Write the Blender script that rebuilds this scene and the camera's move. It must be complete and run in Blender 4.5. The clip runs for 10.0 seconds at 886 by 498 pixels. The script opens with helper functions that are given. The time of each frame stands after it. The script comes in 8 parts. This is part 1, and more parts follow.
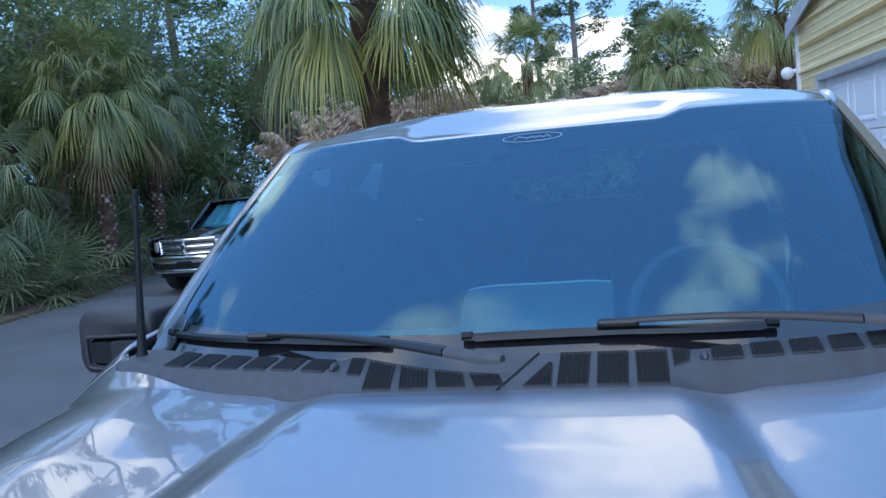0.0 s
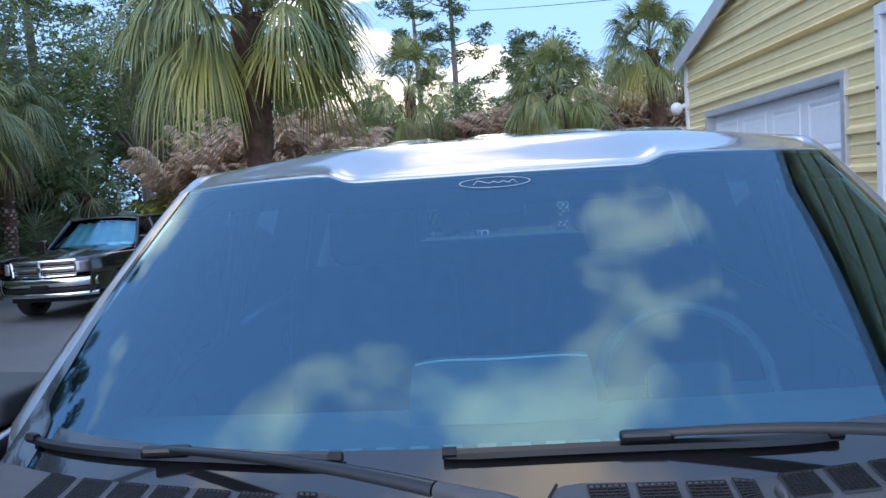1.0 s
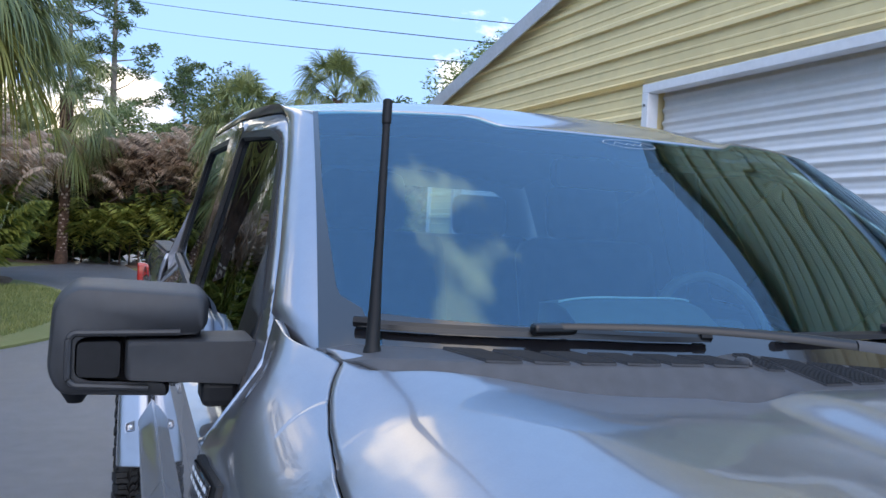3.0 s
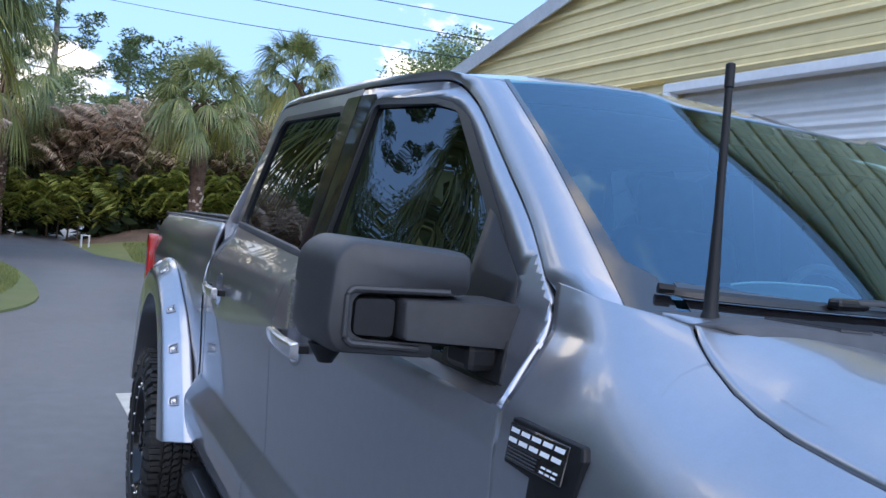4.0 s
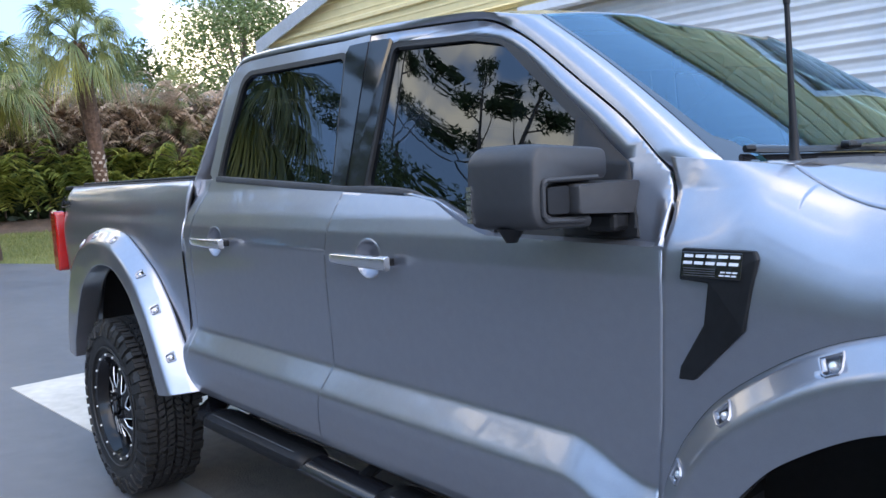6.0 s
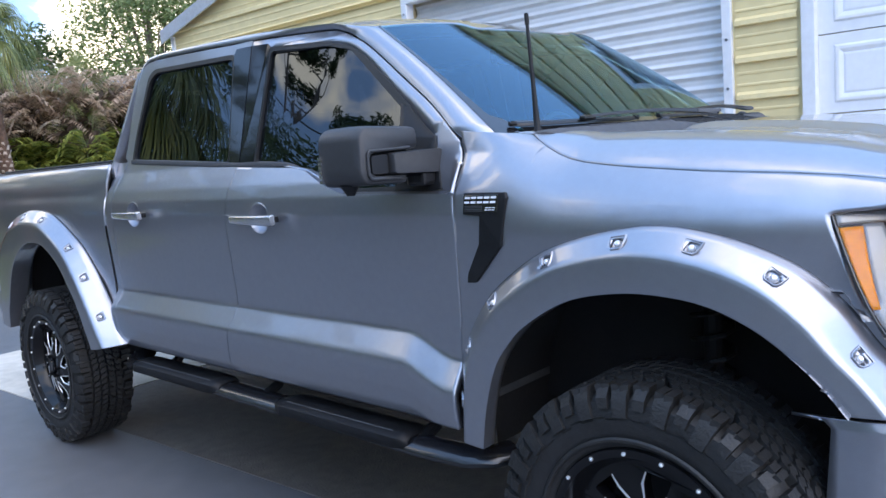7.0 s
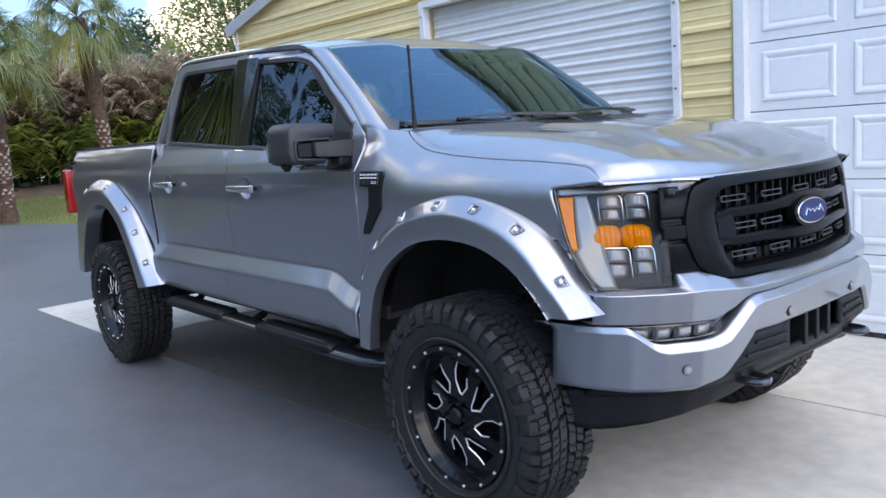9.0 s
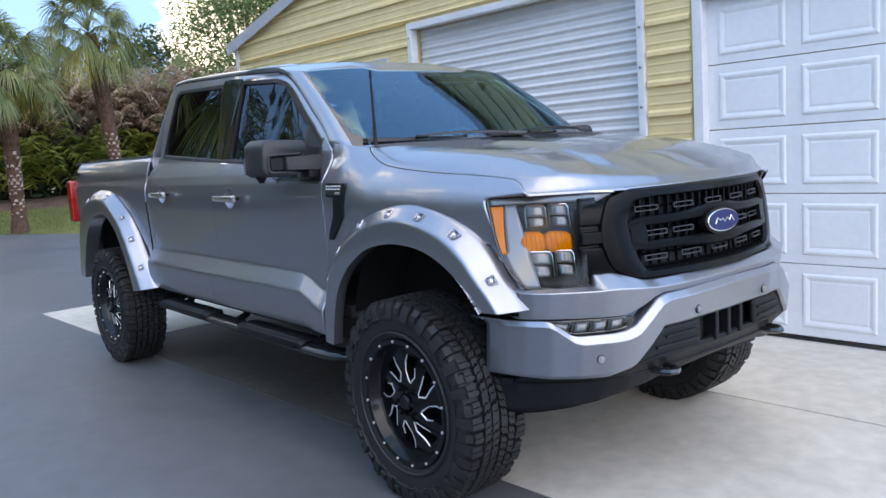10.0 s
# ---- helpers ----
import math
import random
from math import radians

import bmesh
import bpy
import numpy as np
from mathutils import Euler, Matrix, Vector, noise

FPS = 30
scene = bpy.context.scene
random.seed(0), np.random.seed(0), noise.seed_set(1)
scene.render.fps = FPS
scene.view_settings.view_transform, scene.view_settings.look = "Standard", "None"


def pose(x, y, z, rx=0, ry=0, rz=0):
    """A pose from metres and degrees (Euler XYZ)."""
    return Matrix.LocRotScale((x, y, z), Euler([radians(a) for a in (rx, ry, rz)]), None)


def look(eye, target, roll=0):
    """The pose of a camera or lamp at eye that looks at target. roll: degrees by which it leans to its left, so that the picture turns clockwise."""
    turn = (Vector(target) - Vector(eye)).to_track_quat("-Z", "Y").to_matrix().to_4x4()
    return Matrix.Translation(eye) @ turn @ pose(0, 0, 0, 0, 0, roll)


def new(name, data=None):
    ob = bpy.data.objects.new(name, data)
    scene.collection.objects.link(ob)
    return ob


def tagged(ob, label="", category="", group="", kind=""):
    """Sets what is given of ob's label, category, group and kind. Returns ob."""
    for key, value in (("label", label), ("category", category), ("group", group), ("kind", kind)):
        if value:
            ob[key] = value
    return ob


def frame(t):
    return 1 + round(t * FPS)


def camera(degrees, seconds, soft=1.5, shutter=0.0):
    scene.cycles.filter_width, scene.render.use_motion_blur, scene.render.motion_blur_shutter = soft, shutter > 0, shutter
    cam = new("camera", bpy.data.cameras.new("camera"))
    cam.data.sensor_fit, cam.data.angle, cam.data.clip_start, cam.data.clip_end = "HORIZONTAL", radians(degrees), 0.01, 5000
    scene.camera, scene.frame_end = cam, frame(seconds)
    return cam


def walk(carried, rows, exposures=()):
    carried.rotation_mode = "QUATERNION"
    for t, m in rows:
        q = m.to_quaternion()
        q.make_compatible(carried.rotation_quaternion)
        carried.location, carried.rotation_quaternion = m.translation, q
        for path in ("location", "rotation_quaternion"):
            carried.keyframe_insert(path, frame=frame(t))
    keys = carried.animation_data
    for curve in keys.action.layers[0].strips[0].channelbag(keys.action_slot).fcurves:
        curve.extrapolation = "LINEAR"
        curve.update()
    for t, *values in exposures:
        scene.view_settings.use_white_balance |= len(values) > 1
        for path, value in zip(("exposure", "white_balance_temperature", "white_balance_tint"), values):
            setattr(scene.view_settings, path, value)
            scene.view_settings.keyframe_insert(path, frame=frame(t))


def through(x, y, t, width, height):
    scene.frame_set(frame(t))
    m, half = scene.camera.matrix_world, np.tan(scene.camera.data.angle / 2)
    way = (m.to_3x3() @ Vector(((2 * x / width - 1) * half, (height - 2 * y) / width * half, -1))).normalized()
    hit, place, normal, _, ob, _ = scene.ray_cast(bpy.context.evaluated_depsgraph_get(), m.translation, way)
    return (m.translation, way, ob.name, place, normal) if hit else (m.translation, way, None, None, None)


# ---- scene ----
cam = camera(59.2, 10.0)
PATH = [
    (0, (0.967, 0.217, 1.83), (-0.97, -0.25, 1.65), -5.0),
    (0.5, (0.782, 0.131, 1.912), (-1.195, -0.106, 1.728), -5.0),
    (1, (0.648, 0.009, 1.903), (-1.341, -0.144, 1.751), -3.7),
    (1.5, (0.688, -0.288, 1.883), (-1.302, -0.267, 1.677), -3.4),
    (2, (0.611, -0.535, 1.864), (-1.34, -0.211, 1.562), -3.7),
    (2.2, (0.547, -0.616, 1.864), (-1.376, -0.141, 1.585), -2.8),
    (3.3, (0.578, -1.224, 1.622), (-1.254, -0.421, 1.635), 4.7),
    (3.5, (0.51, -1.297, 1.612), (-1.304, -0.457, 1.631), 5.8),
    (4, (0.333, -1.55, 1.6), (-1.454, -0.653, 1.555), 5.6),
    (4.5, (0.179, -1.827, 1.601), (-1.497, -0.747, 1.441), 4.6),
    (5, (-0.013, -1.967, 1.569), (-1.652, -0.829, 1.435), 2.5),
    (6.3, (0.481, -2.419, 1.524), (-0.982, -1.072, 1.305), -3.7),
    (6.5, (0.624, -2.48, 1.529), (-0.813, -1.108, 1.295), -4.1),
    (7, (0.949, -2.651, 1.504), (-0.42, -1.216, 1.24), -4.9),
    (7.5, (1.298, -2.675, 1.505), (-0.143, -1.318, 1.215), -5.0),
    (8, (1.597, -2.683, 1.495), (0.128, -1.365, 1.167), -4.7),
    (8.5, (1.857, -2.787, 1.483), (0.387, -1.472, 1.151), -4.5),
    (9, (2.139, -2.813, 1.492), (0.623, -1.541, 1.2), -4.0),
    (9.5, (2.413, -2.794, 1.49), (0.881, -1.535, 1.228), -3.4),
    (10, (2.559, -2.859, 1.487), (1.026, -1.6, 1.231), -3.7),
]
walk(cam, [(t, look(eye, target, roll)) for t, eye, target, roll in PATH], exposures=[(0.0, 1.94, 7200, 8), (0.5, 2.0, 8200, 10), (1.0, 2.08, 8500, 12), (2.0, 2.25, 9200, 12), (3.5, 2.0, 8900, 13), (4.0, 2.14, 8750, 13), (4.5, 2.39, 8900, 13), (6.5, 2.62, 9500, 13), (7.0, 2.51, 9100, 13), (7.5, 2.46, 9100, 13), (8.5, 2.40, 9700, 13), (10.0, 2.20, 9900, 12)])

# ---- world, sun, exposure ----
def lerp(a, b, t):
    return a + (b - a) * t


def smooth(a, b, x):
    t = min(1.0, max(0.0, (x - a) / (b - a)))
    return t * t * (3 - 2 * t)


def table(x, *pairs):
    """Piecewise linear with softened joints: (x0, y0), (x1, y1) ..."""
    pairs = sorted(pairs)
    if x <= pairs[0][0]:
        return pairs[0][1]
    for (x0, y0), (x1, y1) in zip(pairs, pairs[1:]):
        if x <= x1:
            return y0 + (y1 - y0) * (x - x0) / (x1 - x0)
    return pairs[-1][1]


SUN_EL, SUN_AZ = 47, -14
world = bpy.data.worlds.new("sky")
scene.world = world
world.use_nodes = True
wn, wl = world.node_tree.nodes, world.node_tree.links
wn.clear()
w_out, w_bg, w_sky = wn.new("ShaderNodeOutputWorld"), wn.new("ShaderNodeBackground"), wn.new("ShaderNodeTexSky")
w_sky.sky_type, w_sky.sun_disc = "NISHITA", False
w_sky.sun_elevation, w_sky.sun_rotation = radians(SUN_EL), radians(90 - SUN_AZ)
w_sky.air_density, w_sky.dust_density, w_sky.ozone_density = 1.0, 0.1, 3.0
w_tc, w_sep, w_add, w_div, w_com = (wn.new("ShaderNodeTexCoord"), wn.new("ShaderNodeSeparateXYZ"), wn.new("ShaderNodeMath"),
                                    wn.new("ShaderNodeVectorMath"), wn.new("ShaderNodeCombineXYZ"))
wl.new(w_tc.outputs["Generated"], w_sep.inputs[0])
w_add.operation = "ADD"
w_add.inputs[1].default_value = 0.42
w_abs = wn.new("ShaderNodeMath")
w_abs.operation = "MAXIMUM"
w_abs.inputs[1].default_value = 0.0
wl.new(w_sep.outputs["Z"], w_abs.inputs[0])
wl.new(w_abs.outputs[0], w_add.inputs[0])
w_div.operation = "DIVIDE"
wl.new(w_tc.outputs["Generated"], w_div.inputs[0])
for i in range(3):
    wl.new(w_add.outputs[0], w_com.inputs[i])
wl.new(w_com.outputs[0], w_div.inputs[1])
w_map = wn.new("ShaderNodeMapping")
w_map.inputs["Location"].default_value = (2.77, 2.0, 0.0)
wl.new(w_div.outputs[0], w_map.inputs["Vector"])
w_noise = wn.new("ShaderNodeTexNoise")
w_noise.inputs["Scale"].default_value, w_noise.inputs["Detail"].default_value = 1.75, 8.0
w_noise.inputs["Roughness"].default_value, w_noise.inputs["Distortion"].default_value = 0.52, 0.1
wl.new(w_map.outputs[0], w_noise.inputs["Vector"])
w_ramp = wn.new("ShaderNodeValToRGB")
w_ramp.color_ramp.elements[0].position, w_ramp.color_ramp.elements[1].position = 0.585, 0.65
# fewer clouds overhead than low down
w_cov = wn.new("ShaderNodeMath")
w_cov.operation = "MULTIPLY_ADD"
w_cov.inputs[1].default_value = -0.060
wl.new(w_abs.outputs[0], w_cov.inputs[0])
w_fac = wn.new("ShaderNodeMath")
w_fac.operation = "ADD"
w_fac.inputs[1].default_value = 0.037
wl.new(w_noise.outputs["Fac"], w_cov.inputs[2])
wl.new(w_cov.outputs[0], w_fac.inputs[0])
wl.new(w_fac.outputs[0], w_ramp.inputs[0])
w_mix = wn.new("ShaderNodeMix")
w_mix.data_type = "RGBA"
w_mix.inputs["B"].default_value = (3.35, 3.45, 3.6, 1)
wl.new(w_ramp.outputs["Color"], w_mix.inputs["Factor"])
# the low sky stays deep blue, as over the coast after rain
w_up, w_nrm = wn.new("ShaderNodeVectorMath"), wn.new("ShaderNodeVectorMath")
w_up.operation, w_nrm.operation = "ADD", "NORMALIZE"
w_up.inputs[1].default_value = (0, 0, 0.8)
wl.new(w_tc.outputs["Generated"], w_up.inputs[0])
wl.new(w_up.outputs[0], w_nrm.inputs[0])
wl.new(w_nrm.outputs[0], w_sky.inputs["Vector"])
w_hue = wn.new("ShaderNodeHueSaturation")
w_hue.inputs["Saturation"].default_value = 1.12
wl.new(w_sky.outputs[0], w_hue.inputs["Color"])
wl.new(w_hue.outputs[0], w_mix.inputs["A"])
wl.new(w_mix.outputs["Result"], w_bg.inputs["Color"])
w_bg.inputs["Strength"].default_value = 0.20
wl.new(w_bg.outputs[0], w_out.inputs["Surface"])

sun = new("sun", bpy.data.lights.new("sun", "SUN"))
sun.data.energy, sun.data.angle, sun.data.color = 0.24, radians(54), (1.0, 0.92, 0.81)
sun.matrix_world = look((20 * math.cos(radians(SUN_AZ)), 20 * math.sin(radians(SUN_AZ)), 20 * math.tan(radians(SUN_EL))), (0, 0, 0))


# ---- materials ----
def mat(name, color, rough=0.6, metal=0.0, vary=0.12, scale=8.0, bump=0.0, bump_scale=80.0, coat=0.0, color2=None, spec=0.5, random_tone=0.0, coord="Object", coat_rough=0.03, rough_vary=0.0):
    """A procedural surface: two scales of colour variation, roughness variation and fine relief."""
    m = bpy.data.materials.new(name)
    m.use_nodes = True
    n, l = m.node_tree.nodes, m.node_tree.links
    p = n["Principled BSDF"]
    p.inputs["Roughness"].default_value, p.inputs["Metallic"].default_value = rough, metal
    p.inputs["Specular IOR Level"].default_value = spec
    p.inputs["Coat Weight"].default_value, p.inputs["Coat Roughness"].default_value = coat, coat_rough
    tc = n.new("ShaderNodeTexCoord")
    big, small = n.new("ShaderNodeTexNoise"), n.new("ShaderNodeTexNoise")
    big.inputs["Scale"].default_value, big.inputs["Detail"].default_value = scale, 5
    small.inputs["Scale"].default_value, small.inputs["Detail"].default_value = scale * 9, 3
    for t in (big, small):
        l.new(tc.outputs[coord], t.inputs["Vector"])
    add = n.new("ShaderNodeMath")
    add.operation = "MULTIPLY_ADD"
    add.inputs[1].default_value = 0.45
    l.new(small.outputs["Fac"], add.inputs[0])
    half = n.new("ShaderNodeMath")
    half.operation = "MULTIPLY"
    half.inputs[1].default_value = 0.55
    l.new(big.outputs["Fac"], half.inputs[0])
    l.new(half.outputs[0], add.inputs[2])
    ramp = n.new("ShaderNodeValToRGB")
    c2 = color2 or tuple(min(1, c * (1 + vary)) for c in color)
    c1 = color if color2 else tuple(c * (1 - vary) for c in color)
    ramp.color_ramp.elements[0].position, ramp.color_ramp.elements[1].position = 0.36, 0.64
    ramp.color_ramp.elements[0].color, ramp.color_ramp.elements[1].color = (*c1, 1), (*c2, 1)
    l.new(add.outputs[0], ramp.inputs[0])
    out = ramp.outputs["Color"]
    if random_tone:
        info, hsv, mr = n.new("ShaderNodeObjectInfo"), n.new("ShaderNodeHueSaturation"), n.new("ShaderNodeMapRange")
        mr.inputs["To Min"].default_value, mr.inputs["To Max"].default_value = 1 - random_tone, 1 + random_tone
        l.new(info.outputs["Random"], mr.inputs["Value"])
        l.new(mr.outputs[0], hsv.inputs["Value"])
        l.new(out, hsv.inputs["Color"])
        out = hsv.outputs["Color"]
    l.new(out, p.inputs["Base Color"])
    if rough_vary:
        rr = n.new("ShaderNodeMapRange")
        rr.inputs["To Min"].default_value, rr.inputs["To Max"].default_value = max(0.02, rough - rough_vary), rough + rough_vary
        l.new(big.outputs["Fac"], rr.inputs["Value"])
        l.new(rr.outputs[0], p.inputs["Roughness"])
    if bump:
        bt, b = n.new("ShaderNodeTexNoise"), n.new("ShaderNodeBump")
        bt.inputs["Scale"].default_value, bt.inputs["Detail"].default_value = bump_scale, 4
        l.new(tc.outputs[coord], bt.inputs["Vector"])
        b.inputs["Strength"].default_value, b.inputs["Distance"].default_value = bump, 0.01
        l.new(bt.outputs["Fac"], b.inputs["Height"])
        l.new(b.outputs[0], p.inputs["Normal"])
    return m


def leaf_mat(name, c1, c2, rough=0.5, through=0.25):
    """Leaves: colour differs from leaflet to leaflet, and some light comes through."""
    m = bpy.data.materials.new(name)
    m.use_nodes = True
    n, l = m.node_tree.nodes, m.node_tree.links
    p, out = n["Principled BSDF"], n["Material Output"]
    geo, ramp, tc, tex, mixv = n.new("ShaderNodeNewGeometry"), n.new("ShaderNodeValToRGB"), n.new("ShaderNodeTexCoord"), n.new("ShaderNodeTexNoise"), n.new("ShaderNodeMath")
    tex.inputs["Scale"].default_value = 1.1
    l.new(tc.outputs["Object"], tex.inputs["Vector"])
    mixv.operation = "MULTIPLY_ADD"
    mixv.inputs[1].default_value = 0.55
    l.new(geo.outputs["Random Per Island"], mixv.inputs[0])
    h = n.new("ShaderNodeMath")
    h.operation = "MULTIPLY"
    h.inputs[1].default_value = 0.45
    l.new(tex.outputs["Fac"], h.inputs[0])
    l.new(h.outputs[0], mixv.inputs[2])
    ramp.color_ramp.elements[0].color, ramp.color_ramp.elements[1].color = (*c1, 1), (*c2, 1)
    ramp.color_ramp.elements[0].position, ramp.color_ramp.elements[1].position = 0.15, 0.8
    l.new(mixv.outputs[0], ramp.inputs[0])
    l.new(ramp.outputs[0], p.inputs["Base Color"])
    p.inputs["Roughness"].default_value = rough
    tr, mix = n.new("ShaderNodeBsdfTranslucent"), n.new("ShaderNodeMixShader")
    l.new(ramp.outputs[0], tr.inputs["Color"])
    mix.inputs[0].default_value = through
    l.new(p.outputs[0], mix.inputs[1])
    l.new(tr.outputs[0], mix.inputs[2])
    l.new(mix.outputs[0], out.inputs["Surface"])
    return m


def glass_mat(name, tint, ior=1.5, rough=0.0, coating=(1, 1, 1), film=0.0, film_color=(1, 1, 1)):
    """Tinted pane: sees through with a colour, mirrors by Fresnel; a coloured film may mirror more behind it."""
    m = bpy.data.materials.new(name)
    m.use_nodes = True
    n, l = m.node_tree.nodes, m.node_tree.links
    n.remove(n["Principled BSDF"])
    tr, gl, fr, mix = n.new("ShaderNodeBsdfTransparent"), n.new("ShaderNodeBsdfGlossy"), n.new("ShaderNodeFresnel"), n.new("ShaderNodeMixShader")
    tr.inputs["Color"].default_value = (*tint, 1)
    gl.inputs["Roughness"].default_value = rough
    gl.inputs["Color"].default_value = (*coating, 1)
    fr.inputs["IOR"].default_value = ior
    l.new(fr.outputs[0], mix.inputs[0])
    under = tr.outputs[0]
    if film:
        fg, fm = n.new("ShaderNodeBsdfGlossy"), n.new("ShaderNodeMixShader")
        fg.inputs["Roughness"].default_value, fg.inputs["Color"].default_value = rough, (*film_color, 1)
        fm.inputs[0].default_value = film
        l.new(tr.outputs[0], fm.inputs[1])
        l.new(fg.outputs[0], fm.inputs[2])
        under = fm.outputs[0]
    l.new(under, mix.inputs[1])
    l.new(gl.outputs[0], mix.inputs[2])
    l.new(mix.outputs[0], n["Material Output"].inputs["Surface"])
    return m


PAINT = mat("silver_blue_metallic_paint", (0.33, 0.345, 0.385), 0.34, 0.85, 0.03, 40, 0.010, 900, coat=1.0, coat_rough=0.015)
BLACK_GLOSS = mat("gloss_black_paint", (0.012, 0.012, 0.014), 0.12, 0.0, 0.1, 10, coat=1.0)
PILLAR_BLACK = mat("smooth_black_pillar_film", (0.008, 0.008, 0.010), 0.05, 0.0, 0.1, 10, spec=0.6)
BLACK_PLASTIC = mat("textured_black_plastic", (0.011, 0.0115, 0.013), 0.46, 0.0, 0.25, 6, 0.12, 700, rough_vary=0.08, spec=0.25)
MIRROR_PLASTIC = mat("grained_charcoal_plastic", (0.030, 0.031, 0.034), 0.5, 0.0, 0.15, 6, 0.10, 900, rough_vary=0.05)
GREY_PLASTIC = mat("weathered_grey_plastic", (0.052, 0.054, 0.060), 0.55, 0.0, 0.2, 5, 0.1, 600, rough_vary=0.06)
DARK_VOID = mat("dark_parts_and_gap_shade", (0.008, 0.008, 0.009), 0.8, 0.0, 0.3, 6)
RUBBER = mat("tyre_rubber", (0.016, 0.016, 0.0165), 0.55, 0.0, 0.3, 7, 0.25, 120)
TRIM_RUBBER = mat("window_seal", (0.01, 0.01, 0.011), 0.45, 0.0, 0.1, 20)
RIB_GREY = mat("worn_rib_plastic", (0.11, 0.115, 0.12), 0.5, 0.0, 0.2, 20)
RIM_BLACK = mat("satin_gloss_black_rim", (0.006, 0.006, 0.007), 0.16, 0.0, 0.1, 10, spec=0.35)
CHROME = mat("chrome", (0.75, 0.76, 0.78), 0.08, 1.0, 0.03, 10)
MILLED = mat("milled_aluminium", (0.85, 0.86, 0.88), 0.33, 0.6, 0.05, 30)
STEEL = mat("dull_steel", (0.3, 0.3, 0.31), 0.4, 1.0, 0.15, 20)
AMBER = mat("amber_lens", (0.95, 0.24, 0.002), 0.25, 0.0, 0.22, 60, spec=0.3)
RED_LENS = mat("red_lens", (0.45, 0.012, 0.01), 0.12, 0.0, 0.1, 10, coat=1.0)
CLEAR = glass_mat("clear_lens", (0.96, 0.97, 0.97), 1.33)
CELL = mat("lamp_cell_chrome", (0.19, 0.19, 0.20), 0.2, 0.8, 0.08, 30)
LENS_GREY = mat("grey_lamp_glass", (0.24, 0.245, 0.255), 0.18, 0.35, 0.08, 40, coat=0.6)
REFLECTOR = mat("lamp_reflector", (0.62, 0.63, 0.65), 0.18, 0.9, 0.06, 20)
WINDSCREEN = glass_mat("blue_tinted_windscreen", (0.40, 0.76, 0.84), 1.85, 0.0, (0.60, 0.84, 0.96), 0.08, (0.0, 0.52, 0.92))
SIDE_GLASS = glass_mat("dark_privacy_glass", (0.035, 0.04, 0.05), 1.62, 0.0, (0.72, 0.86, 1.0))
INTERIOR = mat("dark_grey_cabin_fabric", (0.06, 0.062, 0.068), 0.8, 0.0, 0.2, 20, 0.15, 300)
GREY_LENS = mat("frosted_light_guide", (0.24, 0.26, 0.29), 0.25, 0.1, 0.05, 12, coat=1.0)
HANDLE = mat("bright_silver_paint", (0.55, 0.56, 0.58), 0.25, 0.85, 0.03, 30, coat=1.0)
STEP_BLACK = mat("powder_coat_black", (0.014, 0.015, 0.018), 0.25, 0.0, 0.15, 12, 0.04, 500, coat=0.4)
CLEAR_LAMP = mat("clear_lamp_glass", (0.26, 0.27, 0.29), 0.12, 0.5, 0.12, 20, coat=1.0)
SHADE = mat("foil_sun_shade", (0.45, 0.62, 0.68), 0.3, 0.5, 0.15, 6)
WIPER_BLACK = mat("satin_black_wiper", (0.008, 0.008, 0.009), 0.3, 0.0, 0.1, 20, spec=0.5)
DECAL_PRINT = mat("faded_decal_print", (0.30, 0.33, 0.37), 0.5, 0.0, 0.03, 20)
WHITE_PRINT = mat("white_print", (0.75, 0.77, 0.8), 0.5, 0.0, 0.03, 20)
BLUE_ENAMEL = mat("blue_enamel", (0.008, 0.018, 0.10), 0.3, 0.0, 0.05, 20, spec=0.25)
GRILLE_BLACK = mat("satin_black_grille", (0.0055, 0.0057, 0.0066), 0.26, 0.0, 0.15, 8, 0.03, 700, spec=0.13)
# slight blue in the base colour stands for the mirrored sky
ASPHALT = mat("worn_asphalt_sky_tint", (0.098, 0.102, 0.112), 0.44, 0.0, 0.2, 0.7, 0.22, 160, color2=(0.135, 0.139, 0.149), rough_vary=0.12)
CONCRETE = mat("broom_finished_concrete", (0.51, 0.465, 0.40), 0.85, 0.0, 0.2, 1.1, 0.25, 120, color2=(0.68, 0.62, 0.54))
DARK_SLAB = mat("dark_brown_old_slab", (0.075, 0.068, 0.062), 0.7, 0.0, 0.3, 1.6, 0.5, 90, color2=(0.13, 0.115, 0.10), rough_vary=0.1)
GRASS_SOIL = mat("grass_and_soil", (0.15, 0.17, 0.05), 0.95, 0.0, 0.3, 1.4, 0.5, 50, color2=(0.20, 0.19, 0.075))
MULCH = mat("leaf_litter", (0.10, 0.065, 0.045), 0.95, 0.0, 0.3, 2.0, 0.6, 40, color2=(0.21, 0.13, 0.09))
SIDING = mat("yellow_metal_siding", (0.80, 0.625, 0.33), 0.45, 0.0, 0.06, 1.2, 0.03, 30, rough_vary=0.05)
ROLL_DOOR = mat("white_roll_up_door", (0.70, 0.70, 0.70), 0.42, 0.0, 0.05, 1.5)
DOOR_WHITE = mat("white_panel_door", (0.78, 0.79, 0.81), 0.5, 0.0, 0.04, 2.5, 0.06, 250)
TRIM_WHITE = mat("white_metal_trim", (0.72, 0.73, 0.75), 0.4, 0.0, 0.06, 3)
TRIM_GREY = mat("galvanised_trim", (0.5, 0.51, 0.53), 0.4, 0.3, 0.1, 4)
BARK = mat("palm_bark", (0.34, 0.23, 0.18), 0.95, 0.0, 0.45, 7, 0.6, 30, color2=(0.70, 0.56, 0.47))
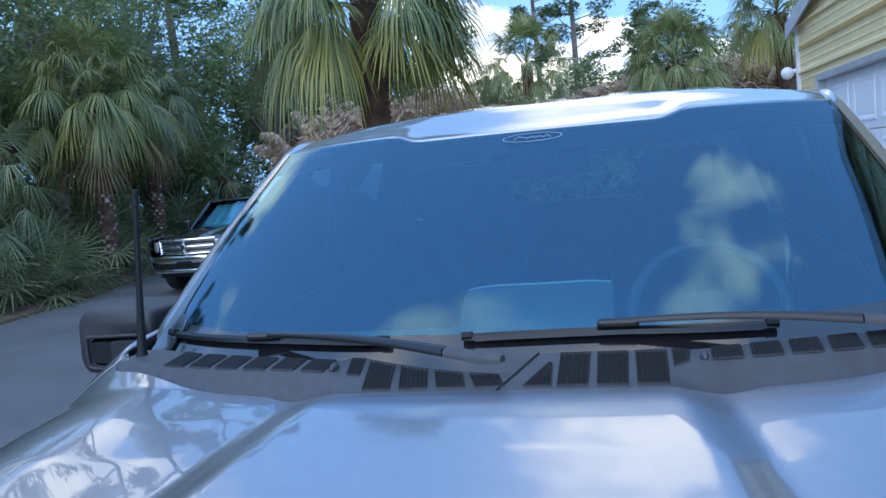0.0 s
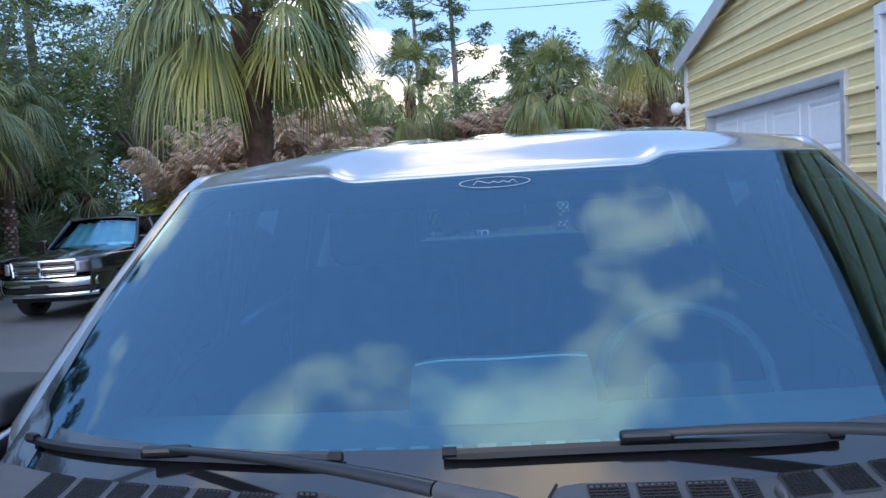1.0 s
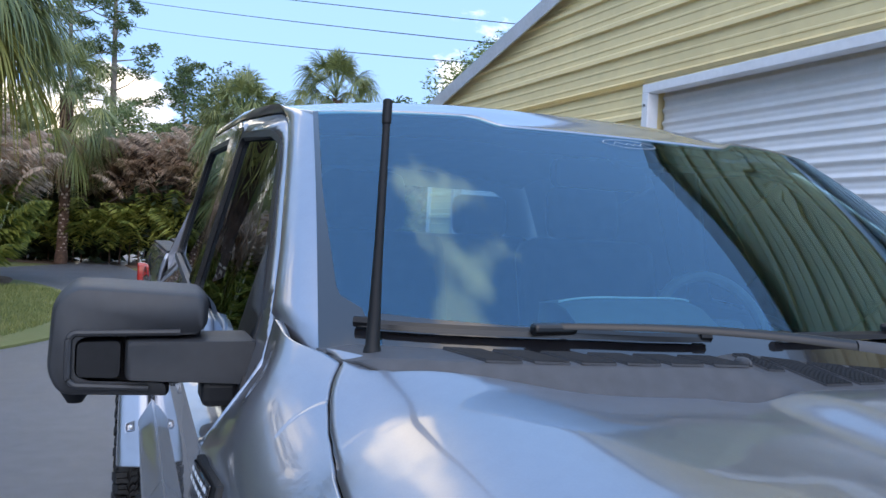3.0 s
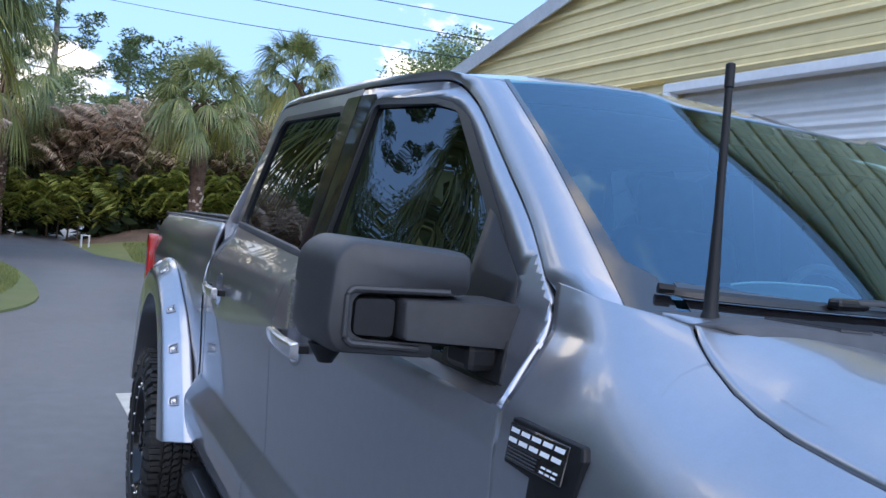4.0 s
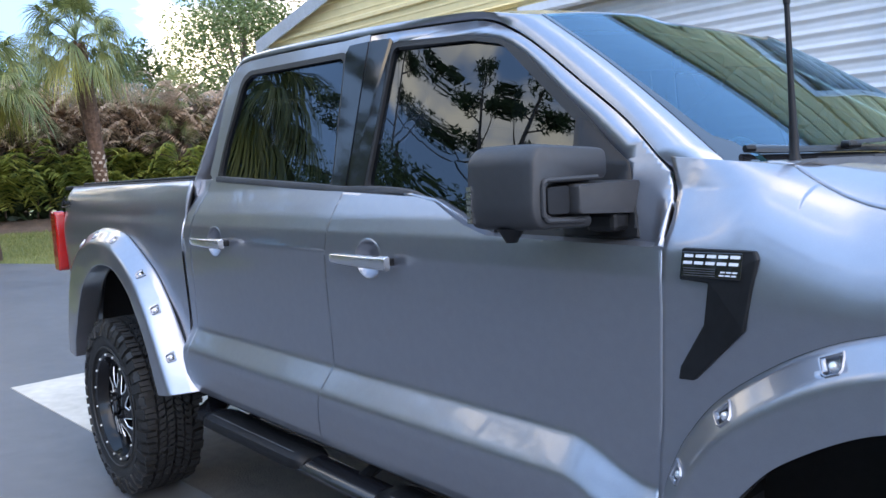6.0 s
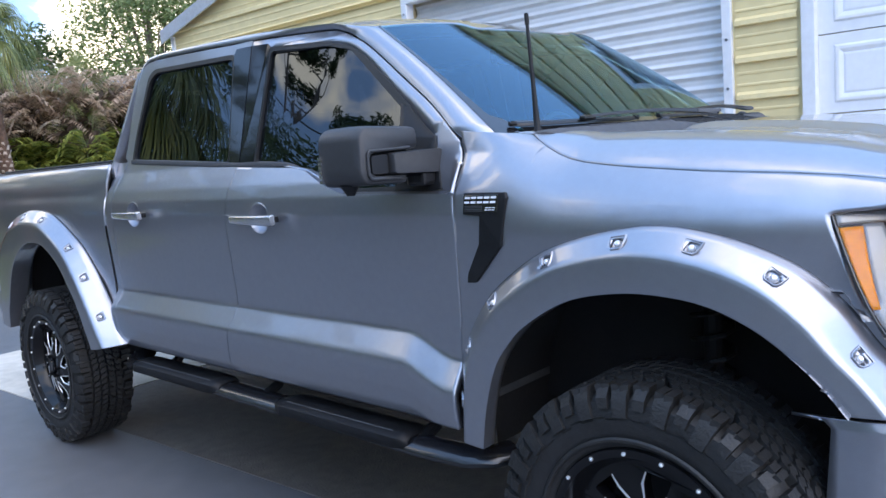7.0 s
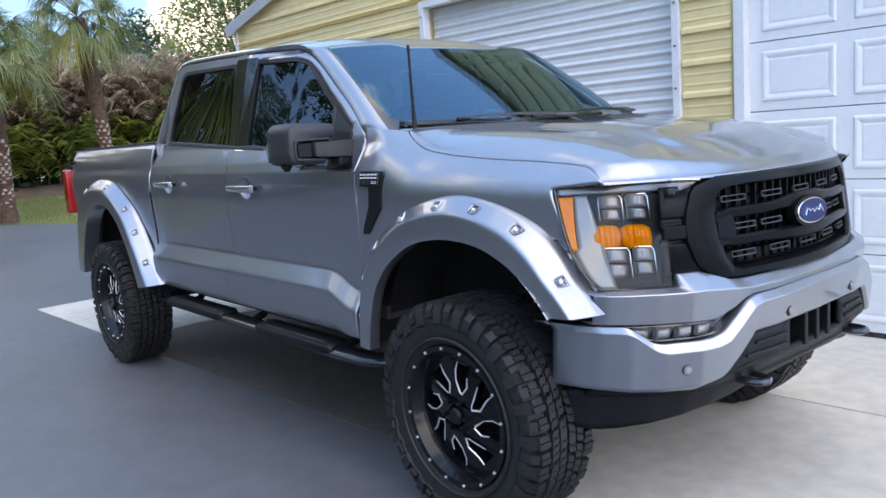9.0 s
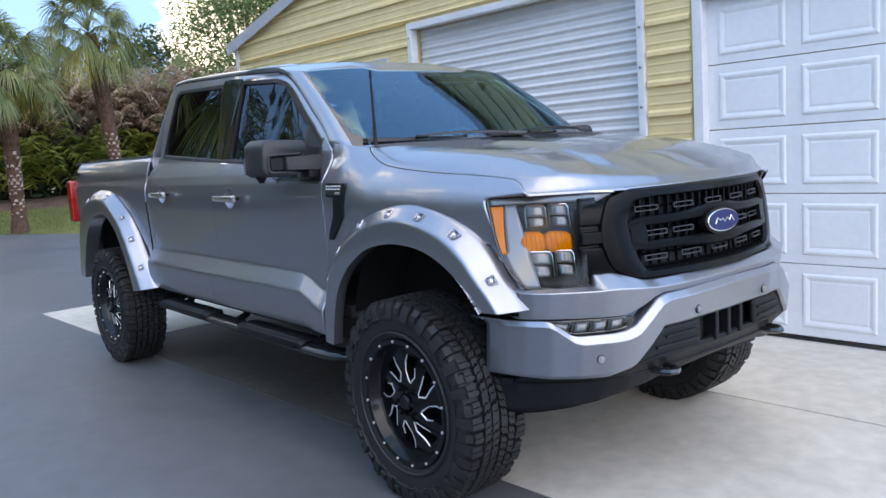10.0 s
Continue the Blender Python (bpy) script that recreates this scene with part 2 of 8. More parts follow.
BARK_DARK = mat("old_leaf_stub", (0.055, 0.028, 0.018), 0.95, 0.0, 0.4, 9, 0.6, 40, color2=(0.17, 0.09, 0.06))
PALM_GOLD = leaf_mat("yellowing_palm_leaf", (0.16, 0.17, 0.05), (0.46, 0.40, 0.10), 0.5)
PINE_BARK = mat("pine_bark", (0.16, 0.12, 0.10), 0.95, 0.0, 0.4, 3, 0.8, 14, color2=(0.30, 0.24, 0.20))
PALM_LEAF = leaf_mat("palm_leaf", (0.06, 0.10, 0.035), (0.30, 0.31, 0.11), 0.42)
PALM_DARK = leaf_mat("palmetto_leaf", (0.07, 0.11, 0.06), (0.32, 0.35, 0.18), 0.42, 0.35)
PALM_DRY = leaf_mat("dry_palm_leaf", (0.16, 0.10, 0.06), (0.36, 0.26, 0.13), 0.7)
HEDGE_LEAF = leaf_mat("areca_leaf", (0.06, 0.12, 0.03), (0.44, 0.44, 0.11), 0.45, 0.4)
# darker copy of the hedge leaf, coloured for the shade inside
HEDGE_CORE = leaf_mat("inner_leaf_shade_tone", (0.012, 0.028, 0.012), (0.04, 0.065, 0.02), 0.6)
# dead leaves in a browner, darker copy that carries the inner shade
HEDGE_BROWN_CORE = leaf_mat("dead_inner_leaf_shade_tone", (0.07, 0.048, 0.036), (0.20, 0.13, 0.10), 0.8)
HEDGE_BROWN = leaf_mat("faded_areca_leaf", (0.30, 0.21, 0.14), (0.72, 0.53, 0.40), 0.7, 0.45)
PINE_LEAF = leaf_mat("pine_needles", (0.045, 0.08, 0.03), (0.15, 0.20, 0.08), 0.6, 0.4)
WOOD_LEAF = leaf_mat("light_wood_leaf", (0.08, 0.13, 0.05), (0.28, 0.34, 0.14), 0.6, 0.45)
OAK_LEAF = leaf_mat("oak_leaf", (0.055, 0.10, 0.03), (0.22, 0.28, 0.10), 0.55, 0.4)


# ---- mesh helpers ----
def part(name, bm, material, parent=None, label="", smooth_faces=True, bevel=0.0, solid=0.0, sharp=35):
    """Links a bmesh as one mesh object under a thing or part."""
    me = bpy.data.meshes.new(name)
    if isinstance(bm, tuple):
        me.from_pydata(bm[0], [], bm[1])
    else:
        bmesh.ops.recalc_face_normals(bm, faces=bm.faces)
        if solid:
            # thickness grows inwards, away from the outer skin
            mid = Vector((-2.0, 0, 0.9))
            if sum(f.calc_area() * f.normal.dot(f.calc_center_median() - mid) for f in bm.faces) < 0:
                bmesh.ops.reverse_faces(bm, faces=bm.faces)
        bm.to_mesh(me)
        bm.free()
    if smooth_faces:
        me.shade_smooth()
        me.set_sharp_from_angle(angle=radians(sharp))
    mats = material if isinstance(material, (list, tuple)) else [material]
    for m in mats:
        me.materials.append(m)
    ob = new(name, me)
    if solid:
        s = ob.modifiers.new("thickness", "SOLIDIFY")
        s.thickness, s.offset = solid, -1.0
    if bevel:
        b = ob.modifiers.new("edges", "BEVEL")
        b.width, b.segments, b.limit_method, b.angle_limit = bevel, 2, "ANGLE", radians(40)
    if parent:
        ob.parent = parent
        ob.matrix_parent_inverse = Matrix.Identity(4)
    if label:
        tagged(ob, label)
    return ob


def thing(name, label, category, group="", kind="", at=None):
    e = new(name)
    e.empty_display_size = 0.1
    if at is not None:
        e.matrix_basis = at
    return tagged(e, label, category, group, kind)


def box(bm, x0, x1, y0, y1, z0, z1, m=None):
    vs = [bm.verts.new((x, y, z)) for x in (x0, x1) for y in (y0, y1) for z in (z0, z1)]
    if m is not None:
        for v in vs:
            v.co = m @ v.co
    for f in ((0, 1, 3, 2), (4, 6, 7, 5), (0, 4, 5, 1), (2, 3, 7, 6), (0, 2, 6, 4), (1, 5, 7, 3)):
        bm.faces.new([vs[i] for i in f])
    return vs


def grid(bm, fn, us, vs, closed=False):
    """A surface fn(u, v) over the two lists of parameters."""
    rows = [[bm.verts.new(fn(u, v)) for v in vs] for u in us]
    nv = len(vs)
    for a, b in zip(rows, rows[1:]):
        for j in range(nv if closed else nv - 1):
            k = (j + 1) % nv
            bm.faces.new((a[j], b[j], b[k], a[k]))
    return rows


def steps(a, b, n):
    return [a + (b - a) * i / n for i in range(n + 1)]


def tube(bm, points, radius, n=10, cap=True):
    """A round bar along a line of points; radius is a number or one per point."""
    pts = [Vector(p) for p in points]
    rings = []
    for i, p in enumerate(pts):
        d = (pts[min(i + 1, len(pts) - 1)] - pts[max(i - 1, 0)]).normalized()
        a = d.cross(Vector((0, 0, 1)) if abs(d.z) < 0.95 else Vector((1, 0, 0))).normalized()
        b = d.cross(a)
        r = radius[i] if isinstance(radius, (list, tuple)) else radius
        rings.append([bm.verts.new(p + (a * math.cos(2 * math.pi * k / n) + b * math.sin(2 * math.pi * k / n)) * r) for k in range(n)])
    for r0, r1 in zip(rings, rings[1:]):
        for k in range(n):
            bm.faces.new((r0[k], r0[(k + 1) % n], r1[(k + 1) % n], r1[k]))
    if cap:
        bm.faces.new(rings[0][::-1])
        bm.faces.new(rings[-1])


def lathe(bm, profile, n, centre=(0, 0, 0)):
    """Turns (axial, radius) pairs round the y axis."""
    cx, cy, cz = centre
    rows = []
    for k in range(n):
        a = 2 * math.pi * k / n
        rows.append([bm.verts.new((cx + r * math.cos(a), cy + y, cz + r * math.sin(a))) for y, r in profile])
    for k in range(n):
        a, b = rows[k], rows[(k + 1) % n]
        for j in range(len(profile) - 1):
            bm.faces.new((a[j], a[j + 1], b[j + 1], b[j]))
    return rows


def prism(bm, outline, depth, m):
    """A flat outline of (x, y) pairs pushed out along its local z; m places it."""
    lo = [bm.verts.new(m @ Vector((x, y, 0))) for x, y in outline]
    hi = [bm.verts.new(m @ Vector((x, y, depth))) for x, y in outline]
    n = len(outline)
    bm.faces.new(lo[::-1])
    bm.faces.new(hi)
    for i in range(n):
        bm.faces.new((lo[i], lo[(i + 1) % n], hi[(i + 1) % n], hi[i]))


def rounded(x0, x1, y0, y1, r, n=5):
    """Outline of a rounded rectangle."""
    out = []
    for cx, cy, a0 in ((x1 - r, y1 - r, 0), (x0 + r, y1 - r, 90), (x0 + r, y0 + r, 180), (x1 - r, y0 + r, 270)):
        for k in range(n + 1):
            a = radians(a0 + 90 * k / n)
            out.append((cx + r * math.cos(a), cy + r * math.sin(a)))
    return out


def frame_at(origin, xdir, ydir):
    """A pose whose local x and y run along xdir and ydir."""
    x = Vector(xdir).normalized()
    z = x.cross(Vector(ydir)).normalized()
    y = z.cross(x)
    m = Matrix((x, y, z)).transposed().to_4x4()
    m.translation = origin
    return m


# ---- ground ----
WALL_ANGLE = 3.3
WALL_M = pose(-7.266, 1.906, 0, 0, 0, WALL_ANGLE)          # local x along the garage front, local y into the building


def wall_point(s, d, z=0.0):
    return WALL_M @ Vector((s, d, z))


bm = bmesh.new()
grid(bm, lambda u, v: (u, v, 0.05 * noise.noise(Vector((u * 0.05, v * 0.05, 0))) * smooth(20, 60, abs(u) + abs(v)) - 0.035), [-400, -200, -100, -60, -45, -35, -30, -25, -20, -15, -10, 0, 10, 25, 60, 150, 400], [-400, -150, -60, -30, -20, -15, -12, -8, -4, 0, 4, 8, 15, 30, 80, 200, 400])
tagged(part("ground", bm, GRASS_SOIL), "thin sunlit lawn and bare soil", "ground", kind="structure")


def slab(name, outline, z0, z1, material, label, category, cut=None):
    b = bmesh.new()
    prism(b, outline, z1 - z0, Matrix.Translation((0, 0, z0)))
    o = part(name, b, material, smooth_faces=False)
    return tagged(o, label, category, kind="structure")


def blob(points, n=6):
    """Closed Catmull-Rom outline through a few points."""
    out, k = [], len(points)
    for i in range(k):
        p0, p1, p2, p3 = (Vector(points[(i + j - 1) % k]) for j in range(4))
        for s in range(n):
            t = s / n
            q = 0.5 * ((2 * p1) + (p2 - p0) * t + (2 * p0 - 5 * p1 + 4 * p2 - p3) * t * t + (3 * p1 - p0 - 3 * p2 + p3) * t ** 3)
            out.append((q.x, q.y))
    return out


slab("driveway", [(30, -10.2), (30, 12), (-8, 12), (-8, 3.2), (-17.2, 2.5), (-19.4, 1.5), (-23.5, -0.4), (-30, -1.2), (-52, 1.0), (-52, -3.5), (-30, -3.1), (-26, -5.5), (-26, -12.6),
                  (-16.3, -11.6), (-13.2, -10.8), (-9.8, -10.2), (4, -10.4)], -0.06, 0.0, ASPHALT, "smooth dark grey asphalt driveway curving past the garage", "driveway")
slab("grass_island", blob([(-9.85, -3.4), (-10.6, -2.35), (-12.9, -1.65), (-18.1, -2.3), (-21.8, -3.9), (-22.2, -6.6), (-18.5, -6.6), (-15.5, -5.8), (-12.5, -5.55), (-10.5, -5.1)]), -0.05, 0.035, GRASS_SOIL,
     "patchy grass island round a cabbage palm", "lawn")
apron_e = tagged(new("pavement_apron"), "pale broom-finished concrete apron before the garage doors", "pavement", kind="structure")
JOINTS_S, JOINTS_D = [0.55, 2.77, 6.60, 9.5, 12.6, 16, 20, 24], [-2.93, -1.31, 0.06]
for s0, s1 in zip(JOINTS_S, JOINTS_S[1:]):
    for d0, d1 in zip(JOINTS_D, JOINTS_D[1:]):
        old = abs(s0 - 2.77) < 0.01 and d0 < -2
        b = bmesh.new()
        g = 0.007
        vs = box(b, s0 + g, s1 - g, d0 + g, d1 - g, -0.08, 0.0042 if old else 0.008)
        for v in b.verts:
            v.co = WALL_M @ v.co
        part("concrete_slab", b, DARK_SLAB if old else CONCRETE, apron_e, "old darker brown slab" if old else "", smooth_faces=False, bevel=0.0015 if old else 0.004)

# ---- garage ----
garage = thing("garage_building", "yellow metal-sided garage with three white doors", "garage", kind="structure")
EAVE, SLOPE, WIDTH, DEPTH = 2.99, 0.25, 9.66, 9.0


def siding(name, s0, s1, z0, z1, gable=False):
    """A horizontally ribbed steel sheet on the front wall."""
    prof, z = [], z0
    pitch, start = 0.2255, 0.107
    k = math.floor((z0 - start) / pitch)
    zs = []
    while k * pitch + start < z1:
        base = k * pitch + start
        for dz, d in ((0, 0), (0.0165, 0), (0.0205, -0.005), (0.031, -0.005), (0.037, 0), (0.0885, 0), (0.0925, -0.005), (0.103, -0.005), (0.109, 0), (0.157, 0), (0.163, -0.026), (0.192, -0.024), (0.2105, 0)):
            zs.append((base + dz, d))
        k += 1
    zs = [(z0, 0)] + [p for p in zs if z0 < p[0] < z1] + [(z1, 0)]
    b = bmesh.new()

    def span(zz):
        if not gable or zz <= EAVE:
            return s0, s1
        t = (zz - EAVE) / SLOPE
        return max(s0, t), min(s1, WIDTH - t)
    grid(b, lambda p, e: WALL_M @ Vector((span(p[0])[e], p[1] - 0.002, p[0])), zs, [0, 1])
    return part(name, b, SIDING, garage, smooth_faces=False)


APEX = EAVE + SLOPE * WIDTH / 2
siding("siding_sheet", 0, WIDTH, 2.76, APEX - 0.02, gable=True)
for s0, s1, z0, z1 in ((0, 0.58, 0.05, 2.76), (0.58, 3.12, 2.44, 2.76), (3.12, 3.46, 0.05, 2.76), (6.20, 6.56, 0.05, 2.76), (6.56, 9.14, 2.46, 2.76), (9.14, WIDTH, 0.05, 2.76)):
    siding("siding_sheet", s0, s1, z0, z1)


def wall_box(b, s0, s1, d0, d1, z0, z1):
    return box(b, s0, s1, d0, d1, z0, z1, WALL_M)


b = bmesh.new()
for s0, s1, z0, z1 in ((0, 0.6, 0, 2.99), (3.1, 3.48, 0, 2.99), (6.18, 6.6, 0, 2.99), (9.1, WIDTH, 0, 2.99), (0.6, 3.1, 2.43, 2.99), (3.48, 6.18, 2.72, 2.99), (6.6, 9.1, 2.44, 2.99)):
    wall_box(b, s0, s1, 0.003, 0.15, z0, z1)
lo = [WALL_M @ Vector(p) for p in ((0, 0.003, EAVE), (WIDTH, 0.003, EAVE), (WIDTH / 2, 0.003, APEX))]
hi = [WALL_M @ Vector(p) for p in ((0, 0.15, EAVE), (WIDTH, 0.15, EAVE), (WIDTH / 2, 0.15, APEX))]
lo, hi = [b.verts.new(p) for p in lo], [b.verts.new(p) for p in hi]
b.faces.new(lo), b.faces.new(hi[::-1])
for i in range(3):
    b.faces.new((lo[i], hi[i], hi[(i + 1) % 3], lo[(i + 1) % 3]))
wall_box(b, 0, 0.15, 0.15, DEPTH, 0, EAVE)
wall_box(b, WIDTH - 0.15, WIDTH, 0.15, DEPTH, 0, EAVE)
wall_box(b, 0, WIDTH, DEPTH, DEPTH + 0.15, 0, EAVE)
part("wall_core", b, SIDING, garage, smooth_faces=False)
b = bmesh.new()
for side in (0, 1):
    prof = [(-0.10, EAVE - 0.03), (WIDTH / 2, APEX + 0.0)]
    pts = []
    for d in (-0.07, DEPTH + 0.3):
        for (s, z) in prof:
            s = s if side == 0 else WIDTH - s
            pts += [WALL_M @ Vector((s, d, z)), WALL_M @ Vector((s, d, z + 0.05))]
    v = [b.verts.new(p) for p in pts]
    for f in ((0, 1, 3, 2), (4, 6, 7, 5), (0, 4, 5, 1), (2, 3, 7, 6), (0, 2, 6, 4), (1, 5, 7, 3)):
        b.faces.new([v[i] for i in f])
part("roof", b, TRIM_GREY, garage, "galvanised gable roof", smooth_faces=False)
for side in (0, 1):
    b = bmesh.new()
    pts = []
    for d in (-0.09, -0.075):
        for s, z in ((-0.11, EAVE - 0.11), (-0.11, EAVE + 0.03), (WIDTH / 2, APEX + 0.055), (WIDTH / 2, APEX - 0.075)):
            pts.append(WALL_M @ Vector((s if side == 0 else WIDTH - s, d, z)))
    v = [b.verts.new(p) for p in pts]
    for f in ((0, 1, 2, 3), (7, 6, 5, 4), (0, 4, 5, 1), (1, 5, 6, 2), (2, 6, 7, 3), (3, 7, 4, 0)):
        b.faces.new([v[i] for i in f])
    part("rake_trim", b, TRIM_GREY, garage, "grey rake trim board", smooth_faces=False)
b = bmesh.new()
wall_box(b, -0.012, 0.045, -0.028, -0.004, 0.02, EAVE - 0.05)
part("corner_trim", b, TRIM_WHITE, garage, smooth_faces=False)


def door_trim(s0, s1, z1, w, material, name="door_frame"):
    for a, c, z0, zz in ((s0 - w, s0, 0.01, z1), (s1, s1 + w, 0.01, z1), (s0 - w, s1 + w, z1, z1 + w)):
        b = bmesh.new()
        wall_box(b, a, c, -0.03, 0.06, z0, zz)
        part(name, b, material, garage, smooth_faces=False, bevel=0.004)


def panel_door(s0, s1, zs, columns, d):
    """Sectional door: stacked sections, each with raised rectangular panels."""
    door = thing("garage_door", "closed white sectional garage door with raised panels", "garage door", "garage doors", "structure")
    cw = (s1 - s0) / columns
    for z0, z1 in zip(zs, zs[1:]):
        b = bmesh.new()
        wall_box(b, s0, s1, d, d + 0.04, z0 + 0.003, z1 - 0.003)
        sec = part("door_section", b, DOOR_WHITE, door, smooth_faces=False, bevel=0.003)
        for c in range(columns):
            a0 = s0 + 0.140 * cw + c * 0.961 * cw
            a1 = a0 + 0.79 * cw
            h0, h1 = z0 + 0.064, z1 - 0.064
            b = bmesh.new()
            loops = []
            for inset, dd in ((0, -0.001), (0.012, -0.010), (0.026, -0.010), (0.05, -0.001), (0.062, -0.004)):
                loops.append([b.verts.new(WALL_M @ Vector((x, d + dd, z))) for x, z in ((a0 + inset, h0 + inset), (a1 - inset, h0 + inset), (a1 - inset, h1 - inset), (a0 + inset, h1 - inset))])
            for p, q in zip(loops, loops[1:]):
                for i in range(4):
                    b.faces.new((p[i], p[(i + 1) % 4], q[(i + 1) % 4], q[i]))
            b.faces.new(loops[-1])
            part("raised_panel", b, DOOR_WHITE, sec, smooth_faces=False)
    return door


panel_door(0.63, 3.07, [0.04, 0.50, 0.97, 1.44, 1.92, 2.40], 4, 0.05)
panel_door(6.66, 9.08, [0.04, 0.545, 1.027, 1.49, 1.952, 2.41], 4, 0.05)
door_trim(0.63, 3.07, 2.40, 0.055, TRIM_GREY)
door_trim(6.66, 9.08, 2.41, 0.075, TRIM_WHITE)
door_trim(3.52, 6.12, 2.68, 0.06, TRIM_WHITE)
rollup = thing("roll_up_door", "closed white corrugated steel roll-up door", "garage door", "garage doors", "structure")
b = bmesh.new()
zs = steps(0.03, 2.70, 400)
grid(b, lambda z, s: WALL_M @ Vector((s, 0.125 - 0.008 * math.cos(2 * math.pi * z / 0.086) - 0.004 * math.cos(4 * math.pi * z / 0.086), z)), zs, [3.50, 6.14])
part("door_curtain", b, ROLL_DOOR, rollup)
b = bmesh.new()
wall_box(b, 3.52, 6.12, 0.10, 0.15, 0.008, 0.06)
part("bottom_bar", b, TRIM_GREY, rollup, smooth_faces=False, bevel=0.005)
b = bmesh.new()
for s in (3.49, 6.15):
    for i in range(9):
        c = WALL_M @ Vector((s, -0.034, 0.2 + i * 0.3))
        tube(b, [c + Vector((0, 0.006, 0)), c - Vector((0, 0.005, 0))], 0.009, 8)
part("guide_bolts", b, STEEL, rollup)
lampx = thing("eave_floodlight", "small white floodlight at the garage corner", "light fixture")
b = bmesh.new()
lp = WALL_M @ Vector((-0.05, -0.10, 2.55))
bmesh.ops.create_uvsphere(b, u_segments=12, v_segments=8, radius=0.06, matrix=Matrix.Translation(lp))
tube(b, [lp, lp + Vector((0.02, 0.12, 0.03))], 0.02, 8)
part("lamp_head", b, TRIM_WHITE, lampx)

# ---- the pickup: body lines (x ahead, half width y, z up) ----
from mathutils import geometry

truck = thing("pickup_truck", "lifted silver-blue crew-cab pickup with black trim and off-road tyres", "pickup truck")


def side_w(x, z):
    """Half width of the body side."""
    w = table(z, (0.58, 0.945), (0.63, 0.972), (0.68, 0.993), (0.74, 1.006), (0.80, 1.013), (0.828, 1.012), (0.842, 1.006), (0.914, 0.964), (0.922, 0.961), (0.94, 0.9605), (1.05, 0.965), (1.20, 0.973), (1.30, 0.976), (1.36, 0.970), (1.41, 0.955), (1.45, 0.935), (1.50, 0.908), (1.56, 0.889))
    if x > -0.25:
        w -= table(x, (-0.25, 0.0), (-0.12, 0.003), (0.0, 0.012), (0.12, 0.026), (0.22, 0.044), (0.32, 0.069), (0.42, 0.098), (0.56, 0.122), (0.65, 0.136))
    if x < -2.9:
        w += 0.022 * smooth(-2.9, -3.4, x)
    return w


def lean(z):
    """Half width of the glasshouse."""
    return 0.923 - 0.246 * (z - 1.42)


def corner_y(z):
    """Half width at the shut line between the frame's foot and the fender."""
    return max(lean(z) - max(0.0, 0.030 + 0.05 * (z - 1.551)), 0.972 - 0.78 * (z - 1.36))


def house_y(x, z):
    """Half width of the glasshouse where it tapers in towards the windscreen."""
    y = lean(z) - max(0.0, 0.030 + 0.05 * (z - 1.551)) * smooth(-1.78, -1.2, x)
    # the foot of the frame swells out to meet the fender
    return y + max(0.0, corner_y(z) - y) * smooth(cut_a(z) - 0.050, cut_a(z) - 0.010, x) if 1.3 < z < 1.545 else y


def belt(x):
    return table(x, (-3.0, 1.548), (-2.62, 1.530), (-1.82, 1.483), (-1.45, 1.466), (-1.36, 1.452), (-1.21, 1.392), (-1.12, 1.368), (-0.55, 1.358))


def cut_a(z):
    return table(z, (0.60, -0.630), (0.85, -0.622), (1.23, -0.600), (1.38, -0.601), (1.45, -0.612), (1.50, -0.631), (1.56, -0.656))


def cut_b(z):
    return table(z, (0.60, -1.915), (0.68, -1.905), (0.93, -1.848), (1.285, -1.846), (1.50, -1.80), (2.0, -1.785))


def cut_c(z):
    return table(z, (0.60, -2.93), (1.36, -2.875), (1.56, -2.80))


def cab_back(z):
    return table(z, (0.60, -2.955), (1.30, -2.952), (1.56, -2.90))


GAP = 0.004
ROCKER = 0.642


def crease_drop(x):
    return 0.07 * smooth(-0.86, -0.64, x)


def side_panel(name, f0, f1, z0, ztop, n, rows, parent=truck, sgn=-1, label="", material=PAINT):
    """A door-like panel between two upright cuts."""
    b = bmesh.new()

    def fn(u, v):
        if v > 1:
            # the top edge turns in under the glass
            x = lerp(f0(ztop(lerp(f0(1.4), f1(1.4), u))) - GAP, f1(ztop(lerp(f0(1.4), f1(1.4), u))) + GAP, u)
            z = ztop(x)
            return (x, sgn * (house_y(x, z) - 0.016 * (v - 1.5) * 2), z + 0.004)
        zz = 1.0
        x = lerp(f0(zz), f1(zz), u)
        z = lerp(z0, ztop(x), v)
        x = lerp(f0(z) - GAP, f1(z) + GAP, u)
        return (x, sgn * side_w(x, z + crease_drop(x) * smooth(1.05, 0.93, z)), z)
    grid(b, fn, steps(0, 1, n), steps(0, 1, rows) + [1.5, 2.0])
    # the hand bowls behind the door handles
    gone = [f for f in b.faces if any(((p.x - hx) / 0.063) ** 2 + ((p.z - hz) / 0.055) ** 2 < 1 for p in (f.calc_center_median(),) for hx, hz in ((-1.604, 1.284), (-2.650, 1.300)))]
    bmesh.ops.delete(b, geom=gone, context="FACES")
    o = part(name, b, material, parent, label, solid=0.02, sharp=50)
    return o


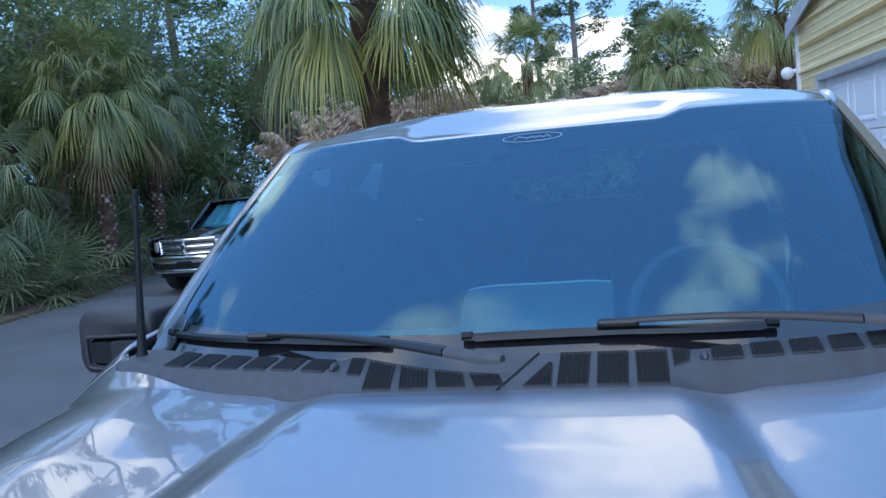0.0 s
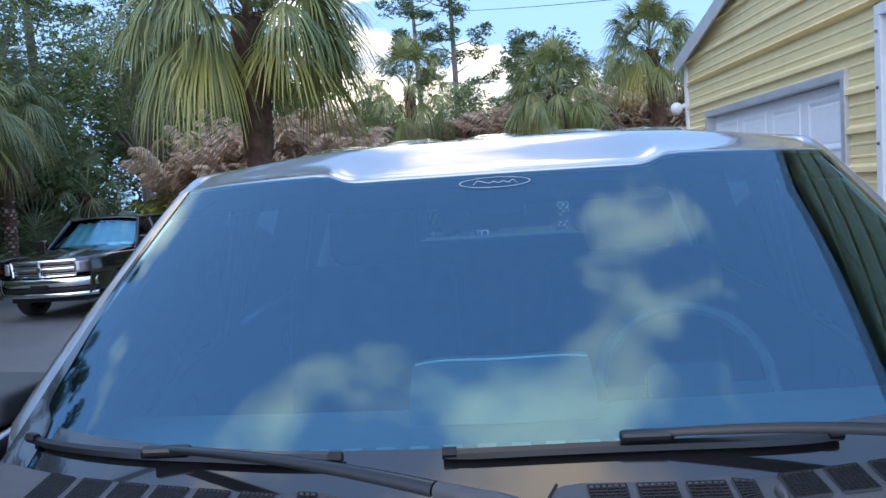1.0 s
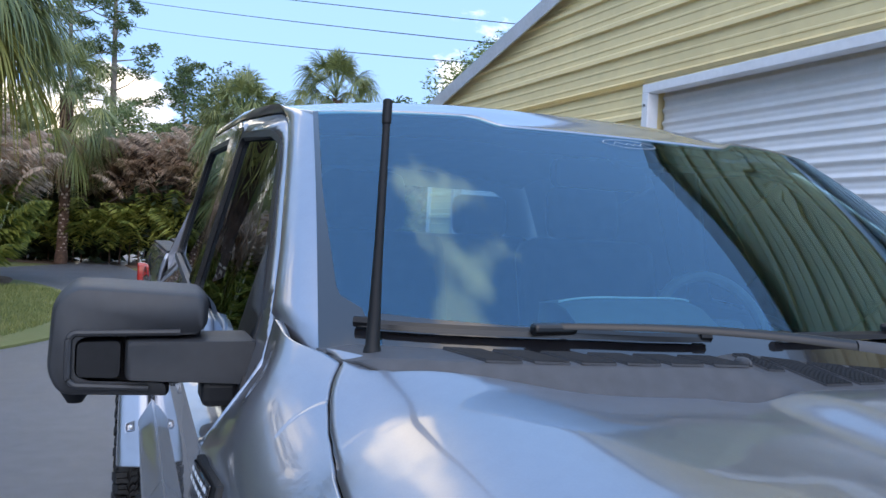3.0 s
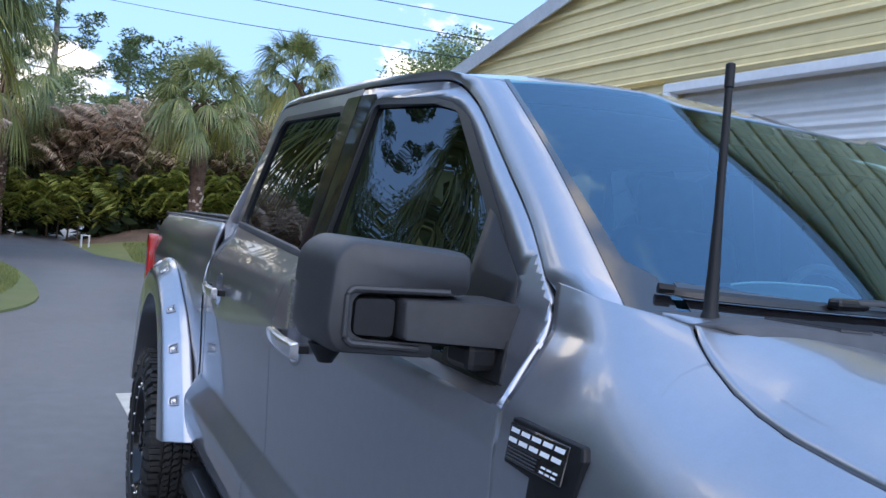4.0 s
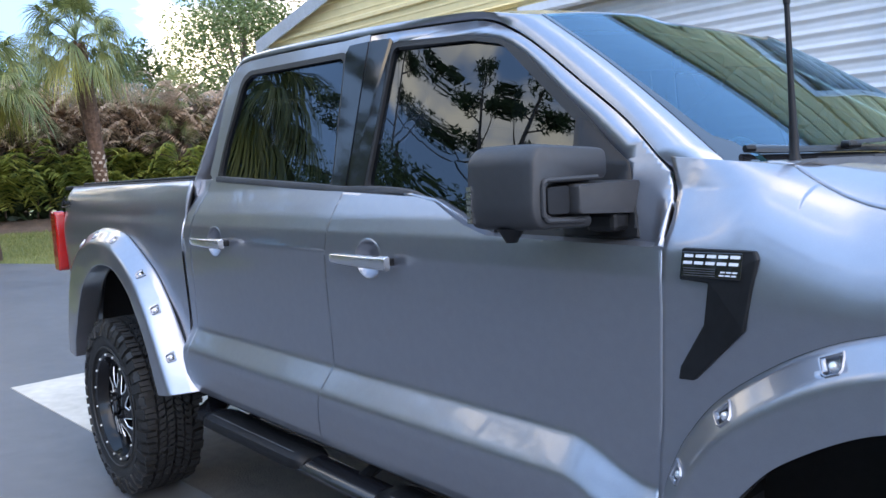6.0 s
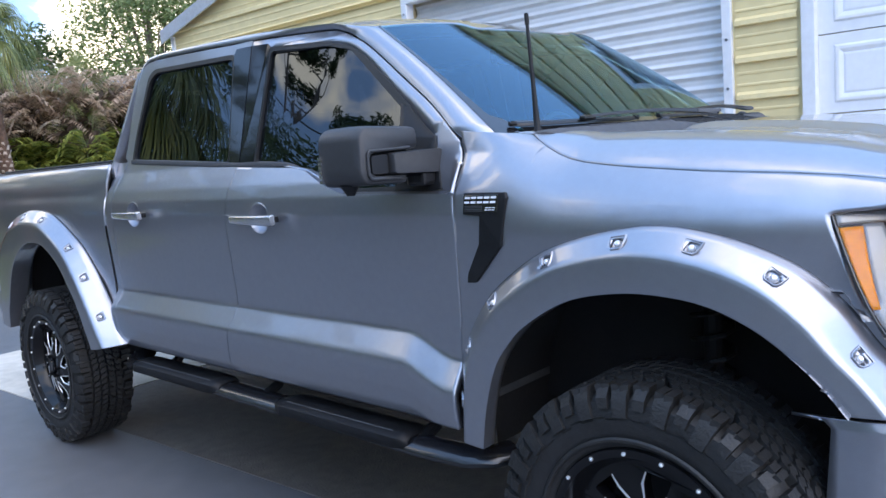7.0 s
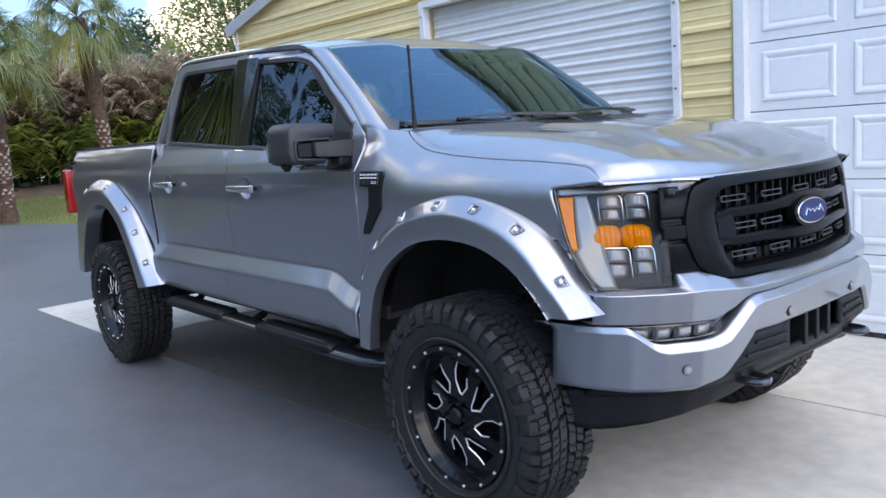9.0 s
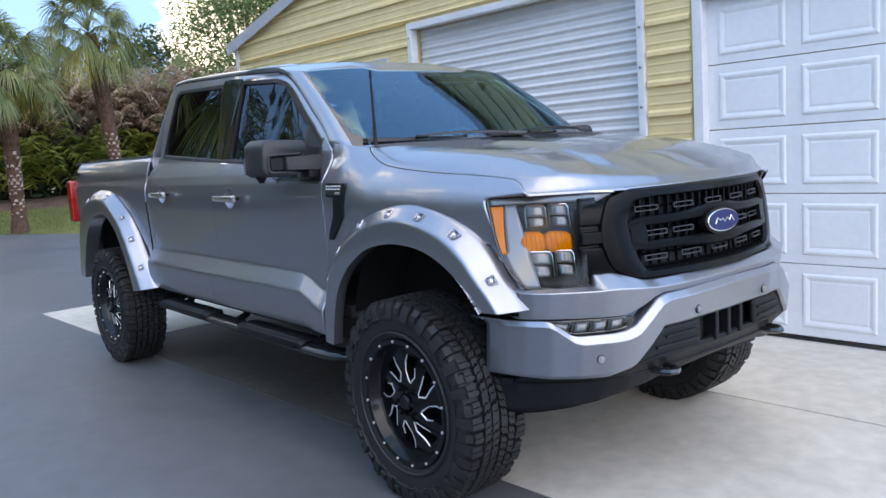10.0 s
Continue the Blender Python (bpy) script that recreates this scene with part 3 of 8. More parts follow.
def hole_panel(name, outer, holes, parent, material, sgn=-1, y_of=house_y, solid=0.02, label="", off=0.0, fine=False):
    """A flat-lying outline in (x, z) with openings, laid on the glasshouse slope."""
    loops = [[Vector((x, z, 0)) for x, z in o] for o in [outer] + holes]
    flat = [p for lp in loops for p in lp]
    tris = geometry.tessellate_polygon(loops)
    b = bmesh.new()
    vs = [b.verts.new((p.x, sgn * (y_of(p.x, p.y) + off), p.y)) for p in flat]
    for t in tris:
        try:
            b.faces.new([vs[i] for i in t])
        except ValueError:
            pass
    # rings along a pane let it follow the taper smoothly
    x0 = min(p.x for p in flat)
    for k in range(1, 0 if solid else int((max(p.x for p in flat) - x0) / 0.05) + 1):
        bmesh.ops.bisect_plane(b, geom=b.verts[:] + b.edges[:] + b.faces[:], plane_co=(x0 + 0.05 * k, 0, 0), plane_no=(1, 0, 0))
    if fine:
        # close net where the frame's foot swells out
        for k in range(1, 13):
            for co, no in (((-0.74 + 0.011 * k, 0, 0), (1, 0, 0)), ((0, 0, 1.36 + 0.015 * k), (0, 0, 1))):
                near = [f for f in b.faces if max(v.co.x for v in f.verts) > -0.80]
                bmesh.ops.bisect_plane(b, geom=list({v for f in near for v in f.verts} | {e for f in near for e in f.edges}) + near, plane_co=co, plane_no=no)
        bmesh.ops.triangulate(b, faces=b.faces)
    for v in b.verts:
        v.co.y = sgn * (y_of(v.co.x, v.co.z) + off)
    return part(name, b, material, parent, label, solid=solid, smooth_faces=fine or not solid, sharp=50)


def arc_pts(points, r=0.03, n=4):
    """Rounds the corners of an outline."""
    out, k = [], len(points)
    for i in range(k):
        a, p, c = (Vector(points[(i + j - 1) % k]) for j in range(3))
        ra = min(r, (a - p).length * 0.45, (c - p).length * 0.45)
        s, e = p + (a - p).normalized() * ra, p + (c - p).normalized() * ra
        for q in range(n + 1):
            t = q / n
            w = (1 - t) ** 2 * s + 2 * t * (1 - t) * p + t * t * e
            out.append((w.x, w.y))
    return out


def curve_at(points, t):
    k = len(points) - 1
    f = min(max(t, 0), 0.99999) * k
    i = int(f)
    f -= i
    p0, p1, p2, p3 = (Vector(points[min(max(i + j - 1, 0), k)]) for j in range(4))
    return 0.5 * ((2 * p1) + (p2 - p0) * f + (2 * p0 - 5 * p1 + 4 * p2 - p3) * f * f + (3 * p1 - p0 - 3 * p2 + p3) * f ** 3)


# edge between the doors and the roof pillar
A_EDGE = [(-0.672, 1.545), (-0.775, 1.635), (-0.913, 1.731), (-1.09, 1.852), (-1.188, 1.908), (-1.273, 1.945), (-1.376, 1.963), (-1.784, 1.986), (-2.30, 2.012), (-2.63, 2.022), (-2.72, 2.010), (-2.765, 1.965), (-2.795, 1.85), (-2.815, 1.56)]
FRONT_WIN = [(-1.702, 1.487), (-1.671, 1.936), (-1.358, 1.911), (-1.23, 1.882), (-1.146, 1.836), (-0.884, 1.635), (-0.748, 1.532), (-0.692, 1.374), (-1.119, 1.370), (-1.231, 1.384), (-1.393, 1.439), (-1.509, 1.474)]
REAR_WIN = [(-2.752, 1.545), (-2.735, 1.684), (-2.665, 1.94), (-2.61, 1.968), (-1.911, 1.941), (-1.875, 1.494)]
ROOF_LINE = [tuple(curve_at(A_EDGE, t)) for t in steps(0, 7 / 13, 40)]
ROOF_LINE_REAR = [tuple(curve_at(A_EDGE, t)) for t in steps(7 / 13, 1, 40)][2:]

for sgn in (-1, 1):
    fd = side_panel("front_door", cut_b, cut_a, ROCKER, belt, 116, 96, sgn=sgn)
    rd = side_panel("rear_door", cut_c, cut_b, ROCKER, belt, 96, 96, sgn=sgn)
    side_panel("cab_corner", cab_back, cut_c, ROCKER, lambda x: 1.545, 4, 96, sgn=sgn)
    # upper door frames with window openings
    outer = [(cut_a(1.362) - GAP, 1.362), (cut_a(1.46) - GAP, 1.46), (cut_a(1.51) - GAP, 1.51)] + [(x, z - 0.007) for x, z in ROOF_LINE] + [(cut_b(1.49) + GAP, 1.484), (-1.45, 1.468), (-1.36, 1.454), (-1.21, 1.394), (-1.12, 1.370)]
    hole_panel("window_frame", outer, [arc_pts(FRONT_WIN, 0.03)], fd, PAINT, sgn, fine=True)
    outer = [(cut_b(1.49) - GAP, 1.486), (cut_b(1.985) - GAP, 1.985)] + [(x, z - 0.007) for x, z in ROOF_LINE_REAR] + [(-2.80, 1.536), (-2.62, 1.532)]
    hole_panel("window_frame", outer, [arc_pts(REAR_WIN, 0.035)], rd, PAINT, sgn)
    # black pillar covers and seals, a little proud
    hole_panel("pillar_cover", [(-1.704, 1.487), (-1.666, 1.945), (-1.68, 1.956), (-1.784, 1.963), (-1.797, 1.486)], [], fd, PILLAR_BLACK, sgn, off=0.004, solid=0.006)
    hole_panel("pillar_cover", [(-1.804, 1.487), (-1.791, 1.963), (-1.90, 1.966), (-1.915, 1.944), (-1.878, 1.490)], [], rd, PILLAR_BLACK, sgn, off=0.004, solid=0.006)
    big = lambda o, d: [(x + d * (1 if x > sum(p[0] for p in o) / len(o) else -1), z + d * (1 if z > sum(p[1] for p in o) / len(o) else -1)) for x, z in o]
    hole_panel("window_seal", arc_pts(big(FRONT_WIN, 0.007), 0.035), [arc_pts(big(FRONT_WIN, -0.012), 0.025)], fd, TRIM_RUBBER, sgn, off=0.003, solid=0.012)
    hole_panel("window_seal", arc_pts(big(REAR_WIN, 0.007), 0.04), [arc_pts(big(REAR_WIN, -0.012), 0.03)], rd, TRIM_RUBBER, sgn, off=0.003, solid=0.012)
    hole_panel("window_glass", arc_pts([p if p[0] < -0.76 else ((-0.90, 1.643) if p[1] > 1.5 else (-0.89, 1.372)) for p in FRONT_WIN], 0.01), [], fd, SIDE_GLASS, sgn, off=-0.010, solid=0.0, label="dark tinted glass")
    hole_panel("window_glass", arc_pts(REAR_WIN, 0.035), [], rd, SIDE_GLASS, sgn, off=-0.010, solid=0.0, label="dark tinted glass")
    for door, sill in ((fd, [(-1.795, 1.483), (-1.70, 1.482), (-1.509, 1.469), (-1.40, 1.440), (-1.235, 1.383), (-1.12, 1.366)]), (rd, [(-2.752, 1.541), (-1.878, 1.488), (-1.806, 1.484)])):
        bm = bmesh.new()
        line = [tuple(curve_at(sill, t)) for t in steps(0, 1, 40)]
        grid(bm, lambda p, q: (p[0], sgn * (house_y(*p) + q[0]), p[1] + q[1]), line, [(0.0, -0.004), (0.008, -0.002), (0.009, 0.008), (0.005, 0.018), (-0.010, 0.020)])
        part("belt_moulding", bm, GREY_PLASTIC, door, "dull black strip below the glass")
    hole_panel("mirror_sail", [(-0.916, 1.651), (-0.884, 1.638), (-0.744, 1.534), (-0.688, 1.372), (-0.894, 1.369)], [], fd, BLACK_PLASTIC, sgn, off=0.004, solid=0.012, fine=True)

# ---- hood ----


def hood_zc(x):
    return table(x, (-0.66, 1.556), (-0.58, 1.549), (-0.50, 1.541), (-0.36, 1.524), (-0.25, 1.510), (-0.10, 1.500), (0.05, 1.486), (0.20, 1.468), (0.35, 1.443), (0.50, 1.406), (0.60, 1.374), (0.67, 1.352), (0.72, 1.334), (0.77, 1.316), (0.82, 1.298))


SHOULDER = 1.24


def bulge(x):
    return lerp(8.5, 2.1, smooth(-0.72, -0.22, x))


def shoulder_z(x, y):
    """Height of the shared hood and fender skin at a half width y."""
    w, zt = side_w(x, SHOULDER), hood_zc(x)
    if y <= 0.60:
        return zt
    t = min(1.0, (y - 0.60) / (w - 0.60))
    return SHOULDER + (zt - SHOULDER) * math.sqrt(max(0.0, 1 - t ** bulge(x)))


def shoulder_y(x, z):
    """Half width of the same skin at a height z."""
    w, zt = side_w(x, SHOULDER), hood_zc(x)
    if z <= SHOULDER:
        return side_w(x, z)
    t = min(0.999, (z - SHOULDER) / (zt - SHOULDER))
    return 0.60 + (w - 0.60) * (1 - t * t) ** (1 / bulge(x))


def seam_z(x):
    return table(x, (-0.66, 1.545), (-0.58, 1.537), (-0.44, 1.521), (-0.40, 1.513), (-0.37, 1.496), (-0.333, 1.475), (-0.29, 1.453), (-0.25, 1.438), (-0.206, 1.428), (-0.14, 1.419), (-0.07, 1.410), (0.126, 1.391), (0.31, 1.377), (0.413, 1.366), (0.496, 1.354), (0.53, 1.338), (0.57, 1.310), (0.60, 1.296))


def hood_e(x):
    return shoulder_y(x, seam_z(x))


def hood_back(s):
    return table(s, (0.0, -0.178), (0.27, -0.180), (0.295, -0.183), (0.335, -0.188), (0.36, -0.200), (0.378, -0.212), (0.47, -0.233), (0.555, -0.258), (0.615, -0.284), (0.663, -0.306), (0.714, -0.326), (0.763, -0.342), (0.79, -0.362), (0.81, -0.395), (0.84, -0.45))


def hood_front(s):
    return table(s, (0.0, 0.800), (0.15, 0.798), (0.30, 0.788), (0.42, 0.770), (0.52, 0.745), (0.60, 0.716), (0.68, 0.678), (0.75, 0.637), (0.81, 0.594), (0.84, 0.575))


def hood_pt(u, v):
    s = abs(v) * 0.84
    x = lerp(hood_back(s), hood_front(s), u)
    y = v * hood_e(x)
    z = shoulder_z(x, abs(y))
    # raised middle with straight chamfered flanks
    top, foot = lerp(0.262, 0.37, u), lerp(0.332, 0.46, u)
    f = min(1.0, max(0.0, (foot - abs(y)) / (foot - top)))
    f = lerp(f, f * f * (3 - 2 * f), 0.35)
    z += 0.020 * f * smooth(1.0, 0.7, u) * smooth(-0.16, 0.08, u)
    z -= 0.018 * max(0.0, 1 - u / 0.55) ** 1.2 * (1 - smooth(0.50, 0.78, abs(y)))
    # the nose folds down to the grille and the lamps
    z = lerp(z, min(z, table(s, (0, 1.292), (0.5, 1.297), (0.84, 1.303))), smooth(0.935, 1.0, u) ** 1.3)
    return (x, y, z)


bm = bmesh.new()
us = [t ** 1.5 for t in steps(0, 0.92, 66)] + [0.895, 0.91, 0.925, 0.935, 0.943, 0.95, 0.957, 0.965, 0.972, 0.98, 0.987, 0.994, 1.0]
us = sorted(us)
vs = [math.copysign(abs(t) ** 0.85, t) for t in steps(-1, 1, 168)]
rows = [[bm.verts.new(hood_pt(u, v)) for v in vs] for u in us]
lip = [bm.verts.new(Vector(hood_pt(1, v)) + Vector((0.002, 0, -0.008))) for v in vs]
lip2 = [bm.verts.new(Vector(hood_pt(1, v)) + Vector((-0.03, 0, -0.012))) for v in vs]
rows += [lip, lip2]
for a, c in zip(rows, rows[1:]):
    for j in range(len(vs) - 1):
        bm.faces.new((a[j], c[j], c[j + 1], a[j + 1]))
part("hood", bm, PAINT, truck, "domed metallic hood", solid=0.012, sharp=40)

# ---- fenders ----


def fender_pt(x, z, sgn):
    w = shoulder_y(x, z)
    # next to the door the skin follows the door's own section
    w = lerp(w, min(side_w(x, z), corner_y(z)), smooth(-0.40, -0.60, x))
    if z < 1.0:
        w = lerp(w, 0.968 - (side_w(-0.25, 1.0) - side_w(x, 1.0)), smooth(1.0, 0.92, z))
    return (x, sgn * w, z)


for sgn in (-1, 1):
    bm = bmesh.new()
    xs = sorted(steps(0, 1, 84) + steps(0.19, 0.31, 30))

    def arch_z(x):
        # the wheel opening, hidden behind the flare
        d = 0.60 ** 2 - (x + 0.02) ** 2
        zb = 0.62 + math.sqrt(max(0, d)) * 0.98
        return max(zb, lerp(ROCKER, 0.87, smooth(0.1, 0.3, x)))

    def fen(u, v):
        rx = table(v, (0.0, 0.610), (0.12, 0.585), (0.22, 0.553), (0.34, 0.505), (0.45, 0.464), (0.66, 0.414), (0.74, 0.406), (0.79, 0.418), (0.84, 0.450), (0.92, 0.515), (1.0, 0.578))
        rz = table(v, (0.0, 0.87), (0.12, 0.91), (0.22, 0.955), (0.34, 1.02), (0.45, 1.09), (0.66, 1.25), (0.74, 1.284), (0.79, 1.2905), (0.84, 1.294), (0.92, 1.299), (1.0, 1.305))
        vv = 1 - (1 - v) ** 1.5
        x = lerp(cut_a(lerp(ROCKER, 1.534, vv)) + GAP, rx, u)
        sr = (rz - arch_z(rx)) / (seam_z(rx) - 0.0022 - arch_z(rx))
        z = lerp(arch_z(x), seam_z(x) - 0.0022, lerp(vv, sr, smooth(0, 1, u)))
        x = max(x, cut_a(z) + GAP)
        return fender_pt(x, z, sgn)
    grid(bm, fen, xs, steps(0, 0.7, 24) + steps(0.72, 1, 18))
    part("front_fender", bm, PAINT, truck, solid=0.012, sharp=50)
    # near-black strip under the hood's shut line, standing for shade in the gap
    bm = bmesh.new()

    def gap_shade(x, k):
        y, z = hood_e(x), seam_z(x)
        return (x, sgn * (y - 0.022 * k + 0.004), z - 0.017 - 0.006 * abs(k))
    grid(bm, gap_shade, sorted(steps(-0.43, 0.57, 70) + steps(-0.40, -0.26, 24)), [-0.35, 0, 1, 2])
    part("hood_gap_shade", bm, DARK_VOID, truck)

# ---- flared arches ----
F_OUT = [(-0.626, 0.625), (-0.618, 0.74), (-0.600, 0.868), (-0.545, 0.985), (-0.448, 1.093), (-0.257, 1.208), (-0.003, 1.266), (0.175, 1.248), (0.331, 1.184), (0.43, 1.095), (0.494, 1.006), (0.545, 0.945), (0.592, 0.882)]
F_IN = [(-0.500, 0.620), (-0.478, 0.74), (-0.436, 0.865), (-0.385, 0.94), (-0.315, 1.006), (-0.18, 1.082), (-0.027, 1.114), (0.10, 1.113), (0.200, 1.092), (0.285, 1.05), (0.352, 1.000), (0.415, 0.945), (0.470, 0.880)]


def flare(f_out, f_in, body_y, face_y, sgn, bolts, name):
    bm = bmesh.new()
    prof = [(-0.02, 0.0), (0.0, 0.10), (0.05, 0.30), (0.30, 0.80), (0.35, 0.885), (0.41, 0.94), (0.48, 0.962), (0.85, 1.0), (0.97, 1.0), (1.0, 0.985)]

    def fn(t, p):
        o, i = curve_at(f_out, t), curve_at(f_in, t)
        if isinstance(p, float):
            q = i
            return (q.x, sgn * p, q.y)
        q = o.lerp(i, p[0])
        y = lerp(body_y(q.x, q.y) + 0.001, face_y(q.x), p[1])
        return (q.x, sgn * y, q.y)
    fine = []
    for (p0, h0), (p1, h1) in zip(prof, prof[1:]):
        k = max(1, round((p1 - p0) / 0.025))
        fine += [(lerp(p0, p1, j / k), lerp(h0, h1, j / k)) for j in range(k)]
    grid(bm, fn, steps(0, 1, 220), fine + [prof[-1], 1.0, 0.985])
    frames = []
    for t in bolts:
        o, i = curve_at(f_out, t), curve_at(f_in, t)
        q = o.lerp(i, 0.19)
        q2, q3 = o.lerp(i, 0.11), o.lerp(i, 0.27)
        y = lerp(body_y(q.x, q.y), face_y(q.x), 0.58)
        ya, yb = lerp(body_y(q2.x, q2.y), face_y(q2.x), 0.42), lerp(body_y(q3.x, q3.y), face_y(q3.x), 0.74)
        along = (curve_at(f_out, min(t + 0.02, 1)) - curve_at(f_out, max(t - 0.02, 0))).normalized()
        xd = Vector((along.x, 0, along.y))
        yd = Vector((q3.x - q2.x, sgn * (yb - ya), q3.y - q2.y)).normalized()
        nrm = xd.cross(yd).normalized()
        if nrm.y * sgn < 0:
            nrm = -nrm
        c = Vector((q.x, sgn * y, q.y)) + nrm * 0.002
        m = frame_at(c, xd, yd)
        frames.append((m, nrm))
        inv = m.inverted()
        gone = [f for f in bm.faces if (lambda p: abs(p.x) < 0.0155 and abs(p.y) < 0.0145 and abs(p.z) < 0.03)(inv @ f.calc_center_median())]
        bmesh.ops.delete(bm, geom=gone, context="FACES")
    ob = part(name, bm, PAINT, truck, "pocket-style fender flare", solid=0.006, sharp=60)
    bm = bmesh.new()
    tube(bm, [(q.x, sgn * (body_y(q.x, q.y) + 0.001), q.y) for q in (curve_at(f_out, t) for t in steps(0, 1, 90))], 0.0032, 6)
    part("flare_gasket", bm, TRIM_RUBBER, ob, "thin black edge gasket")
    for m, nrm in frames:
        zs = 1 if (m.to_3x3() @ Vector((0, 0, 1))).dot(nrm) > 0 else -1
        bm = bmesh.new()
        rim = [(-0.023, -0.021), (0.023, -0.021), (0.023, -0.008), (0.019, 0.014), (0.012, 0.022), (-0.012, 0.022), (-0.019, 0.014), (-0.023, -0.008)]
        loops = []
        for k, h in ((1.16, -0.002), (1.08, 0.0022), (0.98, 0.0018), (0.84, -0.010), (0.5, -0.014)):
            loops.append([bm.verts.new(m @ Vector((x * k * 0.88, yy * k * 0.88, h * zs))) for x, yy in rim])
        for a, c2 in zip(loops, loops[1:]):
            for j in range(len(rim)):
                bm.faces.new((a[j], a[(j + 1) % len(rim)], c2[(j + 1) % len(rim)], c2[j]))
        bm.faces.new(loops[-1])
        part("bolt_pocket", bm, PAINT, ob)
        bm = bmesh.new()
        bmesh.ops.create_uvsphere(bm, u_segments=8, v_segments=5, radius=0.010, matrix=m @ Matrix.Translation((0, 0, -0.008 * zs)))
        part("bolt", bm, MILLED, ob)
    return ob


R_OUT = [(-4.49, 0.64), (-4.475, 0.78), (-4.45, 0.90), (-4.425, 1.02), (-4.344, 1.159), (-4.183, 1.264), (-3.973, 1.320), (-3.79, 1.330), (-3.555, 1.299), (-3.295, 1.168), (-3.177, 1.047), (-3.09, 0.925), (-2.99, 0.774), (-2.90, 0.645)]
R_IN = [(-4.25, 0.62), (-4.225, 0.72), (-4.18, 0.80), (-4.137, 0.88), (-4.05, 1.00), (-3.95, 1.08), (-3.82, 1.14), (-3.68, 1.160), (-3.53, 1.145), (-3.37, 1.06), (-3.275, 0.96), (-3.187, 0.845), (-3.123, 0.72), (-3.075, 0.62)]
for sgn in (-1, 1):
    flare(F_OUT, F_IN, lambda x, z: side_w(x, max(z, 1.02)) - 0.001, lambda x: 1.035 - 0.055 * smooth(0.0, 0.6, x), sgn, (0.085, 0.20, 0.315, 0.413, 0.488, 0.575, 0.675, 0.85), "fender_flare")
    flare(R_OUT, R_IN, lambda x, z: side_w(x, max(z, 1.02)), lambda x: 1.095, sgn, (0.14, 0.27, 0.40, 0.50, 0.60, 0.70, 0.80, 0.91), "fender_flare")

# ---- bed ----


def bed_front(z):
    return table(z, (0.60, -2.955), (0.93, -2.975), (1.26, -2.975), (1.56, -2.925))


for sgn in (-1, 1):
    bm = bmesh.new()

    def bed(x, v):
        cx = -3.69
        d = 0.68 ** 2 - (x - cx) ** 2
        zb = 0.60 + math.sqrt(max(0, d)) * 0.98 if d > 0 else 0.66
        zb = max(zb, 0.66)
        zt = 1.548
        z = lerp(zb, zt, v)
        xx = min(x, bed_front(z) - GAP)
        w = side_w(xx, z)
        if z > 1.40:
            w = lerp(side_w(xx, 1.40), 0.925, ((z - 1.40) / 0.148) ** 2.2)
        w = w if z > 1.0 else lerp(w, 0.965, smooth(1.0, 0.9, z))
        w -= 0.05 * smooth(-4.60, -4.80, xx)
        return (xx, sgn * w, z)
    grid(bm, bed, steps(-4.80, -2.93, 70), steps(0, 1, 30))
    part("bed_side", bm, PAINT, truck, solid=0.02, sharp=50)
    bm = bmesh.new()
    box(bm, -4.79, -2.95, min(sgn * 0.925, sgn * 0.80), max(sgn * 0.925, sgn * 0.80), 1.535, 1.556)
    part("bed_rail", bm, BLACK_PLASTIC, truck, smooth_faces=False, bevel=0.008)
    bm = bmesh.new()
    tl = rounded(-4.80, -4.70, 1.055, 1.412, 0.025, 4)
    prism(bm, tl, 0.06, frame_at((0, sgn * 0.96, 0), (1, 0, 0), (0, 0, 1)) if sgn < 0 else Matrix.Translation((0, 0.065, 0)) @ frame_at((0, 0.96, 0), (1, 0, 0), (0, 0, 1)))
    part("tail_light", bm, RED_LENS, truck, "red tail light", bevel=0.01)

# ---- roof, windscreen, pillars ----


def wrap(u):
    """Plan curve of the glass: flatter in the middle, tighter at the sides."""
    return 0.35 * u * u + 0.65 * u ** 4


def ws_top(u):
    y = 0.715 * u
    c = 1 - smooth(0.30, 0.38, abs(y))
    return Vector((-1.030 - 0.09 * wrap(u) + 0.030 * c, y, 1.952 - 0.017 * wrap(u) - 0.022 * c))


def ws_bot(u):
    return Vector((-0.365 - 0.185 * wrap(u), 0.815 * u, 1.503 + 0.026 * wrap(u)))


def ws_pt(u, v, off=0.0):
    p = ws_bot(u).lerp(ws_top(u), v)
    p += Vector((0.55, 0, 0.83)) * (0.012 * math.sin(math.pi * v) + off)
    return p


bm = bmesh.new()
grid(bm, lambda u, v: ws_pt(u, v), steps(-1, 1, 40), steps(-0.10, 1, 18))
windscreen = part("windscreen", bm, WINDSCREEN, truck, "blue-tinted windscreen")
bm = bmesh.new()
grid(bm, lambda u, v: ws_pt(u, v, -0.004), steps(-0.985, 0.985, 40), steps(0.845, 0.99, 5))
part("sun_band", bm, glass_mat("dark_tint_band", (0.22, 0.22, 0.26), 1.02), windscreen, "darker tint band")
bm = bmesh.new()


def frit_edge(v):
    """Inner edge of the printed border: wide low down with a rounded corner."""
    return lerp(0.965, 0.986, smooth(0.0, 0.6, v)) - 0.045 * (1 - smooth(0.08, 0.15, v)) ** 2


for s in (-1, 1):
    grid(bm, lambda k, v: ws_pt(s * lerp(frit_edge(v), 1.0, k), v, 0.0016), [0, 0.5, 1.0], steps(-0.09, 1, 36))
grid(bm, lambda u, v: ws_pt(u * 0.90, v, 0.0016), steps(-1, 1, 40), [-0.09, 0.0, 0.04, 0.082])
part("frit_band", bm, BLACK_GLOSS, windscreen, "black ceramic border")


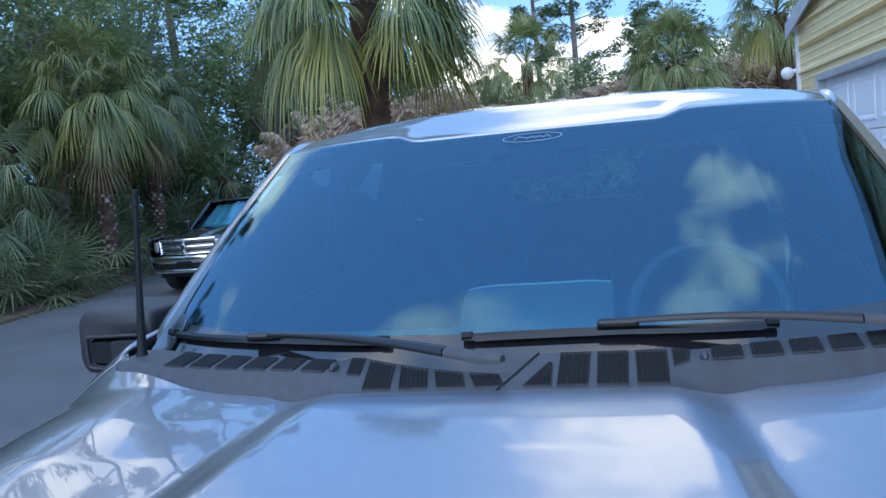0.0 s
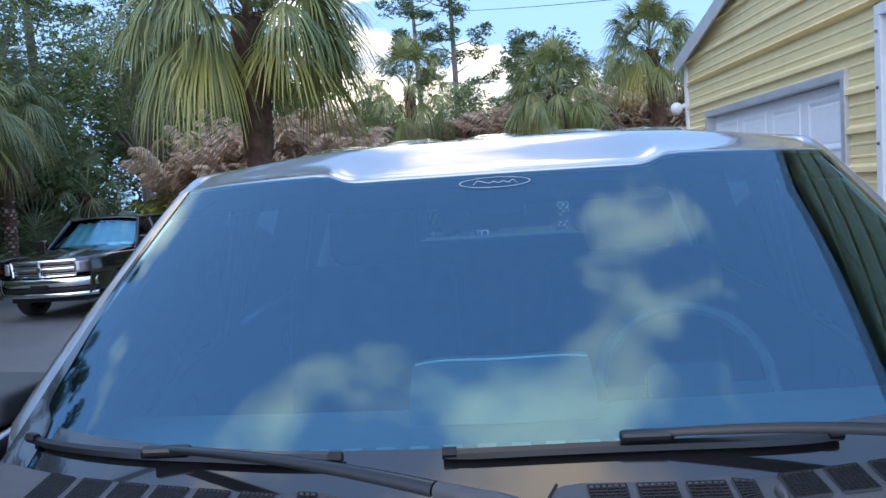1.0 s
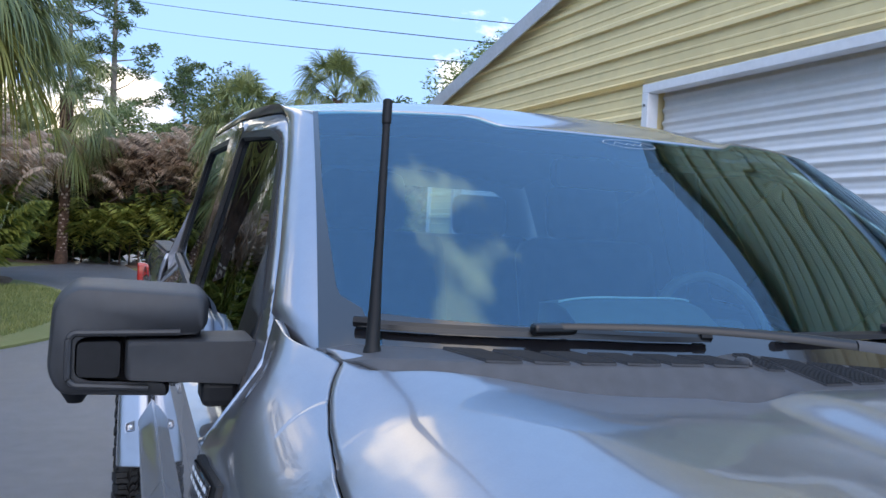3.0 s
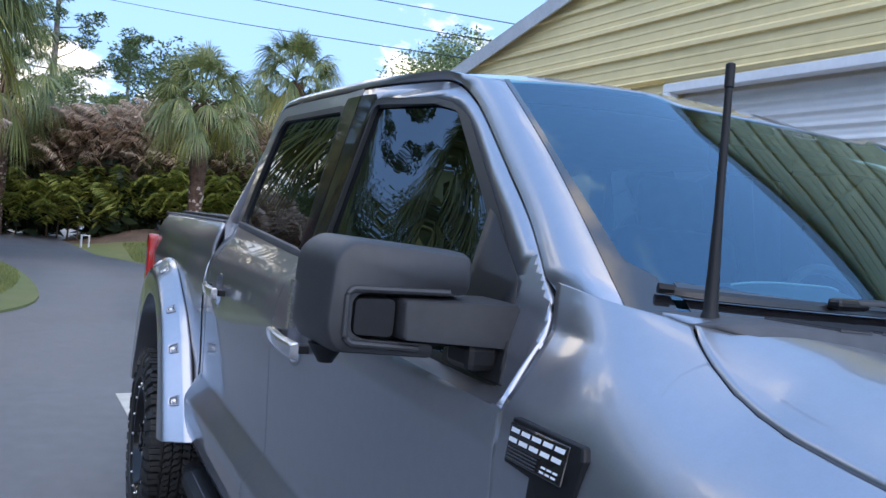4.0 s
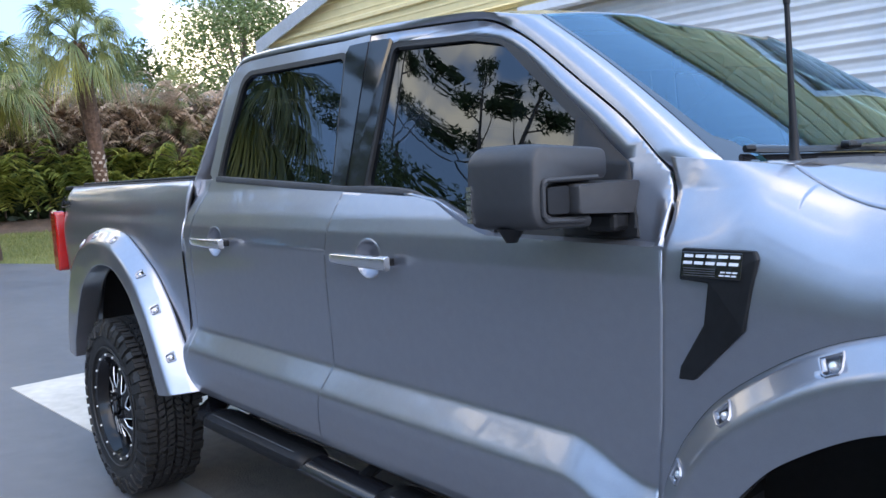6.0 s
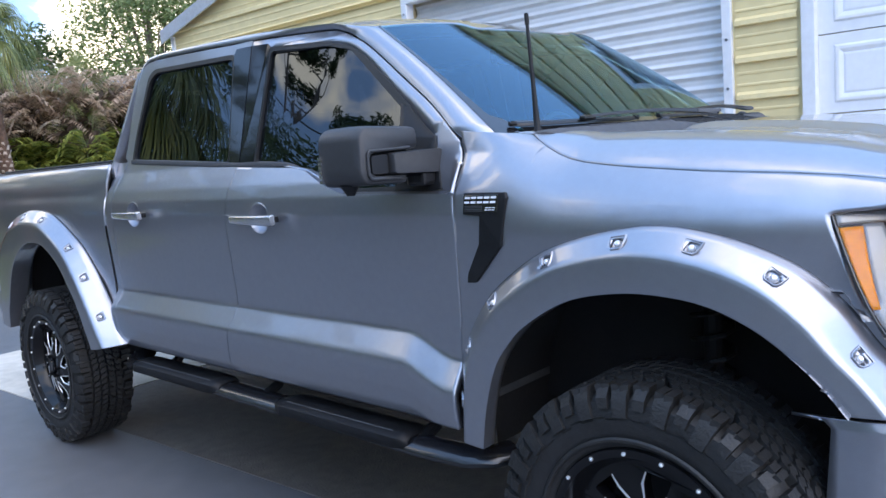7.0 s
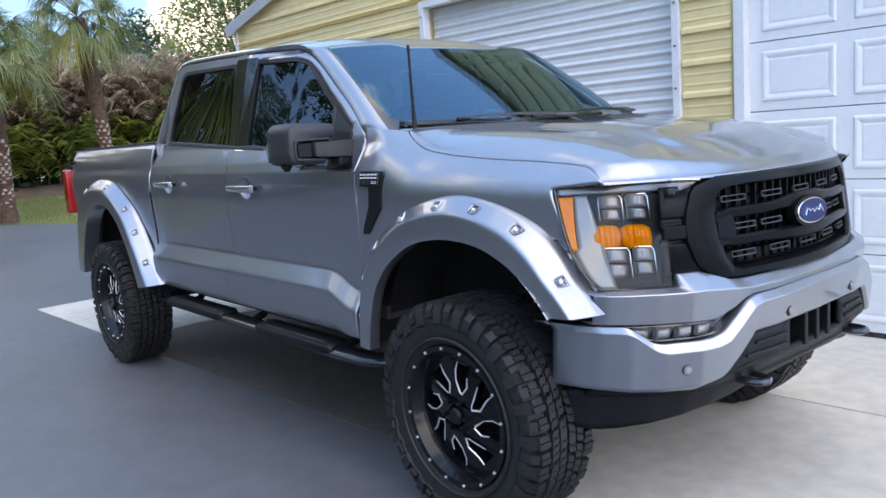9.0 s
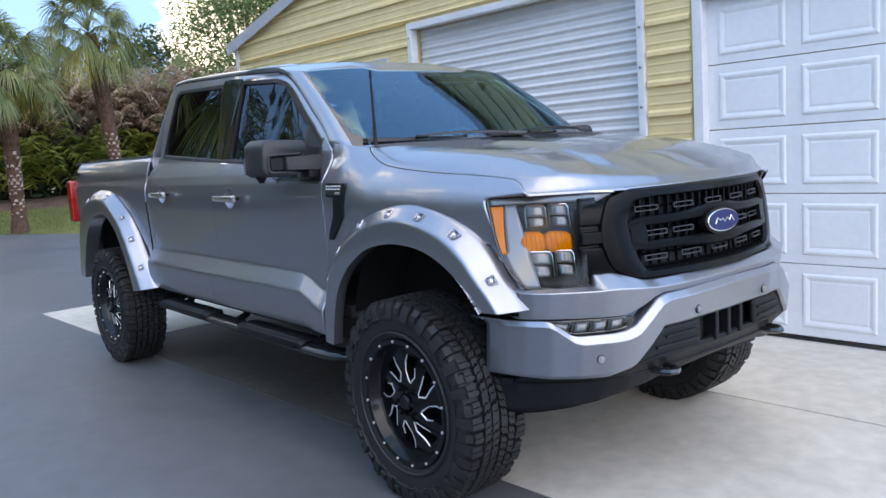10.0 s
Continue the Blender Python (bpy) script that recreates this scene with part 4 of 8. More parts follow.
def roof_edge(x):
    return table(x, (-1.12, 1.936), (-1.20, 1.948), (-1.354, 1.975), (-1.84, 2.014), (-2.50, 2.038), (-2.70, 2.034), (-2.80, 2.005))


def roof_mid(x):
    return table(x, (-1.03, 1.952), (-1.12, 1.985), (-1.30, 2.020), (-1.60, 2.047), (-2.0, 2.070), (-2.5, 2.082), (-2.70, 2.072), (-2.82, 2.035))


def roof_half(x):
    return table(x, (-1.12, 0.718), (-1.25, 0.738), (-1.5, 0.750), (-2.6, 0.745), (-2.80, 0.72))


bm = bmesh.new()


def roof_pt(t, u):
    f = ws_top(u)
    back = Vector((-2.83 + 0.03 * u * u, 0.70 * u, 0))
    x = lerp(f.x, back.x, t)
    hw = roof_half(x) if t > 0.01 else 0.715
    y = u * hw
    zm, ze = roof_mid(x + 0.09 * u * u * (1 - t)), roof_edge(x)
    z = lerp(zm, ze, abs(u) ** 3.4)
    z = lerp(f.z + 0.004, z, lerp(min(1, t / 0.14) ** 0.75, 1, abs(u) ** 6))
    # pressed ribs along the roof
    rib = math.sin(2 * math.pi * (y + 0.06) / 0.236)
    z += 0.007 * max(-0.7, min(0.7, 2.2 * rib)) * smooth(-1.40, -1.62, x) * smooth(-2.8, -2.6, x) * (1 - smooth(0.56, 0.64, abs(y)))
    return (x, y, z)


grid(bm, roof_pt, [0, 0.01, 0.025, 0.045, 0.07, 0.1] + steps(0.14, 1, 30), steps(-1, 1, 110))
part("roof", bm, PAINT, truck, solid=0.015, sharp=50)
for sgn in (-1, 1):
    bm = bmesh.new()
    inner, outer = [], []
    for k in range(61):
        t = k / 60
        o = curve_at(A_EDGE, t)
        oy = house_y(o.x, o.y)
        outer.append(Vector((o.x, sgn * oy, o.y)))
        if t < 0.35:
            w = ws_pt(sgn * 1.0, min(1, t / 0.34))
            inner.append(w)
        else:
            q = max(o.x, -2.83)
            if o.y > 1.97 or o.x > -2.72:
                inner.append(Vector((o.x, sgn * roof_half(o.x), roof_edge(o.x))))
            else:
                inner.append(Vector((-2.86, sgn * min(0.70 + (2.0 - o.y) * 0.36, 0.90), o.y)))
    # the foot runs on under the fender
    inner.insert(0, inner[0] + Vector((0.030, sgn * -0.004, -0.035)))
    outer.insert(0, outer[0] + Vector((0.030, sgn * -0.018, -0.035)))
    for i in range(61):
        pts = []
        for k in (i, i + 1):
            a, c = inner[k], outer[k]
            mid = a.lerp(c, 0.5) + Vector((0.0, sgn * 0.012, 0.012))
            pts.append([a, a.lerp(c, 0.25) + Vector((0, sgn * 0.009, 0.009)), mid, a.lerp(c, 0.8) + Vector((0, sgn * 0.008, 0.006)), c])
        rws = [[bm.verts.new(p) for p in r] for r in pts]
        for j in range(4):
            bm.faces.new((rws[0][j], rws[1][j], rws[1][j + 1], rws[0][j + 1]))
    bmesh.ops.remove_doubles(bm, verts=bm.verts, dist=0.0005)
    part("roof_pillar", bm, PAINT, truck, sharp=60)

# back of the cab with its window
bm = bmesh.new()
loops = [[Vector((y, z, 0)) for y, z in o] for o in ([(-0.90, 0.66), (0.90, 0.66), (0.92, 1.54), (0.74, 1.99), (0.5, 2.05), (-0.5, 2.05), (-0.74, 1.99), (-0.92, 1.54)],
                                                     arc_pts([(-0.66, 1.56), (0.66, 1.56), (0.60, 1.90), (-0.60, 1.90)], 0.05))]
flat = [p for lp in loops for p in lp]
vs = [bm.verts.new((-2.93 + 0.04 * smooth(1.5, 2.0, p.y), p.x, p.y)) for p in flat]
for t in geometry.tessellate_polygon(loops):
    bm.faces.new([vs[i] for i in t])
part("cab_back", bm, PAINT, truck, solid=0.02, smooth_faces=False)
bm = bmesh.new()
q = [bm.verts.new((-2.91, y, z)) for y, z in arc_pts([(-0.67, 1.55), (0.67, 1.55), (0.61, 1.91), (-0.61, 1.91)], 0.05)]
bm.faces.new(q)
part("rear_window", bm, glass_mat("light_tinted_glass", (0.45, 0.50, 0.54)), truck)

# ---- underbody and liners ----
for nm, ext in (("cab_floor", (-2.90, -0.62, -0.90, 0.90, 0.60, 0.70)), ("bed_floor", (-4.75, -2.97, -0.70, 0.70, 0.72, 0.95)), ("engine_block", (-0.62, 0.45, -0.55, 0.55, 0.62, 1.25)),
                ("frame_rail", (-4.7, 0.7, -0.50, -0.40, 0.50, 0.64)), ("frame_rail", (-4.7, 0.7, 0.40, 0.50, 0.50, 0.64))):
    bm = bmesh.new()
    box(bm, *ext)
    part(nm, bm, DARK_VOID, truck, smooth_faces=False, bevel=0.006)
for cx, lo_x, hi_x in ((0.0, -0.60, 0.62), (-3.70, -4.55, -3.0)):
    for sgn in (-1, 1):
        bm = bmesh.new()
        rr = 0.645 if cx == 0 else 0.70
        grid(bm, lambda a, y: (cx + rr * math.cos(a) * ((0.76 if math.cos(a) > 0 else 0.95) if cx == 0 else 1.0), sgn * y, 0.60 + min(0.64 if cx == 0 else 0.68, rr * math.sin(a))), steps(radians(-5), radians(185), 30), [0.40, 0.60, 0.84 if cx == 0 else 0.90])
        part("wheel_liner", bm, DARK_VOID, truck)
bm = bmesh.new()
tube(bm, [(0, -0.75, 0.45), (0, 0.75, 0.45)], 0.05, 10)
part("axle", bm, DARK_VOID, truck)
bm = bmesh.new()
tube(bm, [(-3.70, -0.75, 0.45), (-3.70, 0.75, 0.45)], 0.055, 10)
bmesh.ops.create_uvsphere(bm, u_segments=14, v_segments=10, radius=0.15, matrix=Matrix.Translation((-3.70, 0, 0.45)))
part("axle", bm, DARK_VOID, truck)
for sgn in (-1, 1):
    bm = bmesh.new()
    pts = [(0.02 + 0.055 * math.cos(k * 0.7), sgn * 0.62 + 0.055 * math.sin(k * 0.7), 0.60 + k * 0.0075) for k in range(70)]
    tube(bm, pts, 0.008, 6)
    tube(bm, [(0.02, sgn * 0.62, 0.5), (0.02, sgn * 0.62, 1.15)], 0.028, 10)
    part("shock_absorber", bm, BLACK_PLASTIC, truck)

# ---- wheels ----


def tyre_mesh():
    bm = bmesh.new()
    prof = [(-0.125, 0.262), (-0.150, 0.285), (-0.163, 0.33), (-0.165, 0.37), (-0.154, 0.398), (-0.134, 0.412), (-0.10, 0.418), (0.10, 0.418), (0.134, 0.412), (0.154, 0.398), (0.165, 0.37), (0.163, 0.33), (0.150, 0.285), (0.125, 0.262)]
    lathe(bm, prof, 84)
    return bm


def tread_mesh():
    """Interlocking blocks round the tyre, with shoulder lugs down the sidewalls."""
    bm = bmesh.new()
    rnd = random.Random(5)

    def block(outline, r0, r1, tip=0.92):
        """Outline as (angle, y) pairs."""
        ca, cy = sum(p[0] for p in outline) / len(outline), sum(p[1] for p in outline) / len(outline)
        lo = [bm.verts.new((r0 * math.cos(a), y, r0 * math.sin(a))) for a, y in outline]
        hi = [bm.verts.new((r1 * math.cos(ca + (a - ca) * tip), cy + (y - cy) * tip, r1 * math.sin(ca + (a - ca) * tip))) for a, y in outline]
        k = len(outline)
        bm.faces.new(hi)
        for j in range(k):
            bm.faces.new((lo[j], lo[(j + 1) % k], hi[(j + 1) % k], hi[j]))
    # raised rings of the sidewall, the outer one serrated
    for sg in (-1, 1):
        lathe(bm, [(sg * 0.160, 0.292), (sg * 0.167, 0.296), (sg * 0.167, 0.302), (sg * 0.162, 0.307)], 60)
        for k in range(60):
            a = 2 * math.pi * k / 60
            r = 0.352 if k % 2 else 0.358
            q = [bm.verts.new((rr * math.cos(a + d), sg * yy, rr * math.sin(a + d))) for d, rr, yy in ((-0.05, r, 0.1635), (0.05, r, 0.1635), (0.05, r + 0.004, 0.169), (-0.05, r + 0.004, 0.169))]
            bm.faces.new(q)
    n = 46
    st = 2 * math.pi / n
    for k in range(n):
        a = st * k
        for side in (-1, 1):
            j = rnd.uniform(-0.012, 0.012)
            long = k % 2 == 0
            ln, w = (0.362, 0.158) if long else (0.384, 0.147)
            h = st * (0.40 if long else 0.35)
            aa = a + (0.25 if side > 0 else 0.0) * st + j
            # shoulder block in two halves with a sipe between
            for d0, d1 in ((-1.0, -0.07), (0.07, 1.0)):
                block([(aa + h * d0, side * 0.098), (aa + h * (d0 + d1) / 2, side * (0.092 if d0 < 0 else 0.104)), (aa + h * d1, side * 0.100), (aa + h * d1, side * w), (aa + h * d0, side * (w - 0.004))], 0.408, 0.4405 + rnd.uniform(-0.001, 0.001), 0.95)
            vs, bas = [], []
            for r, yy in ((0.437, w - 0.010), (0.410, 0.166), (ln, 0.176 if long else 0.172)):
                for d in (-h * 0.92, h * 0.92 if long else h * 0.7):
                    vs.append(bm.verts.new((r * math.cos(aa + d), side * yy, r * math.sin(aa + d))))
            for r, yy in ((0.420, 0.122), (0.398, 0.146), (ln - 0.004, 0.156)):
                for d in (-h, h if long else h * 0.78):
                    bas.append(bm.verts.new((r * math.cos(aa + d), side * yy, r * math.sin(aa + d))))
            for f in ((0, 1, 3, 2), (2, 3, 5, 4)):
                bm.faces.new([vs[i] for i in f])
            for i, q in ((0, 2), (2, 4), (1, 3), (3, 5)):
                bm.faces.new((vs[i], vs[q], bas[q], bas[i]))
            bm.faces.new((vs[4], vs[5], bas[5], bas[4]))
        # hooked blocks of the middle: each a bent bar that locks into its neighbours
        for row, yy in enumerate((-0.068, -0.024, 0.024, 0.068)):
            off = a + (0.5 if row % 2 else 0.0) * st + rnd.uniform(-0.014, 0.014)
            sg = 1 if row < 2 else -1
            w, h, z = 0.0195, st * 0.44, st * 0.20 * sg
            for d0, d1 in ((-1.0, -0.06), (0.06, 1.0)):
                block([(off + h * d0 - z, yy - w), (off + h * d0 + z * 0.2, yy - w * 0.2), (off + h * d0 - z * 0.3, yy + w * 0.3), (off + h * d0 + z, yy + w),
                       (off + h * d1 + z, yy + w), (off + h * d1 - z * 0.3, yy + w * 0.35), (off + h * d1 + z * 0.2, yy - w * 0.15), (off + h * d1 - z, yy - w)], 0.414, 0.4425 + rnd.uniform(-0.0015, 0.0015), 0.90)
    return bm


def face_y(r):
    """Depth of the rim's face: a shallow cone inside the dish."""
    return -0.128 + 0.19 * max(0.0, r - 0.07)


def rim_window(k):
    """One opening between the twisted spokes: points of (radius, angle), tip near the hub first."""
    a = 2 * math.pi * k / 8
    if k % 2:
        pts = [(0.088, 0.00), (0.094, 0.16), (0.128, 0.36), (0.165, 0.47), (0.203, 0.50), (0.203, 0.13), (0.170, 0.09), (0.125, -0.10)]
    else:
        pts = [(0.092, 0.02), (0.096, 0.18), (0.132, 0.42), (0.172, 0.46), (0.203, 0.40), (0.203, 0.04), (0.160, 0.04), (0.128, -0.08)]
    return [(r, a + d - 0.12) for r, d in pts]


def rim_mesh():
    """Outer face at -y; deep black dish and a face of eight twisted spokes."""
    bm = bmesh.new()
    lathe(bm, [(0.12, 0.262), (0.10, 0.238), (0.0, 0.226), (-0.08, 0.222), (-0.095, 0.224), (-0.120, 0.236), (-0.136, 0.245), (-0.147, 0.251), (-0.150, 0.262), (-0.148, 0.272), (-0.138, 0.276), (-0.125, 0.268)], 84)
    lathe(bm, [(-0.142, 0.0), (-0.144, 0.026), (-0.137, 0.033), (-0.118, 0.035), (-0.110, 0.046)], 32)
    for k in range(6):
        a = 2 * math.pi * k / 6 + 0.3
        bmesh.ops.create_cone(bm, cap_ends=True, segments=8, radius1=0.0095, radius2=0.008, depth=0.026, matrix=Matrix.Translation((0.060 * math.cos(a), -0.134, 0.060 * math.sin(a))) @ Matrix.Rotation(radians(90), 4, "X"))
    # the face with its openings
    outer = [(0.226 * math.cos(t), 0.226 * math.sin(t)) for t in steps(0, 2 * math.pi, 96)[:-1]]
    hub = [(0.045 * math.cos(t), 0.045 * math.sin(t)) for t in steps(0, 2 * math.pi, 32)[:-1]]
    holes = [arc_pts([(r * math.cos(a), r * math.sin(a)) for r, a in rim_window(k)], 0.010, 3) for k in range(8)]
    loops = [[Vector((x, z, 0)) for x, z in o] for o in [outer, hub] + holes]
    flat = [p for lp in loops for p in lp]
    front = [bm.verts.new((p.x, face_y(math.hypot(p.x, p.y)), p.y)) for p in flat]
    for t in geometry.tessellate_polygon(loops):
        bm.faces.new([front[i] for i in t])
    i = len(outer) + len(hub)
    for h in holes:
        back = [bm.verts.new((x * 0.99, face_y(math.hypot(x, z)) + 0.045, z * 0.99)) for x, z in h]
        for j in range(len(h)):
            q = (j + 1) % len(h)
            bm.faces.new((front[i + j], front[i + q], back[q], back[j]))
        i += len(h)
    return bm


def brake_mesh():
    bm = bmesh.new()
    lathe(bm, [(-0.02, 0.05), (-0.03, 0.17), (-0.015, 0.175), (-0.01, 0.06)], 40)
    lathe(bm, [(0.03, 0.228), (0.035, 0.02)], 32)
    return bm


def milled_mesh():
    """Bright machined edges along the openings."""
    bm = bmesh.new()
    for k in range(8):
        pts = rim_window(k)
        lines = (pts[5:] + pts[:2], pts[1:4]) if k % 2 else (pts[6:] + pts[:3], pts[2:5])
        for m, line in enumerate(lines):
            rows = []
            for i, (r, a) in enumerate(line):
                w = (0.0036 if m == 0 else 0.0030) * (0.45 if i in (0, len(line) - 1) else 1.0)
                r0, r1 = line[max(0, i - 1)], line[min(len(line) - 1, i + 1)]
                p0, p1 = Vector((r0[0] * math.cos(r0[1]), r0[0] * math.sin(r0[1]))), Vector((r1[0] * math.cos(r1[1]), r1[0] * math.sin(r1[1])))
                d = (p1 - p0).normalized()
                c = Vector((r * math.cos(a), r * math.sin(a)))
                s = Vector((d.y, -d.x))
                y = face_y(r)
                rows.append([bm.verts.new((c.x + s.x * w * e, y + h, c.y + s.y * w * e)) for e, h in ((-0.7, 0.004), (-0.5, -0.0016), (1.0, -0.0022), (1.6, 0.0012))])
            for a, b2 in zip(rows, rows[1:]):
                for j in range(3):
                    bm.faces.new((a[j], a[j + 1], b2[j + 1], b2[j]))
    return bm


WHEEL_SPIN = 14


def wheel_part(name, at, first=None):
    w = new(name)
    w.parent = truck
    w.matrix_basis = at
    return w


first_wheel = {}
for x, yf, sgn in ((0.0, 0.890, -1), (-3.70, 0.953, -1), (0.0, 0.890, 1), (-3.70, 0.953, 1)):
    at = pose(x, sgn * yf, 0.445, 0, WHEEL_SPIN + 31 * x, 0 if sgn < 0 else 180)
    w = wheel_part("wheel", at)
    for nm, make, m, lb in (("tyre", tyre_mesh, RUBBER, "chunky all-terrain tyre"), ("tread", tread_mesh, RUBBER, "chunky interlocking tread blocks"), ("rim", rim_mesh, RIM_BLACK, "gloss black alloy rim"), ("brake_disc", brake_mesh, DARK_VOID, ""), ("milled_edges", milled_mesh, MILLED, "bright milled spoke edges")):
        if nm not in first_wheel:
            mesh = make()
            if nm in ("tyre", "tread"):
                bmesh.ops.scale(mesh, vec=(1, 0.90, 1), verts=mesh.verts)
            else:
                bmesh.ops.translate(mesh, vec=(0, 0.012, 0), verts=mesh.verts)
            first_wheel[nm] = part(nm, mesh, m, w, lb, sharp=30)
            if nm == "tread":
                tagged(first_wheel[nm], lb, kind="stuff")
        else:
            o = first_wheel[nm].copy()
            scene.collection.objects.link(o)
            o.parent = w
    for k in range(16):
        if "bolt" not in first_wheel:
            bm = bmesh.new()
            bmesh.ops.create_uvsphere(bm, u_segments=6, v_segments=4, radius=0.0062)
            first_wheel["bolt"] = o = part("lip_bolt", bm, MILLED, w)
        else:
            o = first_wheel["bolt"].copy()
            scene.collection.objects.link(o)
            o.parent = w
        a = 2 * math.pi * k / 16
        o.matrix_basis = Matrix.Translation((0.262 * math.cos(a), -0.140, 0.262 * math.sin(a)))

# ---- front end ----


def crisp(line, r=0.003):
    """A bent section line with small rounded corners and flat stretches between them."""
    pts = [Vector(p) for p in line]
    out = [pts[0]]
    for a, p, c in zip(pts, pts[1:], pts[2:]):
        d0, d1 = (a - p), (c - p)
        k0, k1 = min(r, d0.length * 0.3), min(r, d1.length * 0.3)
        u0, u1 = d0.normalized(), d1.normalized()
        out += [p + u0 * k0 * 1.5, p + u0 * k0, p + (u0 * k0 + u1 * k1) * 0.28, p + u1 * k1, p + u1 * k1 * 1.5]
    return out + [pts[-1]]



def bump_x(s):
    return table(s, (0.0, 0.902), (0.30, 0.893), (0.45, 0.873), (0.55, 0.848), (0.65, 0.800), (0.74, 0.728), (0.81, 0.645), (0.86, 0.560), (0.89, 0.480), (0.903, 0.395))


def bump_top(s):
    return table(s, (0.0, 0.903), (0.41, 0.896), (0.45, 0.884), (0.56, 0.794), (0.59, 0.783), (0.62, 0.780), (0.735, 0.776), (0.755, 0.782), (0.80, 0.830), (0.812, 0.837), (0.91, 0.838))


def bump_bot(s):
    return table(s, (0.0, 0.772), (0.43, 0.770), (0.50, 0.70), (0.57, 0.640), (0.66, 0.618), (0.80, 0.616), (0.91, 0.628))


bm = bmesh.new()
ys = [math.copysign(1 - (1 - abs(t)) ** 1.25, t) * 0.903 for t in steps(-1, 1, 180)]
for y in ys:
    # section from the tucked lower edge over the flat face and the chamfer to the upper ledge
    s = abs(y)
    x, zb, zt = bump_x(s), bump_bot(s), bump_top(s)
    wide = 0.022 + 0.006 * (smooth(0.44, 0.52, s) - smooth(0.76, 0.84, s))
    section = crisp([(x - 0.06, zb + 0.004), (x - 0.012, zb), (x + 0.001, zb + 0.012), (x + 0.014, zt - wide), (x - 0.008, zt), (x - 0.07, zt + 0.002)])
    row = [bm.verts.new((p.x, y, p.y)) for p in section]
    if y > ys[0]:
        for j in range(len(row) - 1):
            bm.faces.new((last[j], last[j + 1], row[j + 1], row[j]))
    last = row
bumper = part("front_bumper", bm, PAINT, truck, "painted front bumper", solid=0.008, sharp=60)
bm = bmesh.new()
grid(bm, lambda y, v: (bump_x(abs(y)) - 0.055 - 0.03 * v, y * 0.97, lerp(0.60 - 0.0 * abs(y), table(abs(y), (0, 0.575), (0.35, 0.562), (0.60, 0.520), (0.84, 0.462)), v)), [y * 0.985 for y in ys], steps(0, 1, 6))
part("air_dam", bm, BLACK_PLASTIC, truck, "black lower air dam", solid=0.015)
bm = bmesh.new()
grid(bm, lambda y, v: (bump_x(abs(y)) - 0.02 - 0.05 * v, y, lerp(table(abs(y), (0, 0.665), (0.45, 0.662), (0.60, 0.630), (0.9, 0.625)), 0.590, v)), ys[8:-8], steps(0, 1, 4))
part("lower_lip", bm, BLACK_PLASTIC, truck, solid=0.02)
bm = bmesh.new()
grid(bm, lambda y, z: (bump_x(abs(y)) - 0.07, y, z), steps(-0.56, 0.56, 20), [0.60, 0.80])
part("intake_back", bm, DARK_VOID, truck, solid=0.02)
for y0 in (-0.09, 0.09, 0.0):
    bm = bmesh.new()
    box(bm, bump_x(0.1) - 0.07, bump_x(0.1) - 0.012, y0 - 0.012, y0 + 0.012, 0.655, 0.785)
    part("intake_bar", bm, BLACK_PLASTIC, truck, smooth_faces=False, bevel=0.004)
